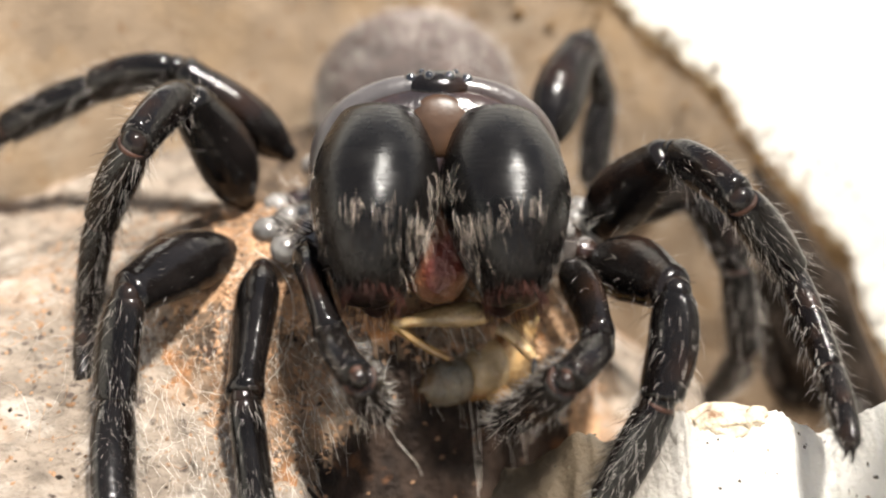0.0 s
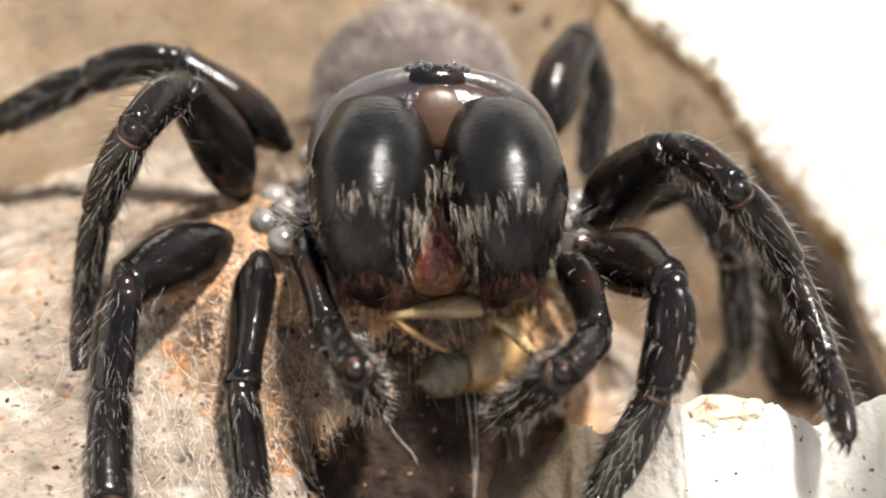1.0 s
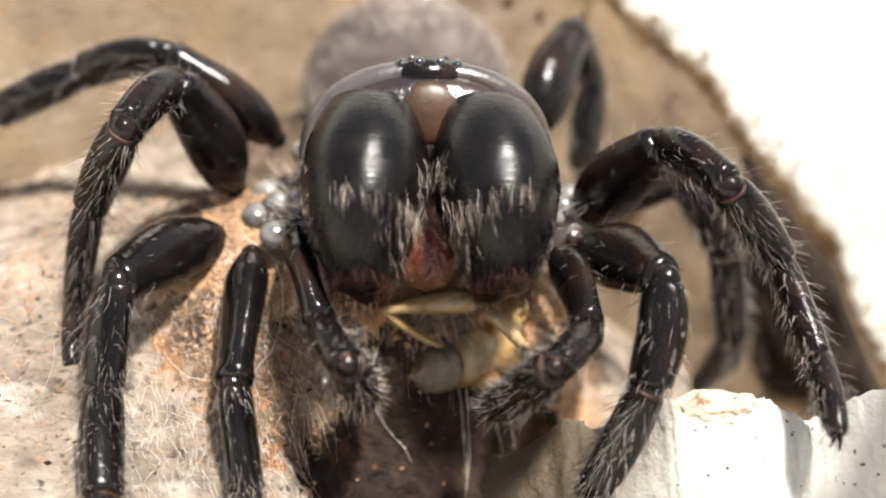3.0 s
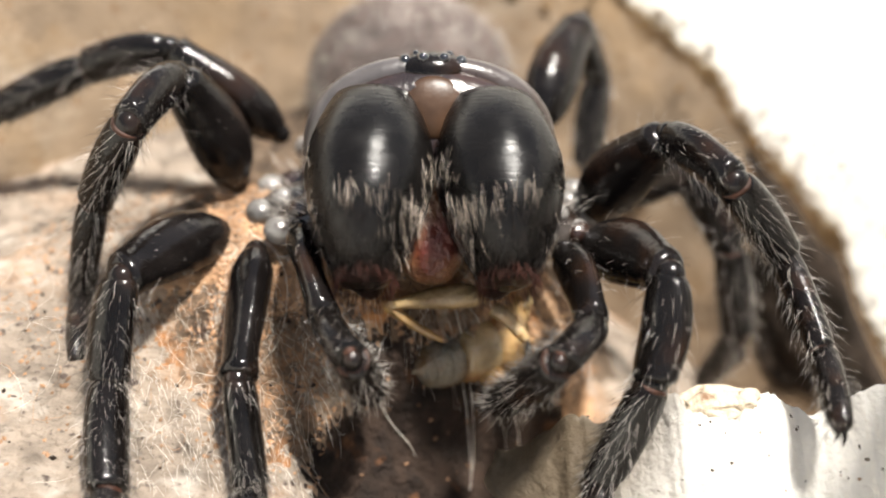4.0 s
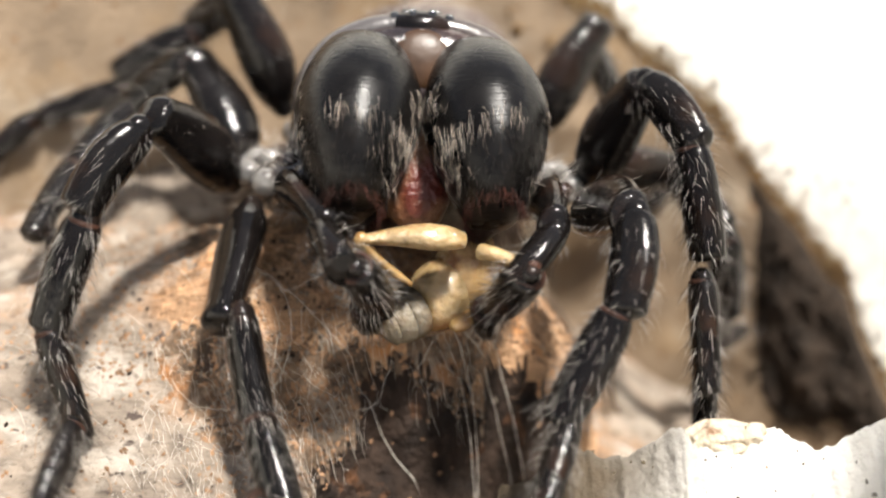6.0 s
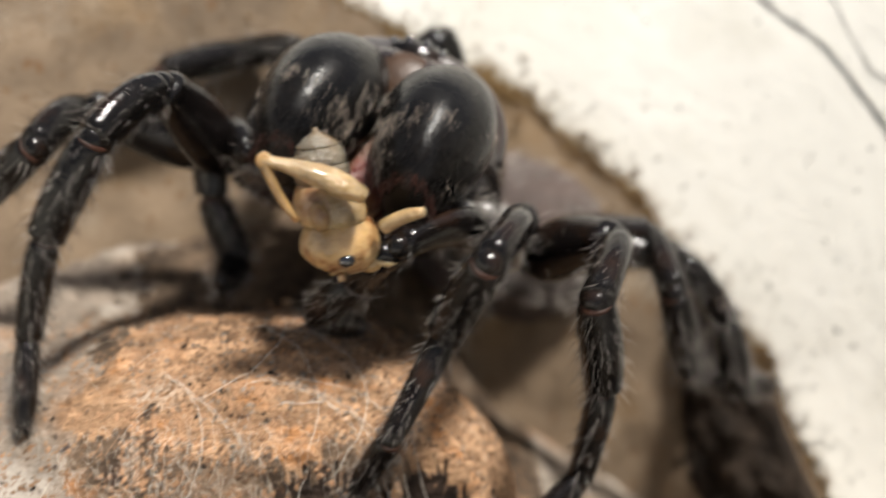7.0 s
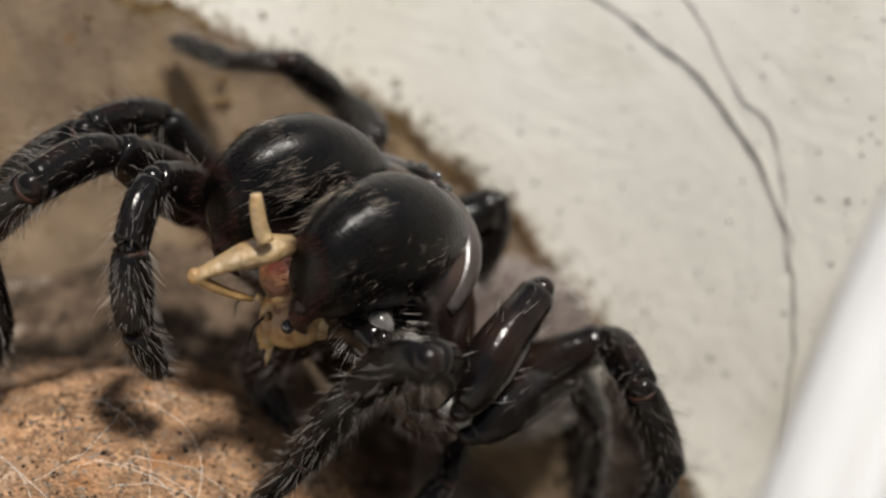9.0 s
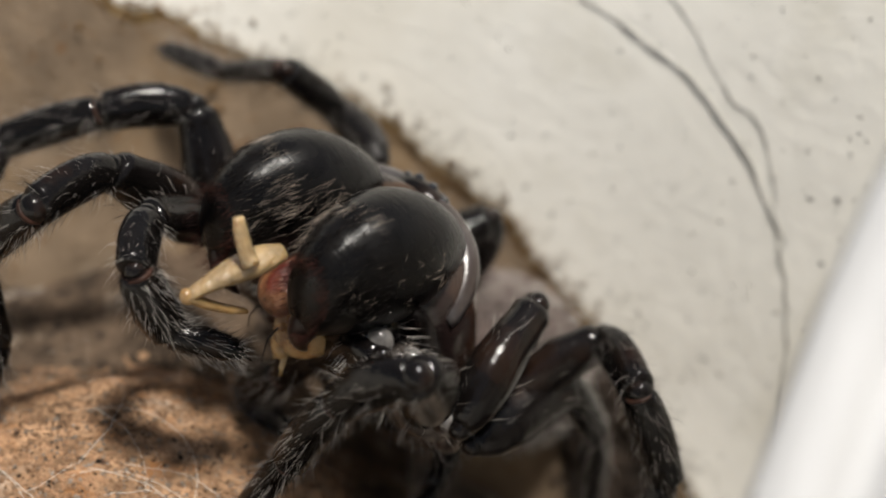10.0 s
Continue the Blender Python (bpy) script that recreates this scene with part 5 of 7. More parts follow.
    walk(SEGMENTS["R3"][1], [
        (0.00, place(-10.67, -1.97, 2.93, -31.3, -8.8, 162.1)),
        (5.25, place(-10.67, -1.97, 2.93, -31.3, -8.8, 162.1)),
        (5.33, place(-10.94, -0.46, 3.06, -27.8, -0.2, 123.2)),
        (5.42, place(-11.20, 1.06, 3.18, -30.4, 8.7, 84.4)),
        (5.50, place(-11.47, 2.57, 3.31, -38.3, 14.0, 44.2)),
        (5.70, place(-11.50, 3.90, 2.83, -45.1, 16.3, 36.2)),
        (6.07, place(-10.31, 3.16, 3.31, -29.0, 13.3, 52.8)),
        (6.43, place(-9.12, 2.42, 3.79, -14.5, 6.3, 67.6)),
        (6.80, place(-7.93, 1.69, 4.26, -2.4, -4.0, 80.3)),
        (7.00, place(-6.84, 1.80, 4.49, -3.0, 8.5, 63.5)),
        (7.50, place(-7.83, 3.62, 4.14, -1.7, 18.8, 51.3)),
        (8.10, place(-8.15, -1.89, 5.03, 4.1, -15.6, 83.8)),
        (8.50, place(-8.34, 0.16, 4.68, -1.8, 6.4, 70.3)),
        (9.00, place(-6.27, -0.93, 5.58, 14.5, 8.2, 81.4)),
        (9.50, place(-6.17, -0.15, 5.62, 13.1, 3.9, 93.4)),
        (10.00, place(-6.00, -0.15, 5.62, 13.8, 3.6, 91.6))])
    walk(SEGMENTS["R3"][2], [
        (0.00, place(-12.10, -5.28, 0.77, -45.6, -17.3, 51.5)),
        (5.25, place(-12.10, -5.28, 0.77, -45.6, -17.3, 51.5)),
        (5.33, place(-12.80, -2.02, 0.78, -57.1, -3.4, 72.8)),
        (5.42, place(-13.51, 1.24, 0.78, -63.1, 13.5, 91.4)),
        (5.50, place(-14.22, 4.50, 0.78, -63.2, 31.4, 110.5)),
        (5.70, place(-13.93, 5.80, -0.02, -70.2, 37.6, 92.8)),
        (6.07, place(-13.30, 4.67, 1.35, -57.4, 22.6, 100.3)),
        (6.43, place(-12.68, 3.54, 2.72, -47.4, 6.7, 103.8)),
        (6.80, place(-12.06, 2.41, 4.09, -38.4, -9.6, 104.6)),
        (7.00, place(-10.61, 3.64, 4.28, -48.6, -18.5, 152.6)),
        (7.50, place(-11.13, 6.21, 4.03, -42.8, -8.0, 148.1)),
        (8.10, place(-12.32, -1.51, 5.31, -48.9, -8.5, -161.5)),
        (8.50, place(-12.30, 1.56, 4.55, -44.3, -25.0, -161.1)),
        (9.00, place(-10.27, -0.17, 6.63, -39.8, -39.5, -155.4)),
        (9.50, place(-10.26, -0.33, 6.57, -36.8, -41.0, -158.4)),
        (10.00, place(-10.08, -0.20, 6.62, -38.6, -41.4, -158.3))])
    walk(SEGMENTS["R3"][3], [
        (0.00, place(-14.05, -2.46, -2.43, -73.0, -22.1, 77.9)),
        (5.25, place(-14.05, -2.46, -2.43, -73.0, -22.1, 77.9)),
        (5.33, place(-14.51, -1.07, -2.56, -79.0, -4.8, 88.4)),
        (5.42, place(-14.97, 0.32, -2.68, -81.8, 13.1, 97.3)),
        (5.50, place(-15.44, 1.71, -2.80, -81.8, 31.3, 106.4)),
        (5.70, place(-15.38, 3.03, -3.53, -56.9, 33.0, 138.7)),
        (6.07, place(-15.51, 2.67, -1.95, -71.6, 29.3, 91.2)),
        (6.43, place(-15.63, 2.31, -0.37, -78.6, 17.8, 48.5)),
        (6.80, place(-15.75, 1.95, 1.21, -75.8, 5.0, 9.2)),
        (7.00, place(-13.04, 1.40, 0.94, -56.6, 15.0, 41.1)),
        (7.50, place(-13.33, 3.52, 0.86, -63.8, 14.7, 77.0)),
        (7.70, place(-12.83, 0.81, 1.18, -45.0, 5.4, 78.0)),
        (7.90, place(-12.33, -1.90, 1.50, -26.4, -3.7, 75.9)),
        (8.10, place(-11.83, -4.61, 1.81, -7.1, -11.7, 71.0)),
        (8.50, place(-12.52, -2.07, 1.57, -21.4, 10.9, 61.2)),
        (9.00, place(-10.51, -4.25, 4.31, -12.7, 23.2, 62.2)),
        (9.50, place(-10.59, -4.50, 4.44, -17.7, 28.2, 60.9)),
        (10.00, place(-10.52, -4.33, 4.42, -16.7, 28.4, 59.4))])
    walk(SEGMENTS["R3"][4], [
        (0.00, place(-15.02, -0.56, -6.51, -43.7, 1.2, -173.5)),
        (5.25, place(-15.02, -0.56, -6.51, -43.7, 1.2, -173.5)),
        (5.50, place(-15.39, -0.74, -6.69, -39.8, 10.6, -177.8)),
        (5.70, place(-15.47, -0.24, -6.76, -42.5, 13.6, 176.4)),
        (6.07, place(-15.75, 0.84, -5.58, -57.6, 3.1, -149.5)),
        (6.43, place(-16.03, 1.92, -4.41, -75.9, 3.0, -114.1)),
        (6.80, place(-16.32, 3.00, -3.23, -91.2, 13.4, -80.0)),
        (7.00, place(-15.45, 2.66, -2.77, -82.7, 18.1, -30.0)),
        (7.50, place(-15.54, 2.96, -3.13, -71.7, 13.8, -11.7)),
        (8.10, place(-16.11, -3.01, 1.25, -60.0, 21.5, -36.5)),
        (8.23, place(-16.22, -2.10, 0.81, -47.6, 22.8, 0.6)),
        (8.37, place(-16.32, -1.19, 0.37, -36.9, 17.0, 36.7)),
        (8.50, place(-16.43, -0.28, -0.07, -32.0, 6.5, 70.1)),
        (9.00, place(-14.66, -2.51, 3.37, -14.5, -1.3, 92.0)),
        (9.50, place(-14.74, -2.95, 3.21, -16.0, 0.7, 96.9)),
        (10.00, place(-14.64, -2.63, 3.26, -15.5, 0.9, 94.6))])
    walk(SEGMENTS["R4"][0], [
        (0.00, place(-6.78, 4.11, 0.77, 67.7, -50.0, 40.5)),
        (5.25, place(-6.78, 4.11, 0.77, 67.7, -50.0, 40.5)),
        (5.50, place(-6.92, 4.18, 0.92, 66.3, -48.3, 43.7)),
        (5.70, place(-6.66, 4.20, 0.87, 70.2, -42.2, 44.9)),
        (6.25, place(-5.45, 3.93, 2.03, 96.2, -19.1, 63.0)),
        (6.80, place(-4.24, 3.66, 3.18, 126.2, -6.0, 88.2)),
        (7.00, place(-4.24, 3.66, 3.18, 126.2, -6.0, 88.2)),
        (7.50, place(-4.24, 3.66, 3.18, 126.2, -6.0, 88.2)),
        (8.10, place(-4.24, 3.66, 3.18, 126.2, -6.0, 88.2)),
        (8.50, place(-4.24, 3.66, 3.18, 126.2, -6.0, 88.2)),
        (9.00, place(-4.33, 3.48, 3.34, 118.8, -10.4, 95.0)),
        (9.50, place(-4.52, 3.80, 2.93, 118.1, -4.8, 95.9)),
        (10.00, place(-4.40, 3.74, 3.02, 119.6, -5.2, 93.5))])
    walk(SEGMENTS["R4"][1], [
        (0.00, place(-11.74, 3.03, 4.52, -16.8, -46.5, 88.3)),
        (5.25, place(-11.74, 3.03, 4.52, -16.8, -46.5, 88.3)),
        (5.50, place(-11.79, 3.04, 4.76, -23.4, -44.4, 86.5)),
        (5.70, place(-10.99, 2.90, 5.26, -20.8, -41.4, 76.1)),
        (6.07, place(-7.47, 2.94, 6.27, -8.3, -8.8, 34.9)),
        (6.43, place(-4.05, 2.97, 7.24, -19.2, 22.9, -1.2)),
        (6.80, place(-0.53, 3.01, 8.25, -55.4, 38.3, -55.9)),
        (7.00, place(-0.53, 3.01, 8.25, -55.4, 38.3, -55.9)),
        (7.50, place(-0.53, 3.01, 8.25, -55.4, 38.3, -55.9)),
        (8.10, place(-0.53, 3.01, 8.25, -55.4, 38.3, -55.9)),
        (8.50, place(-0.53, 3.01, 8.25, -55.4, 38.3, -55.9)),
        (9.00, place(-1.22, 2.75, 8.78, -36.4, 42.4, -25.8)),
        (9.50, place(-1.52, 3.64, 8.48, -32.7, 40.1, -9.3)),
        (10.00, place(-1.25, 3.43, 8.48, -31.1, 41.0, -10.0))])
    walk(SEGMENTS["R4"][2], [
        (0.00, place(-15.73, 4.02, 3.69, -33.8, -39.8, 104.3)),
        (5.25, place(-15.73, 4.02, 3.69, -33.8, -39.8, 104.3)),
        (5.50, place(-15.56, 4.44, 3.57, -31.1, -37.6, 103.0)),
        (5.70, place(-14.56, 4.80, 4.14, -39.8, -35.4, 97.7)),
        (6.80, place(0.25, 6.12, 5.54, -7.2, -26.4, 77.5)),
        (7.00, place(0.25, 6.12, 5.54, -7.2, -26.4, 77.5)),
        (7.50, place(0.25, 6.12, 5.54, -7.2, -26.4, 77.5)),
        (8.10, place(0.25, 6.12, 5.54, -7.2, -26.4, 77.5)),
        (8.50, place(0.25, 6.12, 5.54, -7.2, -26.4, 77.5)),
        (8.67, place(-0.26, 6.25, 6.01, -11.7, -5.7, 69.2)),
        (8.83, place(-0.76, 6.39, 6.48, -19.4, 14.1, 59.0)),
        (9.00, place(-1.26, 6.53, 6.94, -32.0, 31.8, 44.4)),
        (9.50, place(-2.39, 7.37, 6.74, -42.5, 36.5, 30.3)),
        (10.00, place(-2.03, 7.22, 6.85, -49.4, 37.9, 24.9))])
    walk(SEGMENTS["R4"][3], [
        (0.00, place(-19.93, 4.69, 1.67, -26.5, 22.3, 71.5)),
        (5.25, place(-19.93, 4.69, 1.67, -34.0, 20.8, 69.9)),
        (5.50, place(-19.82, 4.97, 1.65, -33.4, 29.1, 69.3)),
        (5.70, place(-18.37, 6.04, 1.69, -32.3, 10.4, 74.0)),
        (6.80, place(-4.25, 7.38, 5.01, -10.3, -12.6, 106.7)),
        (7.00, place(-4.25, 7.38, 5.01, -10.3, -12.6, 106.7)),
        (7.50, place(-4.25, 7.38, 5.01, -10.3, -12.6, 106.7)),
        (8.10, place(-4.25, 7.38, 5.01, -10.3, -12.6, 106.7)),
        (8.50, place(-4.25, 7.38, 5.01, -10.3, -12.6, 106.7)),
        (9.00, place(-4.99, 8.45, 4.83, -11.2, -33.5, 127.1)),
        (9.50, place(-5.77, 9.41, 4.18, -9.4, -33.1, 140.2)),
        (10.00, place(-5.31, 9.07, 4.03, -12.2, -32.1, 133.3))])
    walk(SEGMENTS["R4"][4], [
        (0.00, place(-24.08, 5.26, -0.23, -41.4, -27.1, 108.2)),
        (5.25, place(-23.82, 5.14, -0.74, -41.7, -27.1, 107.9)),
        (5.50, place(-23.85, 5.18, -0.56, -39.5, -25.5, 106.9)),
        (5.70, place(-22.23, 6.68, -0.73, -39.0, -28.1, 101.8)),
        (6.07, place(-17.66, 6.54, 0.93, -69.7, -37.6, 151.9)),
        (6.43, place(-13.21, 6.40, 2.55, 83.0, -155.5, 18.4)),
        (6.80, place(-8.64, 6.26, 4.21, -106.7, 1.1, -126.5)),
        (7.00, place(-8.64, 6.26, 4.21, -106.7, 1.1, -126.5)),
        (7.50, place(-8.64, 6.26, 4.21, -106.7, 1.1, -126.5)),
        (8.10, place(-8.64, 6.26, 4.21, -106.7, 1.1, -126.5)),
        (8.50, place(-8.64, 6.26, 4.21, -106.7, 1.1, -126.5)),
        (9.00, place(-8.88, 6.12, 4.08, -98.3, 15.4, -79.5)),
        (9.50, place(-8.99, 6.19, 3.55, -95.2, 19.5, -65.2)),
        (10.00, place(-8.93, 6.37, 3.21, -97.0, 20.8, -66.7))])
    walk(SEGMENTS["RP"][0], [
        (0.00, place(-5.44, -4.07, -3.42, -44.1, 19.8, -179.5)),
        (5.25, place(-5.44, -4.07, -3.42, -44.1, 19.8, -179.5)),
        (5.50, place(-5.41, -4.00, -3.76, -33.4, 24.6, -179.4)),
        (5.70, place(-5.54, -4.02, -3.71, -44.1, 39.2, -179.2)),
        (6.80, place(-5.26, -3.92, -3.88, -14.1, 9.7, 172.4)),
        (6.87, place(-5.27, -4.11, -3.90, -14.4, -9.9, 129.8)),
        (6.93, place(-5.27, -4.30, -3.92, -0.3, -24.0, 83.0)),
        (7.00, place(-5.28, -4.49, -3.94, 21.0, -23.0, 31.8)),
        (7.50, place(-5.30, -4.40, -4.00, -0.8, -52.5, 33.6)),
        (7.70, place(-5.30, -4.39, -3.99, -39.9, -37.7, 101.4)),
        (7.90, place(-5.31, -4.37, -3.98, -44.7, -7.1, 142.5)),
        (8.10, place(-5.31, -4.36, -3.98, -28.0, 19.0, -176.4)),
        (8.50, place(-5.29, -4.30, -3.94, -37.0, 29.3, 154.8)),
        (9.00, place(-5.30, -4.40, -4.00, -35.5, 23.1, 172.1)),
        (9.50, place(-5.30, -4.38, -3.99, -73.7, 52.2, 123.4)),
        (10.00, place(-5.31, -4.35, -3.96, -74.6, 50.5, 122.4))])
    walk(SEGMENTS["RP"][1], [
        (0.00, place(-4.24, -7.65, -6.70, -32.1, 48.3, 176.3)),
        (5.25, place(-4.24, -7.65, -6.70, -32.1, 48.3, 176.3)),
        (5.50, place(-4.22, -8.16, -6.26, -32.6, 39.4, 179.8)),
        (5.70, place(-3.29, -7.58, -6.41, -25.6, 28.2, -177.4)),
        (6.07, place(-4.09, -7.97, -5.97, -45.0, 26.7, 178.7)),
        (6.43, place(-4.89, -8.36, -5.53, -63.8, 24.1, 175.7)),
        (6.80, place(-5.69, -8.75, -5.08, -82.1, 20.8, 173.7)),
        (6.87, place(-6.58, -6.13, -4.15, -96.7, 4.9, 139.7)),
        (6.93, place(-7.46, -3.51, -3.23, -100.3, -16.0, 109.2)),
        (7.00, place(-8.34, -0.89, -2.30, -91.1, -35.7, 74.4)),
        (7.50, place(-8.02, -0.21, -4.04, -68.0, -37.2, 45.7)),
        (7.70, place(-6.77, -3.04, -4.76, -101.3, -33.2, 85.1)),
        (7.90, place(-5.52, -5.88, -5.48, -123.3, -14.5, 114.1)),
        (8.10, place(-4.27, -8.72, -6.20, -133.9, 10.8, 134.3)),
        (8.50, place(-5.65, -8.54, -6.57, -107.0, 44.7, 149.0)),
        (9.00, place(-4.73, -8.59, -6.67, -110.8, 29.8, 171.0)),
        (9.50, place(-4.38, -8.32, -6.93, -114.2, 41.5, 138.4)),
        (10.00, place(-4.44, -8.20, -7.03, -114.8, 40.7, 136.2))])
    walk(SEGMENTS["RP"][2], [
        (0.00, place(-3.21, -10.25, -7.76, -153.6, 21.1, -179.7)),
        (5.25, place(-3.21, -10.25, -7.76, -153.6, 21.1, -179.7)),
        (5.50, place(-3.21, -10.68, -7.51, -154.7, 24.7, -179.4)),
        (5.70, place(-2.56, -10.24, -7.55, -156.1, 40.5, -179.4)),
        (6.80, place(-4.69, -9.27, -7.86, -133.8, 36.3, 176.0)),
        (6.87, place(-5.73, -5.92, -6.82, -145.3, 5.0, 143.6)),
        (6.93, place(-6.77, -2.57, -5.78, -138.6, -27.4, 114.2)),
        (7.00, place(-7.81, 0.78, -4.74, -106.1, -49.0, 65.3)),
        (7.50, place(-7.65, 1.78, -6.26, -49.2, -66.7, 5.1)),
        (7.70, place(-5.93, -1.33, -6.95, -21.3, -19.8, -19.1)),
        (7.90, place(-4.22, -4.44, -7.63, -12.0, 29.6, -21.5)),
        (8.10, place(-2.50, -7.56, -8.32, 19.3, 77.8, 3.0)),
        (8.50, place(-3.47, -8.83, -8.60, -165.4, 60.1, 165.8)),
        (9.00, place(-3.19, -7.76, -9.11, -154.8, 21.7, 172.3)),
        (9.50, place(-2.21, -8.61, -8.98, -178.1, 0.5, 165.7)),
        (10.00, place(-2.29, -8.53, -9.09, -179.1, -0.5, 165.1))])
    walk(SEGMENTS["RP"][3], [
        (0.00, place(-2.69, -7.21, -9.17, -160.3, 17.8, -179.3)),
        (5.25, place(-2.69, -7.21, -9.17, -160.3, 17.8, -179.3)),
        (5.50, place(-2.63, -7.61, -8.83, -162.5, 24.6, -179.4)),
        (5.70, place(-1.70, -7.13, -8.60, -165.7, 37.1, -178.8)),
        (6.07, place(-2.16, -7.10, -9.01, -167.3, 13.0, -178.2)),
        (6.43, place(-2.62, -7.06, -9.43, -169.1, -11.0, -177.0)),
        (6.80, place(-3.08, -7.03, -9.84, -171.8, -35.0, -174.6)),
        (6.87, place(-4.03, -3.81, -8.85, -126.5, -21.7, 145.7)),
        (6.93, place(-4.97, -0.59, -7.87, -98.6, 9.7, 125.5)),
        (7.00, place(-5.92, 2.62, -6.88, -75.7, 46.4, 119.9)),
        (7.50, place(-5.49, 4.21, -7.27, -131.7, 40.5, 79.3)),
        (7.70, place(-4.19, 1.38, -7.54, -123.5, 15.5, 116.5)),
        (7.90, place(-2.88, -1.46, -7.81, -131.8, -9.2, 149.4)),
        (8.10, place(-1.57, -4.29, -8.08, -154.0, -24.3, -170.8)),
        (8.23, place(-1.70, -4.80, -8.40, -159.5, -0.9, -179.2)),
        (8.37, place(-1.82, -5.31, -8.71, -168.9, 21.3, 169.5)),
        (8.50, place(-1.94, -5.82, -9.03, 174.1, 40.4, 150.9)),
        (9.00, place(-2.25, -4.78, -10.46, 179.5, 29.2, 171.1)),
        (9.17, place(-1.96, -4.96, -10.00, 171.1, 50.5, 143.8)),
        (9.33, place(-1.66, -5.14, -9.54, 136.9, 63.5, 92.8)),
        (9.50, place(-1.37, -5.32, -9.09, 95.5, 55.2, 34.8)),
        (10.00, place(-1.41, -5.24, -9.14, 99.2, 54.8, 36.8))])
    walk(SEGMENTS["LP"][0], [
        (0.00, place(5.54, -4.16, -4.22, -30.8, -12.2, -167.4)),
        (5.25, place(5.54, -4.16, -4.22, -30.8, -12.2, -167.4)),
        (5.50, place(5.26, -4.16, -3.85, -32.5, -6.7, -167.1)),
        (5.70, place(5.27, -4.09, -3.89, -19.3, -7.9, -171.1)),
        (6.80, place(5.41, -4.47, -3.89, -45.9, -27.5, 169.2)),
        (7.00, place(5.52, -4.29, -3.74, -50.1, -34.5, 175.4)),
        (7.50, place(5.45, -4.39, -3.72, -66.9, -17.2, 170.4)),
        (7.70, place(5.41, -4.40, -3.82, -42.1, -40.2, 135.0)),
        (7.90, place(5.37, -4.41, -3.92, -0.0, -41.7, 83.6)),
        (8.10, place(5.32, -4.42, -4.01, 27.2, -20.2, 46.1)),
        (8.50, place(5.30, -4.40, -4.00, 8.1, -57.1, 50.5)),
        (9.00, place(5.30, -4.40, -4.00, -21.4, -78.6, 75.6)),
        (9.50, place(5.30, -4.40, -4.00, -42.7, -81.3, 96.5)),
        (10.00, place(5.30, -4.40, -4.00, -57.7, -83.1, 111.5))])
    walk(SEGMENTS["LP"][1], [
        (0.00, place(5.95, -8.47, -6.72, -50.7, -62.7, -168.8)),
        (5.25, place(5.95, -8.47, -6.72, -50.7, -62.7, -168.8)),
        (5.50, place(5.90, -8.34, -6.51, -59.4, -50.5, -165.9)),
        (5.70, place(5.78, -8.79, -5.53, -58.3, -38.7, -171.5)),
        (6.07, place(4.89, -8.38, -6.04, -85.0, -40.8, -176.4)),
        (6.43, place(4.01, -7.98, -6.56, -112.6, -44.3, -179.7)),
        (6.80, place(3.12, -7.57, -7.07, -142.1, -48.6, 179.7)),
        (7.00, place(3.10, -7.31, -6.90, -143.4, -45.8, -178.3)),
        (7.50, place(3.79, -6.10, -8.12, -166.8, -44.3, -159.8)),
        (7.70, place(3.05, -4.70, -6.04, -142.0, -61.0, 177.6)),
        (7.90, place(2.31, -3.30, -3.95, -92.1, -66.0, 129.7)),
        (8.10, place(1.58, -1.90, -1.87, -53.1, -54.2, 92.8)),
        (8.50, place(1.11, -1.71, -3.62, -45.8, -45.0, 73.9)),
        (9.00, place(1.24, -1.52, -4.36, -55.0, -67.5, 95.2)),
        (9.50, place(1.27, -1.49, -4.51, -70.1, -66.4, 108.5)),
        (10.00, place(1.28, -1.47, -4.51, -76.3, -68.5, 113.6))])
    walk(SEGMENTS["LP"][2], [
        (0.00, place(4.29, -10.73, -7.79, -151.0, -15.6, -167.5)),
        (5.25, place(4.29, -10.73, -7.79, -151.0, -15.6, -167.5)),
        (5.50, place(4.35, -10.31, -8.16, -153.4, -10.8, -167.0)),
        (5.70, place(4.43, -10.58, -7.52, -160.9, -10.4, -171.1)),
        (6.80, place(1.75, -5.20, -8.29, -145.0, -52.0, -177.1)),
        (7.00, place(1.75, -4.94, -8.14, -139.1, -49.8, -175.4)),
        (7.50, place(2.33, -3.53, -8.61, -170.3, -44.1, -160.2)),
        (7.70, place(1.44, -2.36, -6.83, -147.7, -62.6, -178.0)),
        (7.90, place(0.56, -1.20, -5.05, -91.7, -70.8, 130.5)),
        (8.10, place(-0.32, -0.04, -3.27, -43.9, -59.0, 87.2)),
        (8.50, place(-0.48, 0.33, -5.14, -38.5, -50.6, 65.6)),
        (9.00, place(-0.68, 0.59, -5.30, -57.5, -71.1, 91.5)),
        (9.50, place(-0.52, 0.64, -5.64, -70.3, -66.2, 108.5)),
        (10.00, place(-0.46, 0.73, -5.58, -76.4, -68.2, 113.6))])
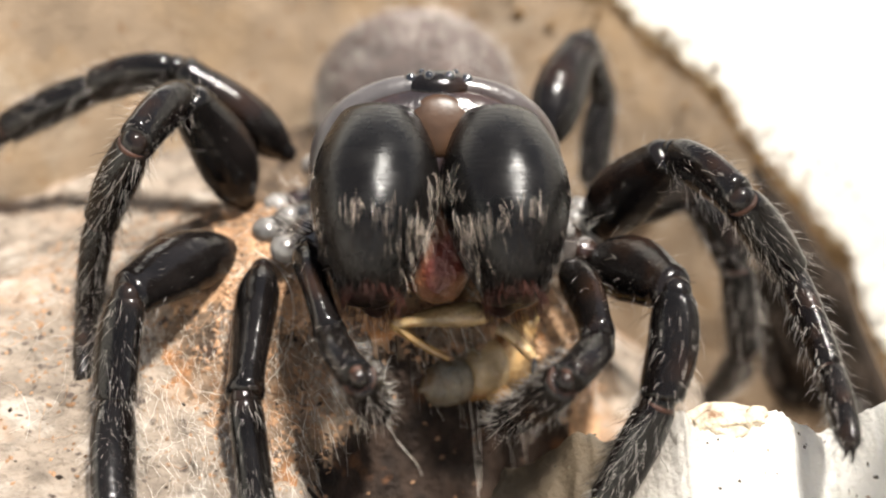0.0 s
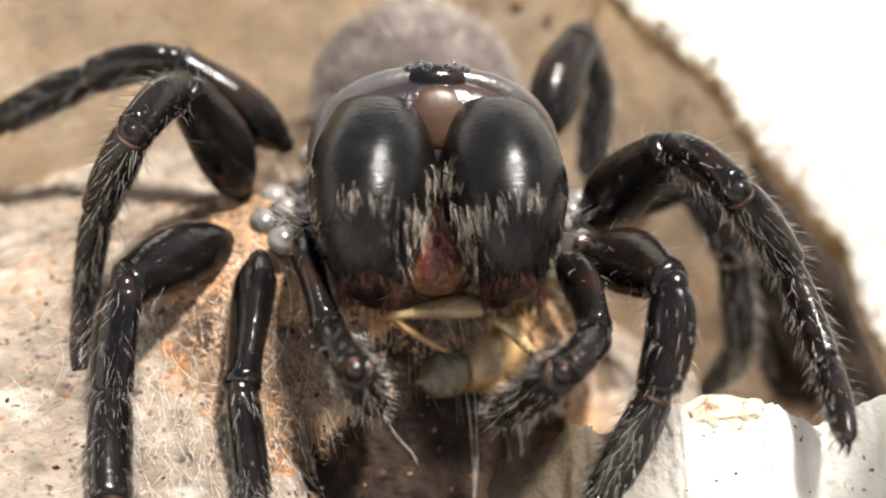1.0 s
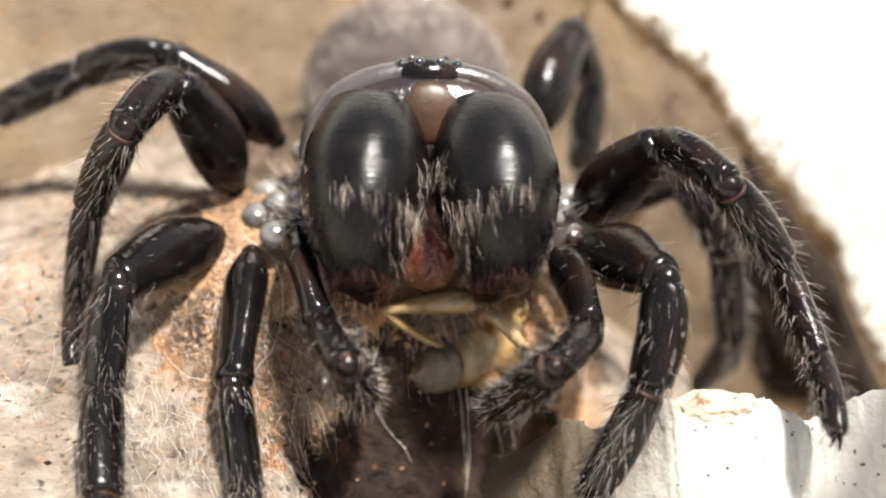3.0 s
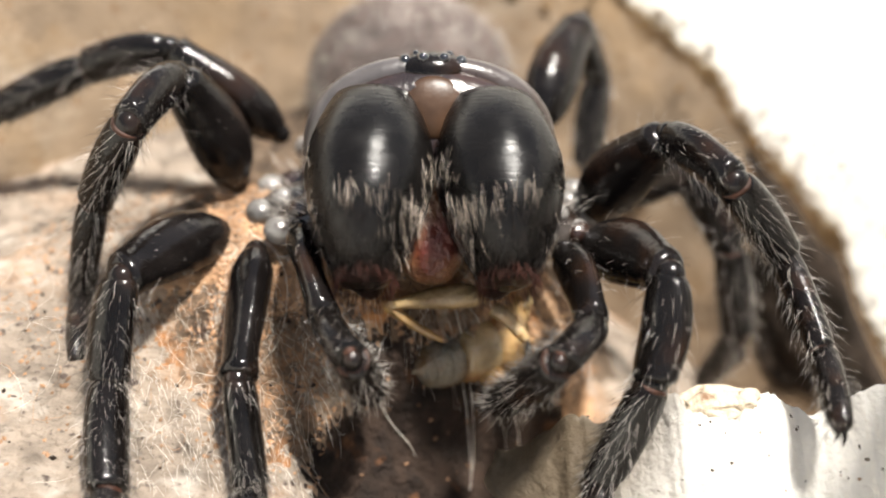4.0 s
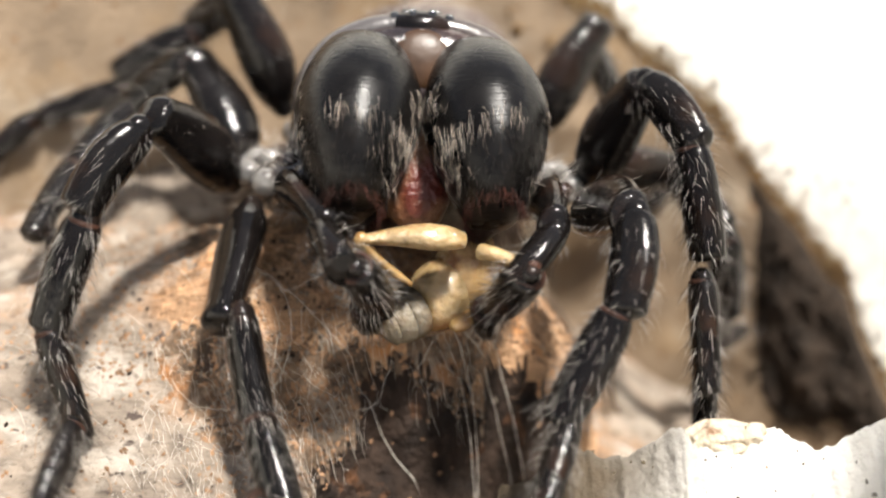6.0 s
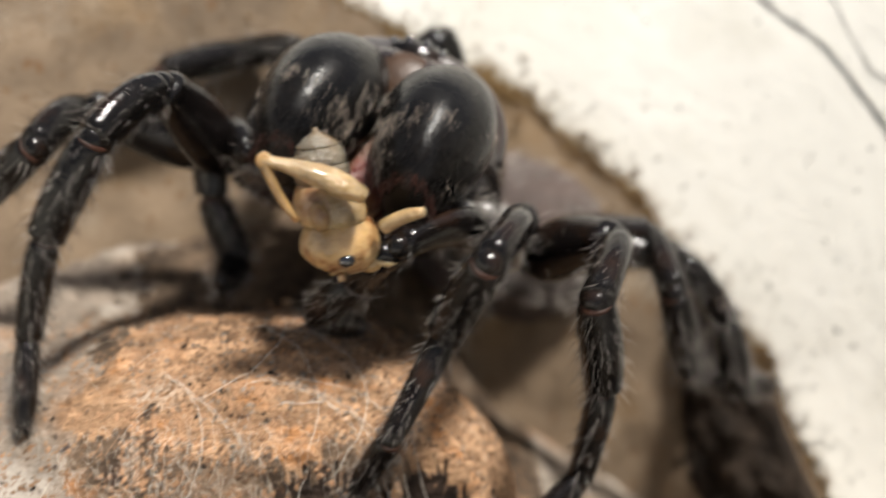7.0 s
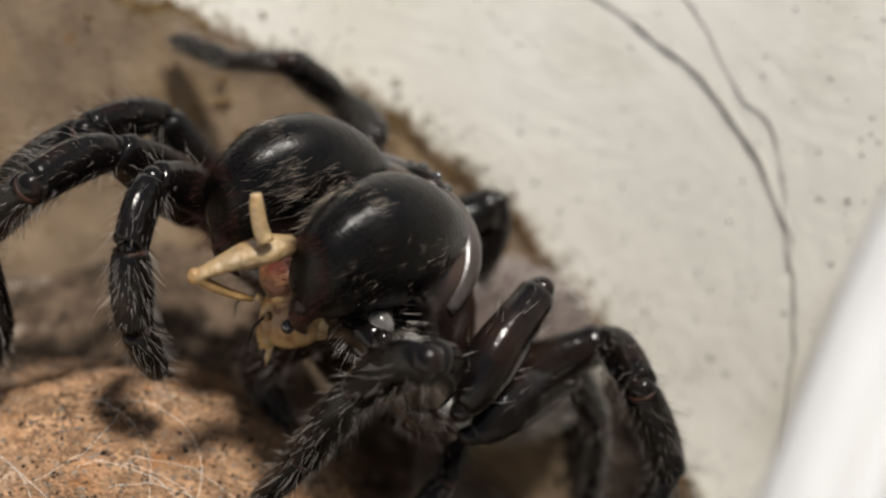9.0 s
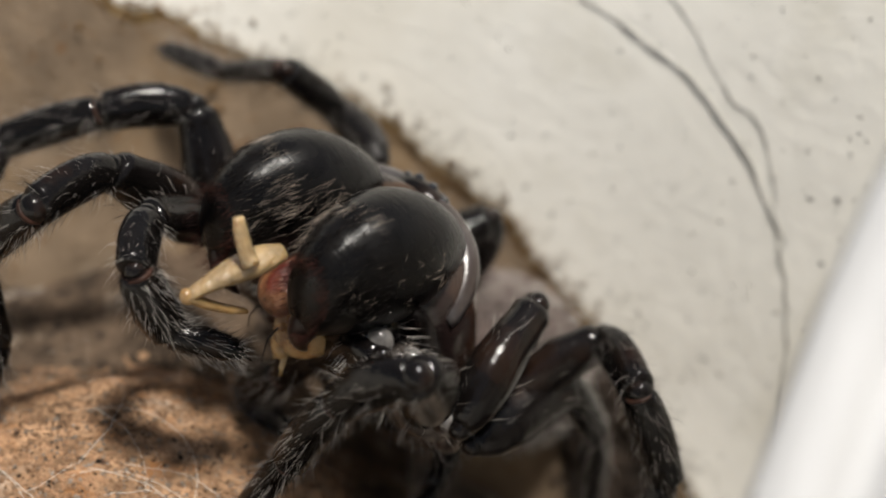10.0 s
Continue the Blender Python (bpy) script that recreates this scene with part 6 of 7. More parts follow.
    walk(SEGMENTS["LP"][3], [
        (0.00, place(3.22, -7.93, -9.37, -159.1, -6.7, -167.3)),
        (5.25, place(3.22, -7.93, -9.37, -159.1, -6.7, -167.3)),
        (5.50, place(3.38, -7.41, -9.65, -161.0, -0.3, -167.2)),
        (5.70, place(3.74, -7.44, -8.61, -167.2, -3.5, -171.0)),
        (6.07, place(2.52, -5.79, -8.90, -164.0, 23.7, 173.7)),
        (6.43, place(1.30, -4.15, -9.20, -170.5, 50.6, 153.9)),
        (6.80, place(0.07, -2.50, -9.49, 148.5, 70.4, 101.5)),
        (7.00, place(-0.15, -2.52, -9.58, 123.6, 72.5, 86.4)),
        (7.50, place(0.82, -0.51, -9.02, 158.6, 48.1, 108.3)),
        (7.70, place(-0.35, 0.36, -7.51, -96.4, 81.8, -133.0)),
        (7.90, place(-1.51, 1.23, -6.00, -52.1, 39.8, -74.4)),
        (8.10, place(-2.67, 2.09, -4.49, -58.2, -4.4, -59.5)),
        (8.23, place(-2.52, 2.37, -5.15, -47.5, -18.5, -49.1)),
        (8.37, place(-2.38, 2.65, -5.82, -38.6, -34.1, -40.5)),
        (8.50, place(-2.23, 2.92, -6.48, -30.7, -50.7, -33.3)),
        (9.00, place(-2.58, 3.25, -6.23, 0.4, -70.3, -49.0)),
        (9.50, place(-2.54, 3.06, -6.93, 23.8, -61.4, -60.2)),
        (10.00, place(-2.42, 3.22, -6.81, 27.8, -60.5, -64.9))])
    walk(SEGMENTS["L1"][0], [
        (0.00, place(6.85, -2.47, -4.00, -7.8, -24.8, -157.6)),
        (5.25, place(6.85, -2.47, -4.00, -7.8, -24.8, -157.6)),
        (5.50, place(7.08, -2.69, -4.06, -12.4, -22.8, -159.7)),
        (5.70, place(7.25, -3.81, -4.32, -13.9, -25.2, -163.7)),
        (6.80, place(6.99, -1.33, -4.10, 5.3, -18.5, 178.7)),
        (7.00, place(6.92, -1.33, -3.91, -5.2, -12.7, -174.6)),
        (7.50, place(7.21, -2.36, -3.39, -32.9, -10.7, -173.2)),
        (8.10, place(7.06, -1.79, -3.37, -15.1, 0.1, -159.3)),
        (8.50, place(6.64, -0.98, -4.32, 12.4, 9.2, -163.6)),
        (9.00, place(7.11, -1.76, -3.41, -12.7, 3.9, -161.9)),
        (9.50, place(7.13, -1.66, -3.39, -13.2, 4.2, -163.7)),
        (10.00, place(7.18, -1.69, -3.39, -14.3, 1.4, -165.8))])
    walk(SEGMENTS["L1"][1], [
        (0.00, place(8.90, -8.38, -4.77, -91.9, -12.0, -129.8)),
        (5.25, place(8.90, -8.38, -4.77, -91.9, -12.0, -129.8)),
        (5.50, place(8.73, -8.65, -5.31, -90.9, -11.3, -136.5)),
        (5.70, place(8.35, -9.86, -5.69, -97.0, -10.0, -124.3)),
        (6.07, place(7.91, -9.11, -4.98, -82.7, -16.8, -141.4)),
        (6.43, place(7.47, -8.35, -4.26, -66.6, -18.9, -160.1)),
        (6.80, place(7.03, -7.60, -3.54, -50.7, -16.0, -178.6)),
        (7.00, place(7.39, -7.58, -4.46, -47.1, -11.7, -173.9)),
        (7.17, place(7.32, -7.62, -5.22, -30.4, -26.1, 128.1)),
        (7.33, place(7.26, -7.65, -5.99, -8.2, -19.5, 66.8)),
        (7.50, place(7.20, -7.69, -6.75, -2.6, 1.1, 13.4)),
        (7.70, place(7.87, -7.62, -6.17, -5.7, -13.9, 24.8)),
        (7.90, place(8.54, -7.55, -5.58, -12.4, -27.9, 38.4)),
        (8.10, place(9.21, -7.47, -5.00, -24.2, -39.7, 56.1)),
        (8.23, place(8.86, -7.29, -4.33, -48.5, -38.6, 108.0)),
        (8.37, place(8.51, -7.11, -3.65, -62.2, -23.9, 151.6)),
        (8.50, place(8.16, -6.93, -2.98, -61.8, -5.1, -172.0)),
        (8.67, place(8.48, -7.15, -3.58, -72.9, -24.4, 163.7)),
        (8.83, place(8.79, -7.36, -4.19, -74.9, -46.4, 137.7)),
        (9.00, place(9.11, -7.57, -4.79, -54.6, -65.6, 93.4)),
        (9.50, place(8.95, -7.51, -4.82, -84.9, -63.3, 133.6)),
        (10.00, place(8.71, -7.59, -4.94, -83.5, -64.3, 130.3))])
    walk(SEGMENTS["L1"][2], [
        (0.00, place(8.24, -8.96, -8.89, -106.4, 21.1, -72.0)),
        (5.25, place(8.24, -8.96, -8.89, -106.4, 21.1, -72.0)),
        (5.50, place(8.08, -9.16, -9.44, -94.1, 29.3, -56.1)),
        (5.57, place(7.89, -9.50, -9.57, -103.7, 18.3, -74.5)),
        (5.63, place(7.70, -9.84, -9.70, -109.0, 5.3, -90.0)),
        (5.70, place(7.51, -10.18, -9.84, -110.7, -8.6, -104.5)),
        (6.07, place(7.07, -10.21, -8.78, -117.9, -4.6, -124.0)),
        (6.43, place(6.64, -10.24, -7.72, -126.0, -3.3, -143.8)),
        (6.80, place(6.21, -10.27, -6.66, -134.0, -4.7, -163.7)),
        (6.87, place(6.50, -10.34, -6.93, -131.7, -33.3, 172.3)),
        (6.93, place(6.78, -10.41, -7.20, -107.5, -56.7, 131.5)),
        (7.00, place(7.07, -10.48, -7.47, -54.4, -55.9, 63.2)),
        (7.17, place(6.79, -8.19, -7.29, -31.0, -38.7, 35.5)),
        (7.33, place(6.51, -5.90, -7.12, -21.1, -17.2, 20.7)),
        (7.50, place(6.23, -3.61, -6.94, -17.3, 5.7, 10.3)),
        (7.70, place(6.37, -3.89, -6.74, -18.7, -10.7, 23.0)),
        (7.90, place(6.51, -4.16, -6.53, -24.2, -26.3, 37.4)),
        (8.10, place(6.65, -4.43, -6.33, -35.5, -39.8, 56.3)),
        (8.50, place(8.12, -8.94, -6.66, -34.8, -38.5, 38.7)),
        (8.67, place(7.58, -7.50, -6.51, -46.8, -51.5, 57.2)),
        (8.83, place(7.04, -6.05, -6.36, -70.0, -60.1, 86.5)),
        (9.00, place(6.50, -4.61, -6.20, -101.4, -60.0, 123.8)),
        (9.50, place(6.11, -5.06, -6.70, -116.6, -59.9, 145.3)),
        (10.00, place(5.92, -5.03, -6.75, -113.3, -62.0, 139.6))])
    walk(SEGMENTS["L1"][3], [
        (0.00, place(6.47, -7.83, -13.09, -59.5, -26.9, -164.2)),
        (5.25, place(6.47, -7.83, -13.09, -59.5, -26.9, -164.2)),
        (5.50, place(6.53, -7.45, -13.53, -58.7, -25.4, -166.7)),
        (5.70, place(5.72, -10.41, -14.21, -63.3, -25.9, -166.6)),
        (6.07, place(5.49, -9.34, -12.82, -77.8, -22.4, -171.1)),
        (6.43, place(5.25, -8.28, -11.43, -92.3, -20.1, -176.3)),
        (6.80, place(5.02, -7.21, -10.03, -106.8, -19.0, 178.1)),
        (7.00, place(6.06, -6.43, -9.61, -96.2, -8.0, -171.7)),
        (7.50, place(5.29, 0.78, -8.33, -95.2, -12.0, -174.2)),
        (8.10, place(4.44, -0.85, -8.42, -111.4, 20.4, -144.3)),
        (8.23, place(5.29, -2.20, -8.54, -125.6, 8.2, -159.1)),
        (8.37, place(6.15, -3.54, -8.65, -136.3, -6.8, -170.4)),
        (8.50, place(7.01, -4.89, -8.76, -144.4, -23.4, -179.4)),
        (8.67, place(6.36, -3.51, -8.68, -135.4, -44.0, 167.1)),
        (8.83, place(5.70, -2.14, -8.59, -112.0, -60.9, 139.8)),
        (9.00, place(5.05, -0.77, -8.50, -63.4, -64.9, 87.5)),
        (9.50, place(4.32, -1.27, -8.81, -122.9, -56.1, 153.6)),
        (10.00, place(4.22, -1.14, -8.77, -121.6, -58.1, 150.0))])
    walk(SEGMENTS["L1"][4], [
        (0.00, place(5.39, -10.56, -16.63, -59.5, -26.9, -164.2)),
        (5.25, place(5.39, -10.56, -16.63, -59.5, -26.9, -164.2)),
        (5.50, place(5.44, -10.16, -17.08, -58.7, -25.4, -166.7)),
        (5.70, place(4.45, -12.83, -17.91, -63.3, -25.9, -166.6)),
        (6.80, place(3.63, -5.84, -14.21, -105.1, -15.2, -177.8)),
        (6.87, place(4.21, -5.90, -14.18, -114.1, -23.9, 173.3)),
        (6.93, place(4.78, -5.97, -14.16, -122.4, -33.7, 165.4)),
        (7.00, place(5.36, -6.03, -14.14, -129.9, -44.4, 158.2)),
        (7.17, place(5.01, -3.65, -13.70, -103.3, -26.5, 151.3)),
        (7.33, place(4.65, -1.28, -13.26, -81.5, -7.9, 153.6)),
        (7.50, place(4.30, 1.10, -12.81, -59.0, 8.6, 162.6)),
        (8.10, place(4.67, 1.38, -12.44, -80.5, -2.5, -161.2)),
        (8.50, place(5.91, -1.16, -11.22, -107.8, 23.0, -154.7)),
        (9.00, place(3.15, 3.04, -10.24, -74.8, 19.4, -154.6)),
        (9.50, place(2.56, 2.40, -10.96, -71.9, 28.2, -152.0)),
        (10.00, place(2.54, 2.61, -10.85, -70.9, 23.4, -155.7))])
    walk(SEGMENTS["L2"][0], [
        (0.00, place(7.34, -0.04, -2.80, 39.4, 31.6, -130.3)),
        (5.25, place(7.34, -0.04, -2.80, 39.4, 31.6, -130.3)),
        (5.33, place(7.55, -0.24, -2.50, 44.6, 21.0, -142.4)),
        (5.42, place(7.75, -0.44, -2.21, 51.7, 11.7, -154.8)),
        (5.50, place(7.96, -0.64, -1.92, 60.4, 4.1, -167.9)),
        (5.70, place(8.06, -0.55, -2.17, 52.5, 3.3, -153.4)),
        (6.80, place(7.88, 0.29, -3.25, 5.7, 17.5, -163.9)),
        (7.00, place(7.78, 0.12, -3.22, 2.8, 25.2, -144.4)),
        (7.50, place(7.82, 0.24, -3.31, 14.8, 30.1, -150.2)),
        (7.70, place(7.89, 0.01, -3.17, 52.3, 42.0, -96.3)),
        (7.90, place(7.96, -0.22, -3.04, 85.5, 24.8, -46.4)),
        (8.10, place(8.03, -0.45, -2.91, 95.2, -6.2, -13.6)),
        (8.50, place(7.98, -0.79, -2.10, 102.7, -4.4, -2.9)),
        (9.00, place(7.97, -0.61, -2.55, 100.7, -11.6, 2.9)),
        (9.50, place(7.99, -0.44, -2.78, 98.5, -11.4, -0.5)),
        (10.00, place(7.98, -0.45, -2.76, 99.1, -12.0, 1.6))])
    walk(SEGMENTS["L2"][1], [
        (0.00, place(9.70, -4.78, 0.61, -28.3, 22.5, -164.3)),
        (5.25, place(9.70, -4.78, 0.61, -28.3, 22.5, -164.3)),
        (5.50, place(8.23, -3.76, 3.55, -39.0, 4.8, -157.8)),
        (5.70, place(9.52, -4.10, 2.83, -53.0, 4.7, -144.3)),
        (6.80, place(9.43, -5.79, -2.65, -44.1, 8.8, -170.4)),
        (7.00, place(11.34, -5.07, -2.94, -59.5, -7.1, -169.0)),
        (7.50, place(10.15, -5.45, -1.92, -49.1, 5.7, -169.5)),
        (7.70, place(9.18, -3.92, -0.17, -44.9, -14.9, 136.2)),
        (7.90, place(8.21, -2.38, 1.58, -24.2, -22.5, 75.5)),
        (8.10, place(7.24, -0.85, 3.33, -7.1, -9.2, 16.8)),
        (8.50, place(7.44, -2.16, 4.03, -4.2, -9.7, 12.8)),
        (9.00, place(6.79, -1.84, 3.52, -5.0, -16.6, 20.1)),
        (9.50, place(6.75, -1.35, 3.33, -2.3, -17.5, 24.3)),
        (10.00, place(6.71, -1.49, 3.33, -1.0, -17.5, 22.4))])
    walk(SEGMENTS["L2"][2], [
        (0.00, place(11.44, -8.13, -1.23, -44.0, 25.8, -74.4)),
        (5.25, place(11.44, -8.13, -1.23, -44.0, 25.8, -74.4)),
        (5.33, place(10.85, -7.66, -0.52, -52.0, 21.1, -104.6)),
        (5.42, place(10.26, -7.18, 0.20, -56.2, 13.3, -133.0)),
        (5.50, place(9.67, -6.70, 0.92, -56.2, 4.6, -160.1)),
        (5.70, place(11.22, -6.00, -0.52, -72.7, 1.1, -166.8)),
        (6.07, place(10.94, -6.89, -2.19, -88.8, 10.8, -157.0)),
        (6.43, place(10.66, -7.79, -3.86, -103.9, 22.9, -149.9)),
        (6.80, place(10.38, -8.69, -5.54, -119.2, 36.2, -146.0)),
        (6.87, place(10.69, -8.21, -5.87, -105.6, 47.8, -128.2)),
        (6.93, place(11.00, -7.73, -6.20, -83.7, 54.9, -102.3)),
        (7.00, place(11.31, -7.25, -6.53, -57.1, 54.6, -71.6)),
        (7.50, place(10.96, -8.09, -5.08, -18.9, 30.8, -17.4)),
        (7.70, place(9.35, -4.34, -2.45, -21.7, 15.8, -4.7)),
        (7.90, place(7.74, -0.59, 0.19, -27.6, 1.8, 8.3)),
        (8.10, place(6.12, 3.16, 2.82, -36.5, -10.4, 22.8)),
        (8.50, place(6.57, 1.94, 3.73, -46.5, -5.6, 0.4)),
        (9.00, place(5.45, 2.13, 3.17, -36.9, -17.2, 22.3)),
        (9.50, place(5.06, 2.49, 3.17, -35.1, -18.0, 27.3)),
        (10.00, place(5.14, 2.40, 3.25, -33.8, -18.1, 25.3))])
    walk(SEGMENTS["L2"][3], [
        (0.00, place(14.31, -5.85, -4.17, -51.1, -8.2, -158.1)),
        (5.25, place(14.31, -5.85, -4.17, -51.1, -8.2, -158.1)),
        (5.33, place(13.16, -6.92, -3.77, -87.8, 17.2, -172.5)),
        (5.42, place(12.01, -7.99, -3.37, -86.9, 8.7, 171.8)),
        (5.50, place(10.85, -9.05, -2.97, -83.6, 0.7, 156.1)),
        (5.70, place(11.62, -7.34, -5.01, -83.2, 1.6, -163.9)),
        (6.80, place(11.11, -5.43, -8.85, -118.9, 5.8, -172.5)),
        (6.87, place(11.65, -4.75, -8.84, -120.1, 16.6, -159.8)),
        (6.93, place(12.18, -4.07, -8.83, -118.8, 27.4, -146.3)),
        (7.00, place(12.72, -3.39, -8.82, -114.1, 37.6, -130.8)),
        (7.50, place(11.55, -3.62, -6.39, -132.4, 8.4, -167.7)),
        (7.70, place(9.41, -0.13, -4.24, -124.6, -6.5, 170.4)),
        (7.90, place(7.27, 3.35, -2.09, -111.3, -17.1, 145.7)),
        (8.10, place(5.13, 6.84, 0.06, -93.9, -20.9, 118.0)),
        (8.23, place(5.71, 6.29, 0.15, -87.0, -26.4, 90.0)),
        (8.37, place(6.29, 5.73, 0.25, -77.7, -28.2, 60.6)),
        (8.50, place(6.87, 5.18, 0.34, -68.7, -25.8, 31.3)),
        (8.67, place(6.18, 5.42, 0.38, -49.5, -18.3, -27.4)),
        (8.83, place(5.48, 5.67, 0.43, -45.4, 0.6, -79.5)),
        (9.00, place(4.79, 5.92, 0.47, -58.1, 15.3, -132.7)),
        (9.50, place(4.04, 6.29, 0.61, -74.7, 19.6, -141.4)),
        (10.00, place(4.20, 6.28, 0.77, -75.8, 19.9, -143.6))])
    walk(SEGMENTS["L2"][4], [
        (0.00, place(14.91, -8.72, -7.71, -44.5, -21.6, -164.4)),
        (5.25, place(14.91, -8.72, -7.71, -44.5, -21.6, -164.4)),
        (5.33, place(14.40, -6.73, -8.06, -85.0, 23.5, -126.3)),
        (5.42, place(12.55, -8.13, -7.81, -77.9, 20.4, -86.5)),
        (5.50, place(10.70, -9.54, -7.55, -74.6, 13.9, -48.5)),
        (5.70, place(11.89, -7.83, -9.58, -70.8, 6.9, -39.1)),
        (6.07, place(11.67, -6.28, -10.67, -58.9, 7.5, -24.6)),
        (6.43, place(11.44, -4.72, -11.76, -47.2, 5.1, -10.3)),
        (6.80, place(11.22, -3.17, -12.85, -36.4, 0.0, 3.2)),
        (6.87, place(11.81, -2.19, -12.62, -40.9, -15.2, 42.2)),
        (6.93, place(12.39, -1.21, -12.38, -55.0, -23.8, 85.5)),
        (7.00, place(12.97, -0.23, -12.15, -71.8, -20.6, 130.3)),
        (7.17, place(12.44, -0.31, -11.35, -85.1, -15.1, 152.9)),
        (7.33, place(11.90, -0.40, -10.55, -95.0, -5.2, 173.1)),
        (7.50, place(11.37, -0.48, -9.74, -100.9, 7.2, -168.5)),
        (7.70, place(9.13, 2.49, -7.90, -81.2, 12.3, -160.3)),
        (7.90, place(6.88, 5.46, -6.06, -60.6, 14.3, -150.7)),
        (8.10, place(4.64, 8.43, -4.22, -40.0, 12.9, -140.9)),
        (8.23, place(5.63, 8.15, -3.99, -52.8, 12.8, -157.3)),
        (8.37, place(6.61, 7.86, -3.76, -64.9, 9.2, -173.1)),
        (8.50, place(7.60, 7.57, -3.52, -75.6, 2.6, 172.2)),
        (8.67, place(7.49, 6.72, -3.45, -85.7, -3.2, 149.7)),
        (8.83, place(7.38, 5.87, -3.37, -92.9, -12.4, 128.1)),
        (9.00, place(7.27, 5.03, -3.30, -96.4, -23.5, 106.5)),
        (9.17, place(6.84, 5.44, -3.39, -102.7, -10.9, 126.6)),
        (9.33, place(6.40, 5.85, -3.48, -104.3, 3.0, 144.9)),
        (9.50, place(5.96, 6.27, -3.57, -101.4, 16.7, 163.5)),
        (10.00, place(6.09, 6.27, -3.43, -88.3, 18.9, -150.1))])
    walk(SEGMENTS["L3"][0], [
        (0.00, place(7.21, 2.25, -2.27, 15.4, 37.8, -60.2)),
        (5.25, place(7.21, 2.25, -2.27, 15.4, 37.8, -60.2)),
        (5.50, place(7.70, 2.20, -2.00, 2.6, 44.8, -63.4)),
        (5.70, place(7.70, 2.20, -2.00, 3.3, 46.5, -64.6)),
        (6.80, place(7.40, 2.24, -1.99, 50.5, 49.8, -37.1)),
        (7.00, place(7.40, 2.24, -1.99, 50.5, 49.8, -37.1)),
        (7.50, place(7.40, 2.24, -1.99, 50.5, 49.8, -37.1)),
        (7.70, place(7.40, 2.40, -2.07, 76.9, 55.5, -30.1)),
        (7.90, place(7.40, 2.56, -2.14, 107.8, 58.5, -18.2)),
        (8.10, place(7.39, 2.72, -2.22, 140.1, 57.7, -4.8)),
        (8.23, place(7.48, 2.54, -2.20, 104.3, 47.7, -41.6)),
        (8.37, place(7.57, 2.37, -2.18, 85.9, 29.0, -61.2)),
        (8.50, place(7.66, 2.19, -2.15, 76.4, 7.3, -72.1)),
        (9.00, place(7.70, 2.20, -2.02, 82.1, -10.1, -64.5)),
        (9.50, place(7.70, 2.20, -2.01, 78.3, -19.5, -61.1)),
        (10.00, place(7.70, 2.20, -2.00, 78.2, -17.2, -61.5))])
    walk(SEGMENTS["L3"][1], [
        (0.00, place(12.98, 4.38, -0.95, -60.4, 12.3, -135.2)),
        (5.25, place(12.98, 4.38, -0.95, -60.4, 12.3, -135.2)),
        (5.50, place(13.42, 4.84, -1.79, -46.8, 8.4, -140.2)),
        (5.70, place(13.49, 4.66, -1.75, -48.4, 9.2, -142.2)),
        (6.80, place(12.78, 3.20, 1.14, -61.2, 29.2, -178.3)),
        (7.00, place(12.78, 3.20, 1.14, -61.2, 29.2, -178.3)),
        (7.50, place(12.78, 3.20, 1.14, -61.2, 29.2, -178.3)),
        (8.10, place(10.40, -2.38, -0.06, -62.3, 43.7, -179.2)),
        (8.23, place(10.03, -0.95, 1.27, -7.3, 47.6, -100.1)),
        (8.37, place(9.67, 0.48, 2.59, 15.0, 14.6, -49.7)),
        (8.50, place(9.31, 1.91, 3.92, 5.9, -22.2, -10.8)),
        (9.00, place(8.01, 3.56, 4.13, 10.7, -26.9, -19.6)),
        (9.50, place(7.82, 4.62, 3.81, 13.3, -30.3, -19.0)),
        (10.00, place(7.96, 4.42, 3.89, 14.1, -28.4, -20.6))])
    walk(SEGMENTS["L3"][2], [
        (0.00, place(15.00, 3.46, -4.52, -89.0, 23.3, -117.8)),
        (5.25, place(15.00, 3.46, -4.52, -89.0, 23.3, -117.8)),
        (5.50, place(15.60, 2.92, -4.82, -96.6, 26.7, -118.3)),
        (5.70, place(15.60, 2.77, -4.85, -97.9, 28.1, -120.7)),
        (6.80, place(14.63, 1.23, -2.07, -127.6, 50.3, -163.3)),
        (7.00, place(14.63, 1.23, -2.07, -127.6, 50.3, -163.3)),
        (7.50, place(14.63, 1.23, -2.07, -127.6, 50.3, -163.3)),
        (7.70, place(14.08, -0.61, -2.29, -146.4, 25.7, -174.5)),
        (7.90, place(13.54, -2.45, -2.52, -158.6, -0.4, -176.6)),
        (8.10, place(12.99, -4.29, -2.75, -171.2, -26.3, -172.9)),
        (8.23, place(11.97, -0.85, -0.39, -166.1, -48.3, 172.9)),
        (8.37, place(10.95, 2.60, 1.96, -143.0, -67.5, 141.8)),
        (8.50, place(9.93, 6.04, 4.32, -78.6, -69.9, 69.9)),
        (8.67, place(9.64, 6.55, 4.49, -39.3, -61.5, 27.9)),
        (8.83, place(9.35, 7.06, 4.66, -22.9, -46.3, 8.7)),
        (9.00, place(9.06, 7.56, 4.82, -15.9, -29.4, -1.4)),
        (9.50, place(8.69, 8.64, 4.64, -18.3, -30.5, 2.3)),
        (10.00, place(8.94, 8.40, 4.79, -16.8, -29.2, -0.1))])
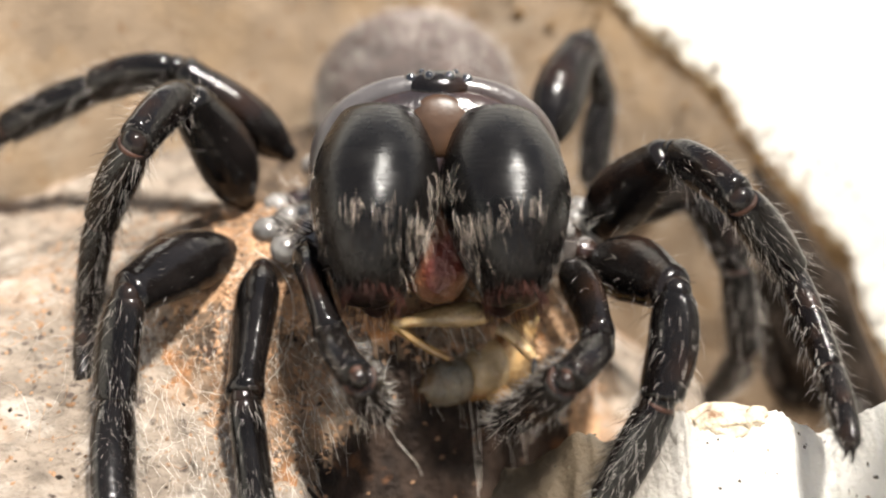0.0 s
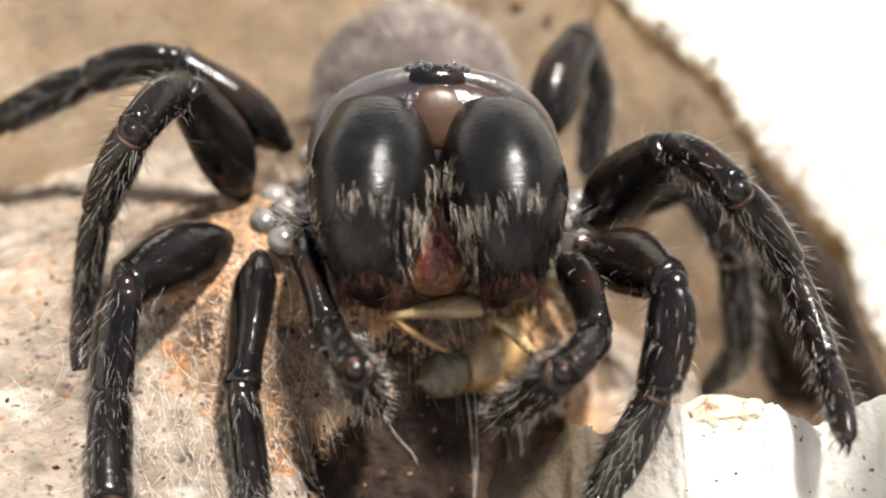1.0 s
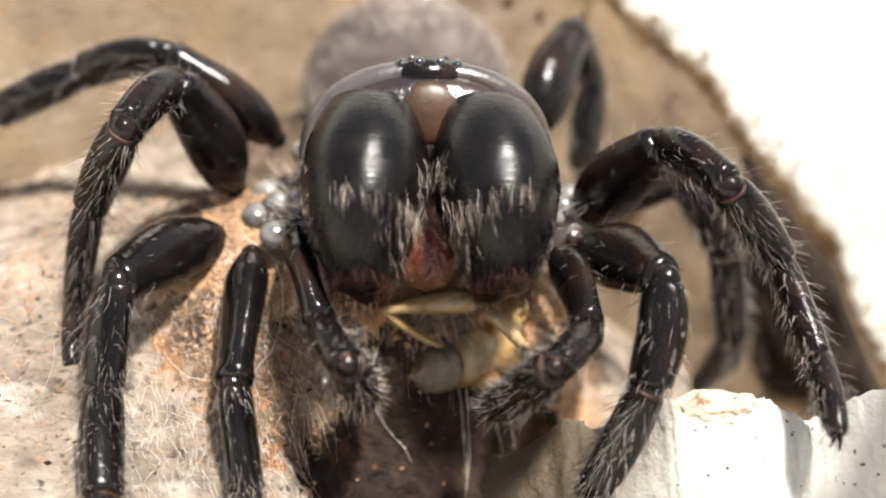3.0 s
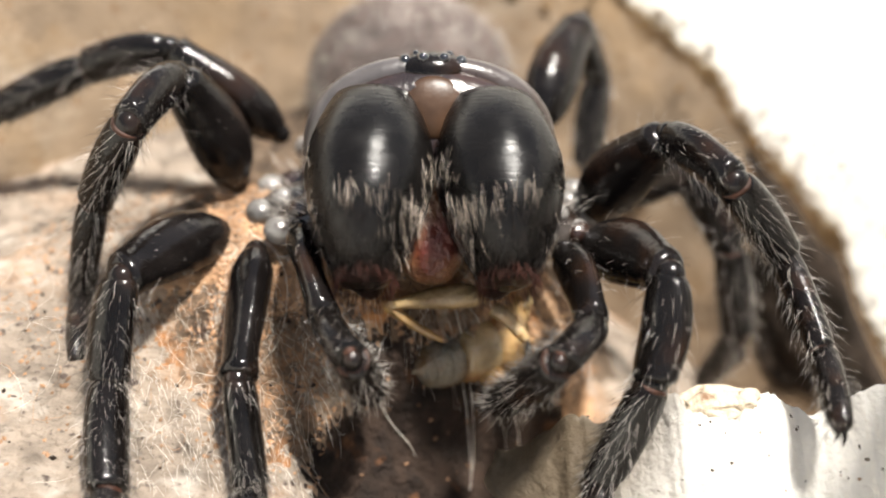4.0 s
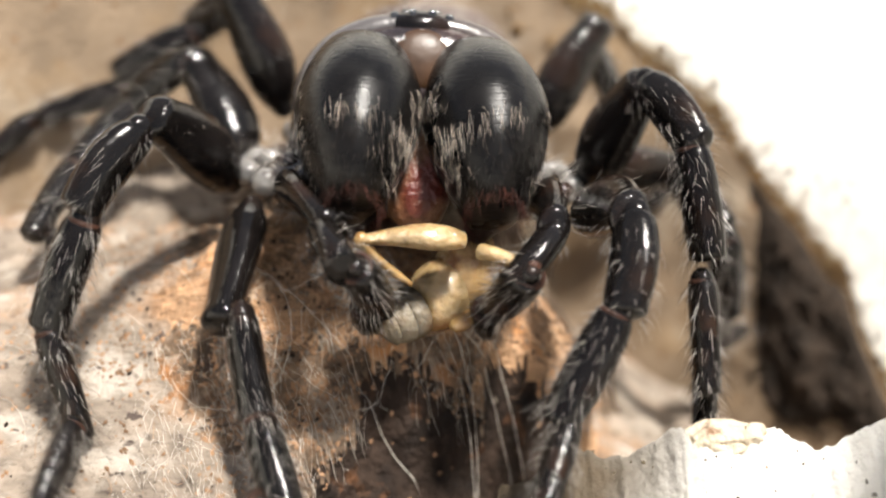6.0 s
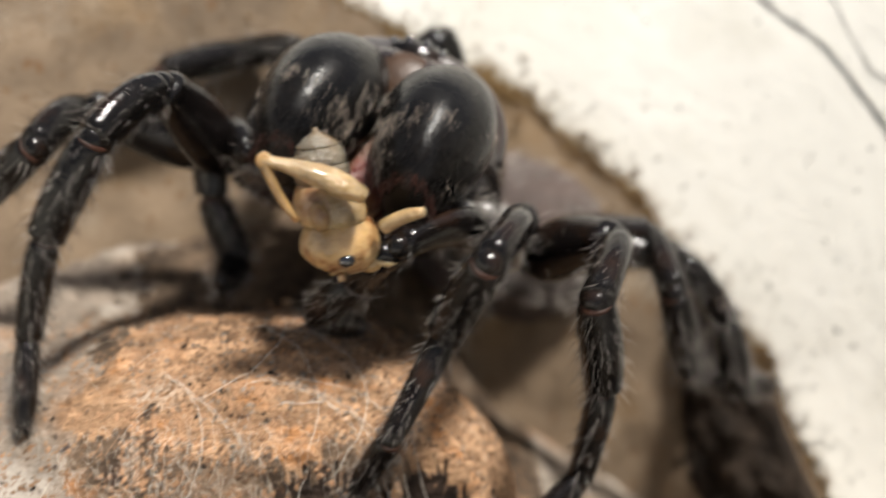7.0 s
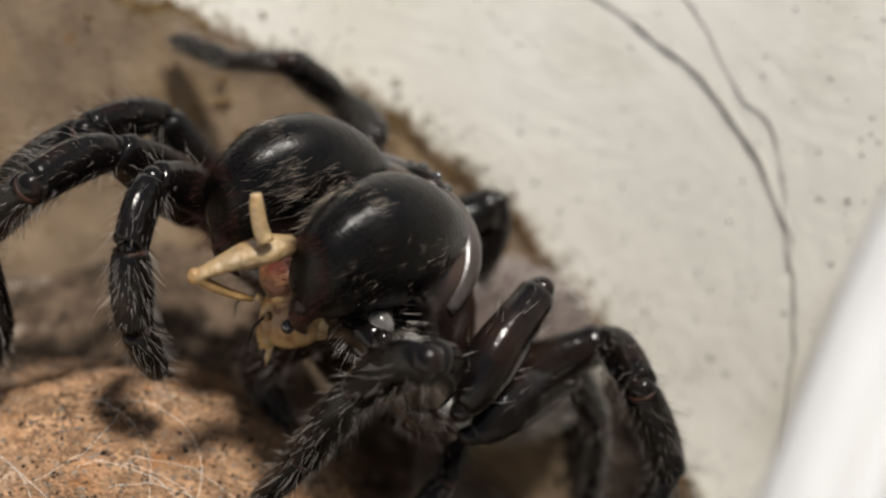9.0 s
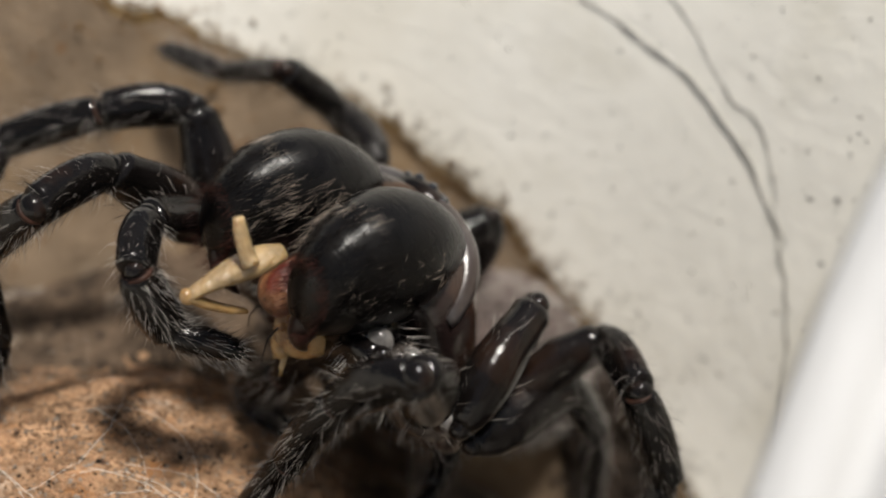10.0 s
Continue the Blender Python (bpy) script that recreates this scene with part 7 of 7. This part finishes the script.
    walk(SEGMENTS["L3"][3], [
        (0.00, place(15.94, 5.07, -8.84, -47.7, 29.1, -17.4)),
        (5.25, place(15.94, 5.07, -8.84, -47.7, 29.1, -17.4)),
        (5.50, place(16.12, 5.02, -8.99, -55.8, 42.1, -33.4)),
        (5.70, place(16.17, 4.98, -8.96, -54.1, 43.3, -33.9)),
        (6.07, place(16.30, 4.92, -7.45, -27.0, 37.2, -23.9)),
        (6.43, place(16.43, 4.86, -5.95, -3.7, 28.5, -18.7)),
        (6.80, place(16.56, 4.80, -4.44, 17.1, 18.8, -17.9)),
        (7.00, place(16.56, 4.80, -4.44, 17.1, 18.8, -17.9)),
        (7.50, place(16.56, 4.80, -4.44, 17.1, 18.8, -17.9)),
        (8.10, place(12.10, 0.28, -3.39, 29.1, 59.5, -5.0)),
        (8.23, place(11.58, 3.66, -1.34, -22.0, 68.1, -74.8)),
        (8.37, place(11.06, 7.04, 0.70, -56.7, 51.8, -128.6)),
        (8.50, place(10.54, 10.43, 2.74, -60.9, 28.7, -154.5)),
        (9.00, place(9.81, 12.06, 3.70, -58.2, 26.2, -142.6)),
        (9.50, place(9.26, 13.13, 3.37, -43.7, 8.8, -112.5)),
        (10.00, place(9.62, 12.90, 3.60, -48.3, 9.8, -112.8))])
    walk(SEGMENTS["L3"][4], [
        (0.00, place(15.29, 8.51, -11.81, 24.8, 35.4, -38.1)),
        (5.25, place(15.29, 8.51, -11.81, 24.8, 35.4, -38.1)),
        (5.50, place(15.42, 8.58, -11.82, 27.5, 42.4, -34.8)),
        (5.70, place(15.56, 8.64, -11.67, 29.2, 43.6, -35.4)),
        (6.80, place(18.32, 8.85, -3.16, 29.3, 53.1, -40.8)),
        (7.00, place(18.32, 8.85, -3.16, 29.3, 53.1, -40.8)),
        (7.50, place(18.32, 8.85, -3.16, 29.3, 53.1, -40.8)),
        (8.10, place(14.37, 4.11, -2.25, 33.2, 59.0, -5.0)),
        (8.23, place(14.00, 5.82, -1.76, 7.3, 50.4, -46.5)),
        (8.37, place(13.62, 7.53, -1.27, -2.9, 34.9, -73.7)),
        (8.50, place(13.25, 9.23, -0.79, -3.6, 17.8, -94.3)),
        (9.00, place(12.65, 11.19, 0.19, -14.3, 18.2, -118.0)),
        (9.50, place(12.51, 12.31, 0.23, -15.1, 18.2, -130.8)),
        (10.00, place(12.66, 12.25, 0.22, -14.0, 18.6, -131.7))])
    walk(SEGMENTS["L4"][0], [
        (0.00, place(5.80, 4.32, 1.55, 55.2, -12.0, -55.1)),
        (5.25, place(5.80, 4.32, 1.55, 55.2, -12.0, -55.1)),
        (5.50, place(6.00, 4.33, 0.61, 64.9, -13.0, -58.7)),
        (5.70, place(5.94, 4.22, 0.92, 72.7, -4.5, -60.7)),
        (6.07, place(6.70, 4.17, 0.70, 75.3, 30.6, -43.0)),
        (6.43, place(7.45, 4.12, 0.48, 101.3, 61.3, -6.3)),
        (6.80, place(8.20, 4.07, 0.26, 176.8, 59.7, 78.8)),
        (7.00, place(8.20, 4.07, 0.26, 176.8, 59.7, 78.8)),
        (7.50, place(8.20, 4.07, 0.26, 176.8, 59.7, 78.8)),
        (8.10, place(5.96, 4.44, 0.17, 133.4, 48.3, 5.2)),
        (8.50, place(6.11, 4.31, 0.41, 104.1, 31.6, -11.4)),
        (9.00, place(6.10, 4.31, 0.44, 104.6, 28.9, -10.8)),
        (9.50, place(6.05, 4.33, 0.38, 107.3, 28.4, -11.2)),
        (10.00, place(6.09, 4.29, 0.48, 107.4, 28.5, -11.9))])
    walk(SEGMENTS["L4"][1], [
        (0.00, place(8.14, 7.26, 6.61, -40.5, -21.1, -9.8)),
        (5.25, place(8.14, 7.26, 6.61, -40.5, -21.1, -9.8)),
        (5.50, place(7.61, 6.81, 6.17, -42.6, -27.8, 0.5)),
        (5.70, place(7.34, 5.55, 6.92, -40.7, -26.6, -9.1)),
        (6.07, place(9.71, 4.74, 4.76, -28.4, -8.8, -31.5)),
        (6.43, place(12.07, 3.94, 2.60, -23.5, 12.0, -49.9)),
        (6.80, place(14.44, 3.14, 0.44, -25.8, 33.1, -69.3)),
        (6.87, place(14.44, 3.14, 0.44, -35.6, 51.2, -83.6)),
        (6.93, place(14.44, 3.14, 0.44, -61.3, 65.4, -113.5)),
        (7.00, place(14.44, 3.14, 0.44, -110.6, 67.1, -166.7)),
        (7.50, place(14.44, 3.14, 0.44, -110.6, 67.1, -166.7)),
        (7.70, place(12.88, 2.24, 1.36, -90.6, 59.2, -162.4)),
        (7.90, place(11.31, 1.34, 2.29, -75.2, 51.1, -163.4)),
        (8.10, place(9.75, 0.44, 3.21, -61.7, 43.4, -167.2)),
        (8.50, place(8.95, 2.17, 5.61, -41.9, 47.0, -141.5)),
        (9.00, place(8.69, 2.20, 5.78, -39.2, 45.8, -143.5)),
        (9.50, place(8.50, 1.94, 5.67, -41.2, 47.5, -143.2)),
        (10.00, place(8.51, 1.85, 5.77, -41.4, 46.8, -144.2))])
    walk(SEGMENTS["L4"][2], [
        (0.00, place(9.66, 10.24, 4.07, -84.4, -1.9, 87.7)),
        (5.25, place(9.66, 10.24, 4.07, -84.4, -1.9, 87.7)),
        (5.50, place(8.91, 9.91, 3.65, -84.1, -12.0, 71.5)),
        (5.70, place(9.06, 8.50, 4.47, -66.9, -29.9, 30.1)),
        (6.07, place(11.91, 7.47, 2.62, -44.5, -10.8, -6.2)),
        (6.43, place(14.77, 6.44, 0.76, -36.7, 16.4, -34.1)),
        (6.80, place(17.62, 5.41, -1.09, -44.6, 43.9, -66.4)),
        (6.87, place(17.62, 5.41, -1.09, -60.9, 54.6, -87.7)),
        (6.93, place(17.62, 5.41, -1.09, -87.2, 59.6, -118.8)),
        (7.00, place(17.62, 5.41, -1.09, -114.9, 56.2, -151.2)),
        (7.50, place(17.62, 5.41, -1.09, -114.9, 56.2, -151.2)),
        (8.10, place(12.67, -0.93, 0.53, -134.0, 75.9, -155.9)),
        (8.50, place(12.50, 1.01, 3.70, -9.4, 57.3, -44.2)),
        (9.00, place(12.16, 0.71, 3.93, -5.8, 49.9, -31.4)),
        (9.50, place(12.03, 0.63, 3.80, -17.8, 56.5, -43.8)),
        (10.00, place(11.99, 0.48, 3.87, -16.6, 56.2, -44.3))])
    walk(SEGMENTS["L4"][3], [
        (0.00, place(9.20, 10.41, -0.61, -8.5, -14.8, -45.6)),
        (5.25, place(9.20, 10.41, -0.61, -8.5, -14.8, -45.6)),
        (5.50, place(8.76, 10.99, -0.92, -14.0, -15.4, -53.4)),
        (5.70, place(10.00, 11.17, 0.72, -34.9, -11.0, -49.0)),
        (6.07, place(13.26, 10.40, -0.67, -29.6, 21.3, -26.6)),
        (6.43, place(16.52, 9.63, -2.07, -5.0, 47.2, 9.7)),
        (6.80, place(19.78, 8.85, -3.47, 44.7, 49.1, 69.7)),
        (7.00, place(19.78, 8.85, -3.47, 44.7, 49.1, 69.7)),
        (7.50, place(19.78, 8.85, -3.47, 44.7, 49.1, 69.7)),
        (8.10, place(14.34, 3.39, -0.30, 9.6, 47.1, 5.4)),
        (8.23, place(14.65, 3.85, 0.90, -52.5, 76.6, -60.4)),
        (8.37, place(14.96, 4.32, 2.09, -130.5, 51.0, -142.1)),
        (8.50, place(15.27, 4.78, 3.28, -138.9, 13.5, -155.1)),
        (9.00, place(14.29, 4.89, 3.63, -138.4, 8.9, -170.2)),
        (9.50, place(14.26, 4.69, 3.01, -144.8, 8.1, -171.7)),
        (10.00, place(14.33, 4.48, 3.12, -145.0, 1.6, -175.5))])
    walk(SEGMENTS["L4"][4], [
        (0.00, place(12.57, 13.47, -1.27, 48.8, 1.7, -91.9)),
        (5.25, place(12.57, 13.47, -1.27, 48.8, 1.7, -91.9)),
        (5.50, place(12.51, 13.42, -1.99, 46.4, 6.4, -96.9)),
        (5.70, place(13.18, 13.27, -1.86, 33.2, 17.6, -101.6)),
        (6.07, place(14.64, 12.94, -1.69, 71.4, 24.1, -44.9)),
        (6.43, place(16.10, 12.61, -1.52, 98.4, -0.9, 3.3)),
        (6.80, place(17.56, 12.28, -1.35, 100.0, -37.0, 45.3)),
        (7.00, place(17.56, 12.28, -1.35, 102.6, -36.3, 40.8)),
        (7.50, place(17.56, 12.28, -1.35, 102.6, -36.3, 40.8)),
        (7.70, place(16.53, 10.84, -0.82, 82.1, -21.6, 34.4)),
        (7.90, place(15.50, 9.40, -0.30, 61.3, -9.8, 23.6)),
        (8.10, place(14.47, 7.96, 0.22, 39.2, -2.6, 9.5)),
        (8.50, place(14.45, 8.22, 0.34, 44.5, -2.3, 7.5)),
        (9.00, place(14.17, 8.36, 0.61, 38.2, -4.9, 7.8)),
        (9.50, place(14.09, 8.46, 0.38, 37.3, -5.9, 7.2)),
        (10.00, place(14.11, 8.25, 0.48, 34.3, -5.9, 6.7))])
    walk(cricket, [
        (0.00, place(2.39, -2.79, 8.94, 174.8, -13.5, -51.6)),
        (5.25, place(2.39, -2.79, 8.94, 174.8, -13.5, -51.6)),
        (5.50, place(2.40, -2.63, 10.13, 174.9, -14.0, -51.5)),
        (5.70, place(1.29, -2.46, 12.22, 174.9, -13.8, -51.5)),
        (6.00, place(0.73, -2.83, 14.48, -169.7, -15.5, -54.8)),
        (6.40, place(0.28, -1.70, 16.74, 123.3, -18.4, -61.6)),
        (6.80, place(0.17, -0.17, 18.32, 96.2, -23.1, -71.0)),
        (7.00, place(-0.92, 0.10, 19.46, 96.2, -24.0, -72.1)),
        (7.50, place(1.98, -1.78, 21.31, 94.5, -28.5, -71.6)),
        (7.80, place(3.43, -1.56, 21.27, 93.1, -29.9, -70.0)),
        (7.90, place(3.27, -1.09, 20.83, 68.5, -21.7, -66.5)),
        (8.00, place(3.13, -0.84, 20.72, 43.5, -15.2, -65.9)),
        (8.20, place(3.16, 0.02, 20.68, 43.1, -15.3, -65.6)),
        (8.50, place(2.97, 2.14, 19.15, -5.5, -11.0, -72.8)),
        (9.00, place(4.37, 1.91, 18.77, -4.8, -10.1, -73.9)),
        (9.50, place(5.52, 1.70, 18.57, -5.7, -10.0, -73.4)),
        (10.00, place(5.28, 1.61, 18.78, -5.2, -9.8, -74.4))])
    walk(PREY_LIMBS["hind"], [
        (0.00, place(1.64, 1.75, -3.45, -2.5, -172.7, 37.6)),
        (5.25, place(1.64, 1.75, -3.45, -2.5, -172.7, 37.6)),
        (5.50, place(1.70, 1.75, -3.35, -1.9, -172.6, 34.2)),
        (5.70, place(1.81, 1.76, -3.15, 0.4, -172.5, 31.2)),
        (6.00, place(1.94, 0.45, -2.81, 22.2, -168.9, 23.0)),
        (6.40, place(1.90, 1.58, -0.81, -35.6, 166.2, 11.1)),
        (6.80, place(2.36, 1.93, -0.77, -60.0, 169.5, -3.8)),
        (7.00, place(2.30, 1.97, -0.96, -55.5, 168.6, -3.4)),
        (7.50, place(2.04, 1.52, -1.10, -29.6, 163.3, 0.5)),
        (7.80, place(1.43, 2.18, -1.53, -42.8, 165.4, -3.2)),
        (7.90, place(0.99, 3.03, -0.51, -69.8, 170.9, -5.5)),
        (8.00, place(-0.55, 2.90, 0.56, 80.6, 6.0, 175.9)),
        (8.20, place(0.27, 3.04, 0.76, 70.0, 4.1, 176.2)),
        (8.50, place(2.04, 0.59, 4.41, 4.1, 2.5, -172.8)),
        (9.00, place(1.63, -0.14, 4.28, -4.4, 2.2, -167.6)),
        (9.50, place(1.48, -0.91, 4.50, -9.1, 2.4, -164.8)),
        (10.00, place(1.44, -1.13, 4.45, -9.6, 2.4, -164.3))])
    walk(PREY_LIMBS["fore"], [
        (0.00, place(2.25, 1.90, -3.16, 141.9, 10.8, 61.2)),
        (5.25, place(2.25, 1.90, -3.16, 141.9, 10.8, 61.2)),
        (5.50, place(2.40, 1.68, -3.16, 150.0, 13.3, 64.5)),
        (5.70, place(2.50, 1.68, -2.98, 155.9, 15.7, 68.7)),
        (6.00, place(2.71, 0.36, -2.48, 161.3, 26.8, 61.6)),
        (6.40, place(2.77, 1.09, -0.91, -143.2, -33.7, 48.1)),
        (6.80, place(1.70, 0.62, -0.92, -95.3, -56.7, 20.2)),
        (7.00, place(1.62, 0.42, -1.57, -90.6, -45.3, 18.8)),
        (7.50, place(1.05, 1.01, -0.91, -97.6, -23.9, 18.5)),
        (7.80, place(1.08, 1.13, -1.13, -87.4, -25.3, 18.7)),
        (7.90, place(1.06, 2.67, -0.44, -8.8, -43.9, 8.6)),
        (8.00, place(0.07, 3.15, 1.02, 72.1, -30.7, -40.6)),
        (8.20, place(0.96, 3.11, 1.51, 75.2, -38.4, -37.4)),
        (8.50, place(2.75, -0.29, 5.15, 105.7, -11.0, -48.1)),
        (9.00, place(2.49, -1.36, 4.99, 107.4, -10.1, -47.9)),
        (9.50, place(2.54, -2.40, 4.77, 108.5, -8.5, -47.3)),
        (10.00, place(2.54, -2.51, 4.72, 109.8, -7.7, -47.1))])
    walk(abdomen, [
        (0.00, place(0.00, 8.60, 0.60, 28.5, -0.5, 0.9)),
        (5.25, place(0.00, 8.60, 0.60, 28.5, -0.5, 0.9)),
        (5.50, place(0.00, 8.60, 0.60, 33.9, -4.2, 6.2)),
        (5.70, place(0.00, 8.60, 0.60, 41.3, -2.5, 2.8)),
        (6.80, place(0.00, 8.60, 0.60, 15.3, 16.9, -46.8)),
        (7.00, place(0.00, 8.60, 0.60, 15.3, 16.9, -46.8)),
        (7.50, place(0.00, 8.60, 0.60, 15.3, 16.9, -46.8)),
        (8.10, place(0.00, 8.60, 0.60, 57.2, -3.8, 2.4)),
        (8.50, place(0.00, 8.60, 0.60, 54.9, 9.5, -6.6)),
        (9.00, place(0.00, 8.60, 0.60, 58.8, -1.2, 0.7)),
        (9.50, place(0.00, 8.60, 0.60, 49.8, -5.5, 4.6)),
        (10.00, place(0.00, 8.60, 0.60, 52.3, -2.4, 1.9))])


motions()
